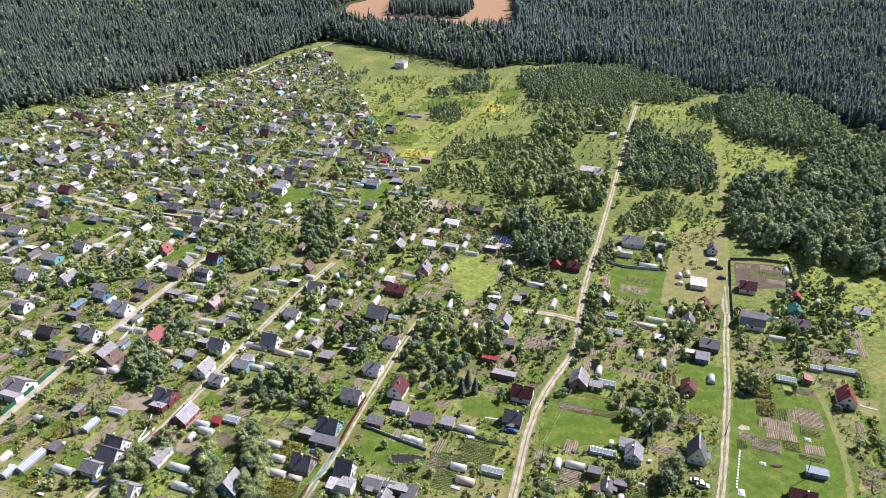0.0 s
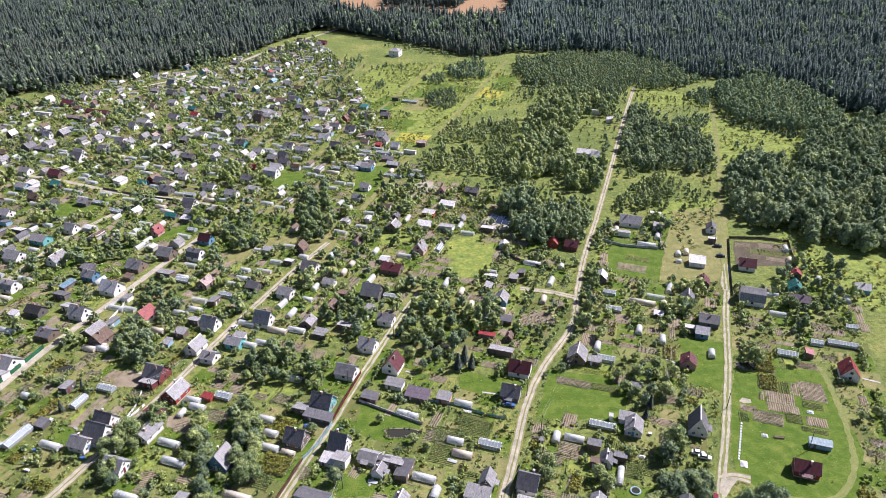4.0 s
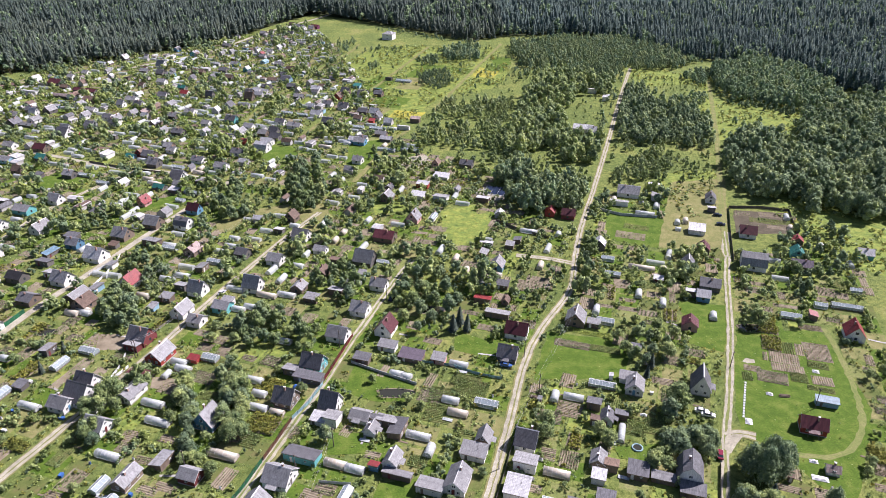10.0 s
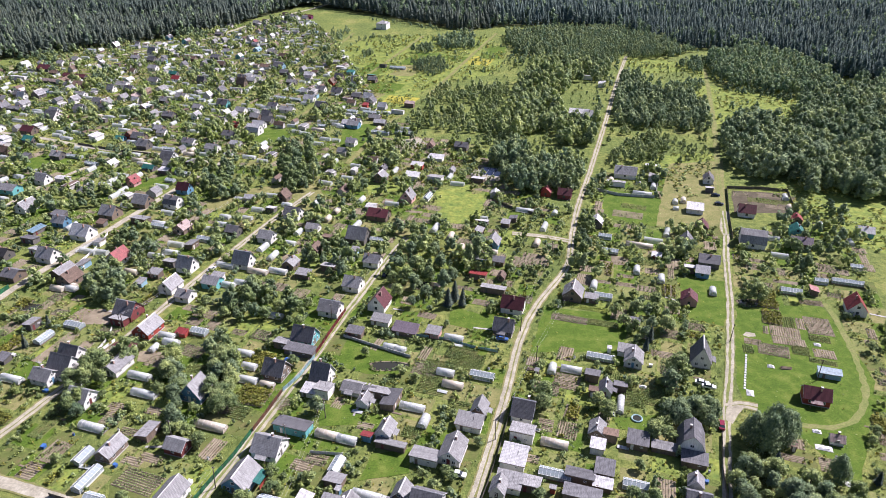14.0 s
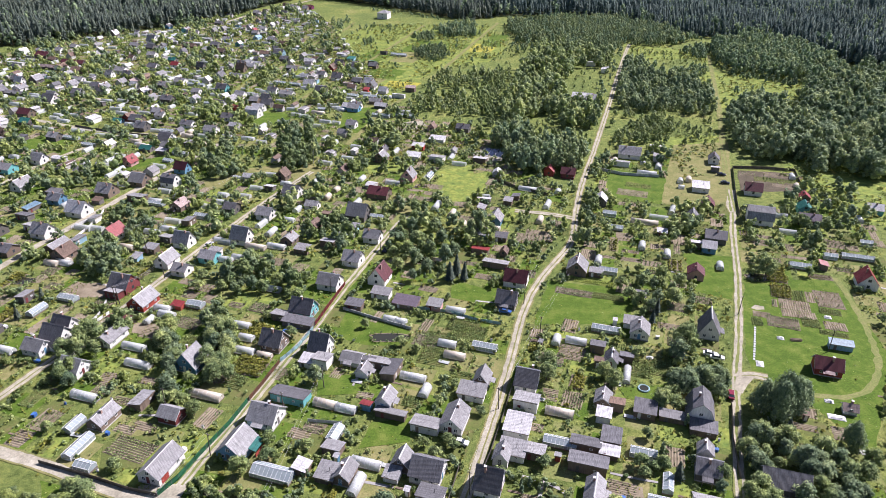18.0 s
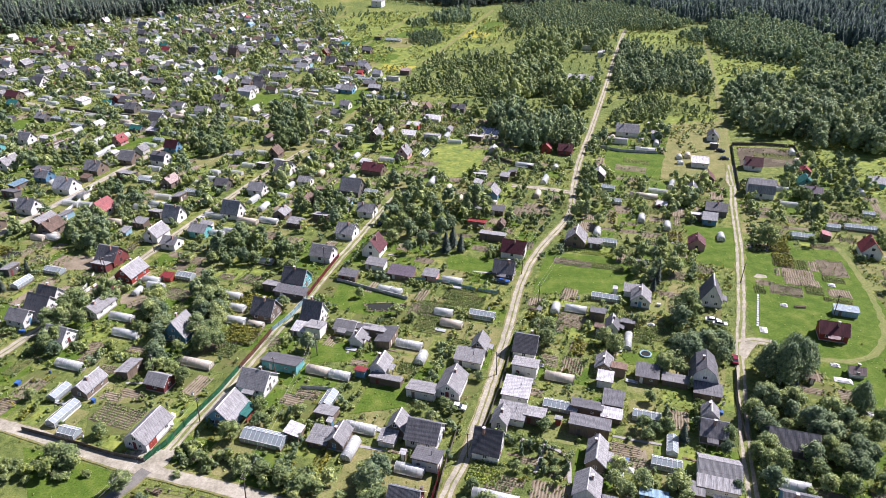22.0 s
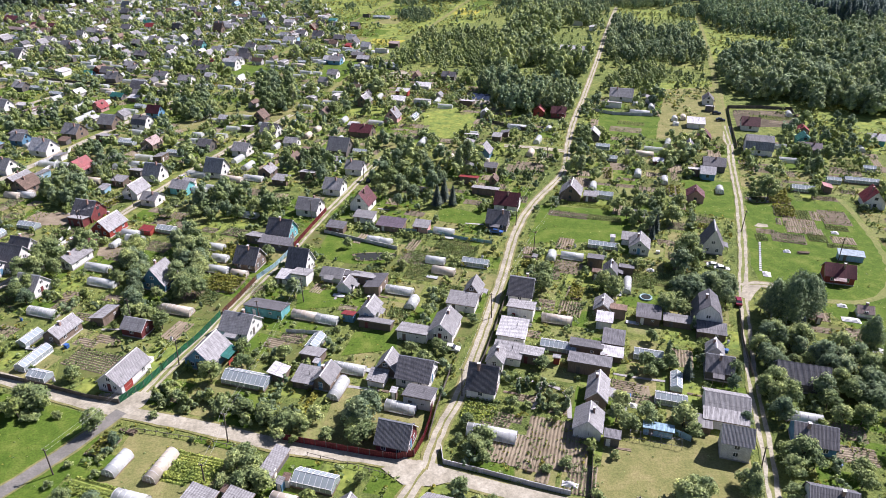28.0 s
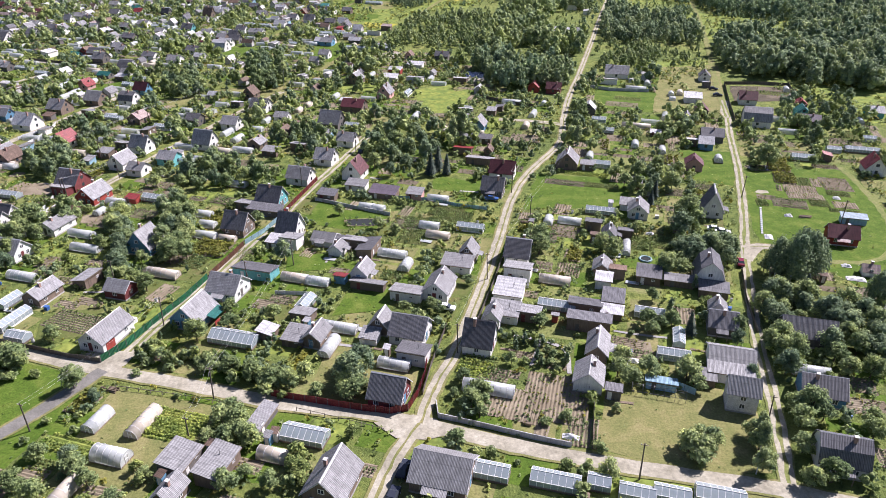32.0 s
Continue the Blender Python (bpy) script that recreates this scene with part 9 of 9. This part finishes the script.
mass("conifer_island", far_spruce, [(x, y, 0, rng.uniform(20, 27), 1.0) for x, y in scatter([(-75, 1115), (40, 1090), (62, 1180), (50, 1330), (-60, 1330)], 8.5)], NEEDLE, "island of conifers in the stubble field", "forest")
MEADOWS = [[(-23, 460), (-69, 540), (-80, 644), (-46, 736), (69, 736), (80, 644), (63, 575), (12, 540)], [(193, 437), (207, 540), (276, 529), (290, 460), (247, 431)], [(187, 264), (172, 310), (198, 345), (236, 322), (247, 276), (218, 247)],
           [(126, 310), (136, 380), (172, 385), (161, 333)], [(182, 638), (218, 627), (270, 575), (236, 540), (225, 581), (184, 575)], [(-20, 330), (10, 320), (36, 345), (20, 400), (-20, 400)]]
rank = []
for poly in MEADOWS:
    rank += [(x, y, 0, rng.uniform(.7, 2.2), rng.uniform(.5, .9)) for x, y in scatter(poly, 3.4, .5) if noise.noise((x * .05, y * .05, 4)) > -.1 and not near_road(x, y, .3)]
for i, (leaf, word) in enumerate(((LEAF_LIGHT, "pale green"), (CROP_YELLOW, "yellow flowering"), (LEAF, "green"))):
    mass("meadow_growth", tuft, rank[i::3], leaf, word + " weeds and bushes of the meadow", "weeds")

wood([(92, 330), (118, 405), (124, 402), (99, 328)], 4.0, 2.5, 6, LEAF, "bushes along the straight lane", keep=.7)
wood([(80, 330), (108, 420), (102, 424), (72, 338)], 4.5, 3, 7, LEAF, "bushes along the straight lane", keep=.7)

# an overgrown row of bushes behind the cross road
row = []
for i in range(90):
    k = rng.random()
    x, y = -58.2 + 35.1 * k, 120.8 + -10.3 * k + rng.uniform(.3, 4.5)
    if not near_road(x, y, .3) and not any(math.hypot(x - u, y - v) < r * .75 for u, v, r in taken if r > 2):
        row.append((x, y, 0, rng.uniform(1.6, 3.6), rng.uniform(.75, 1.05)))
for i, leaf in enumerate((LEAF, LEAF_DARK, LEAF_LIGHT)):
    mass("roadside_bushes", near_leafy, row[i::3], leaf, "overgrown leafy bushes in a row behind the road", "shrubs", smooth=True)

for ob in originals:                         # the patterns from which the garden was planted
    for o in (*ob.children_recursive, ob):
        bpy.data.objects.remove(o)
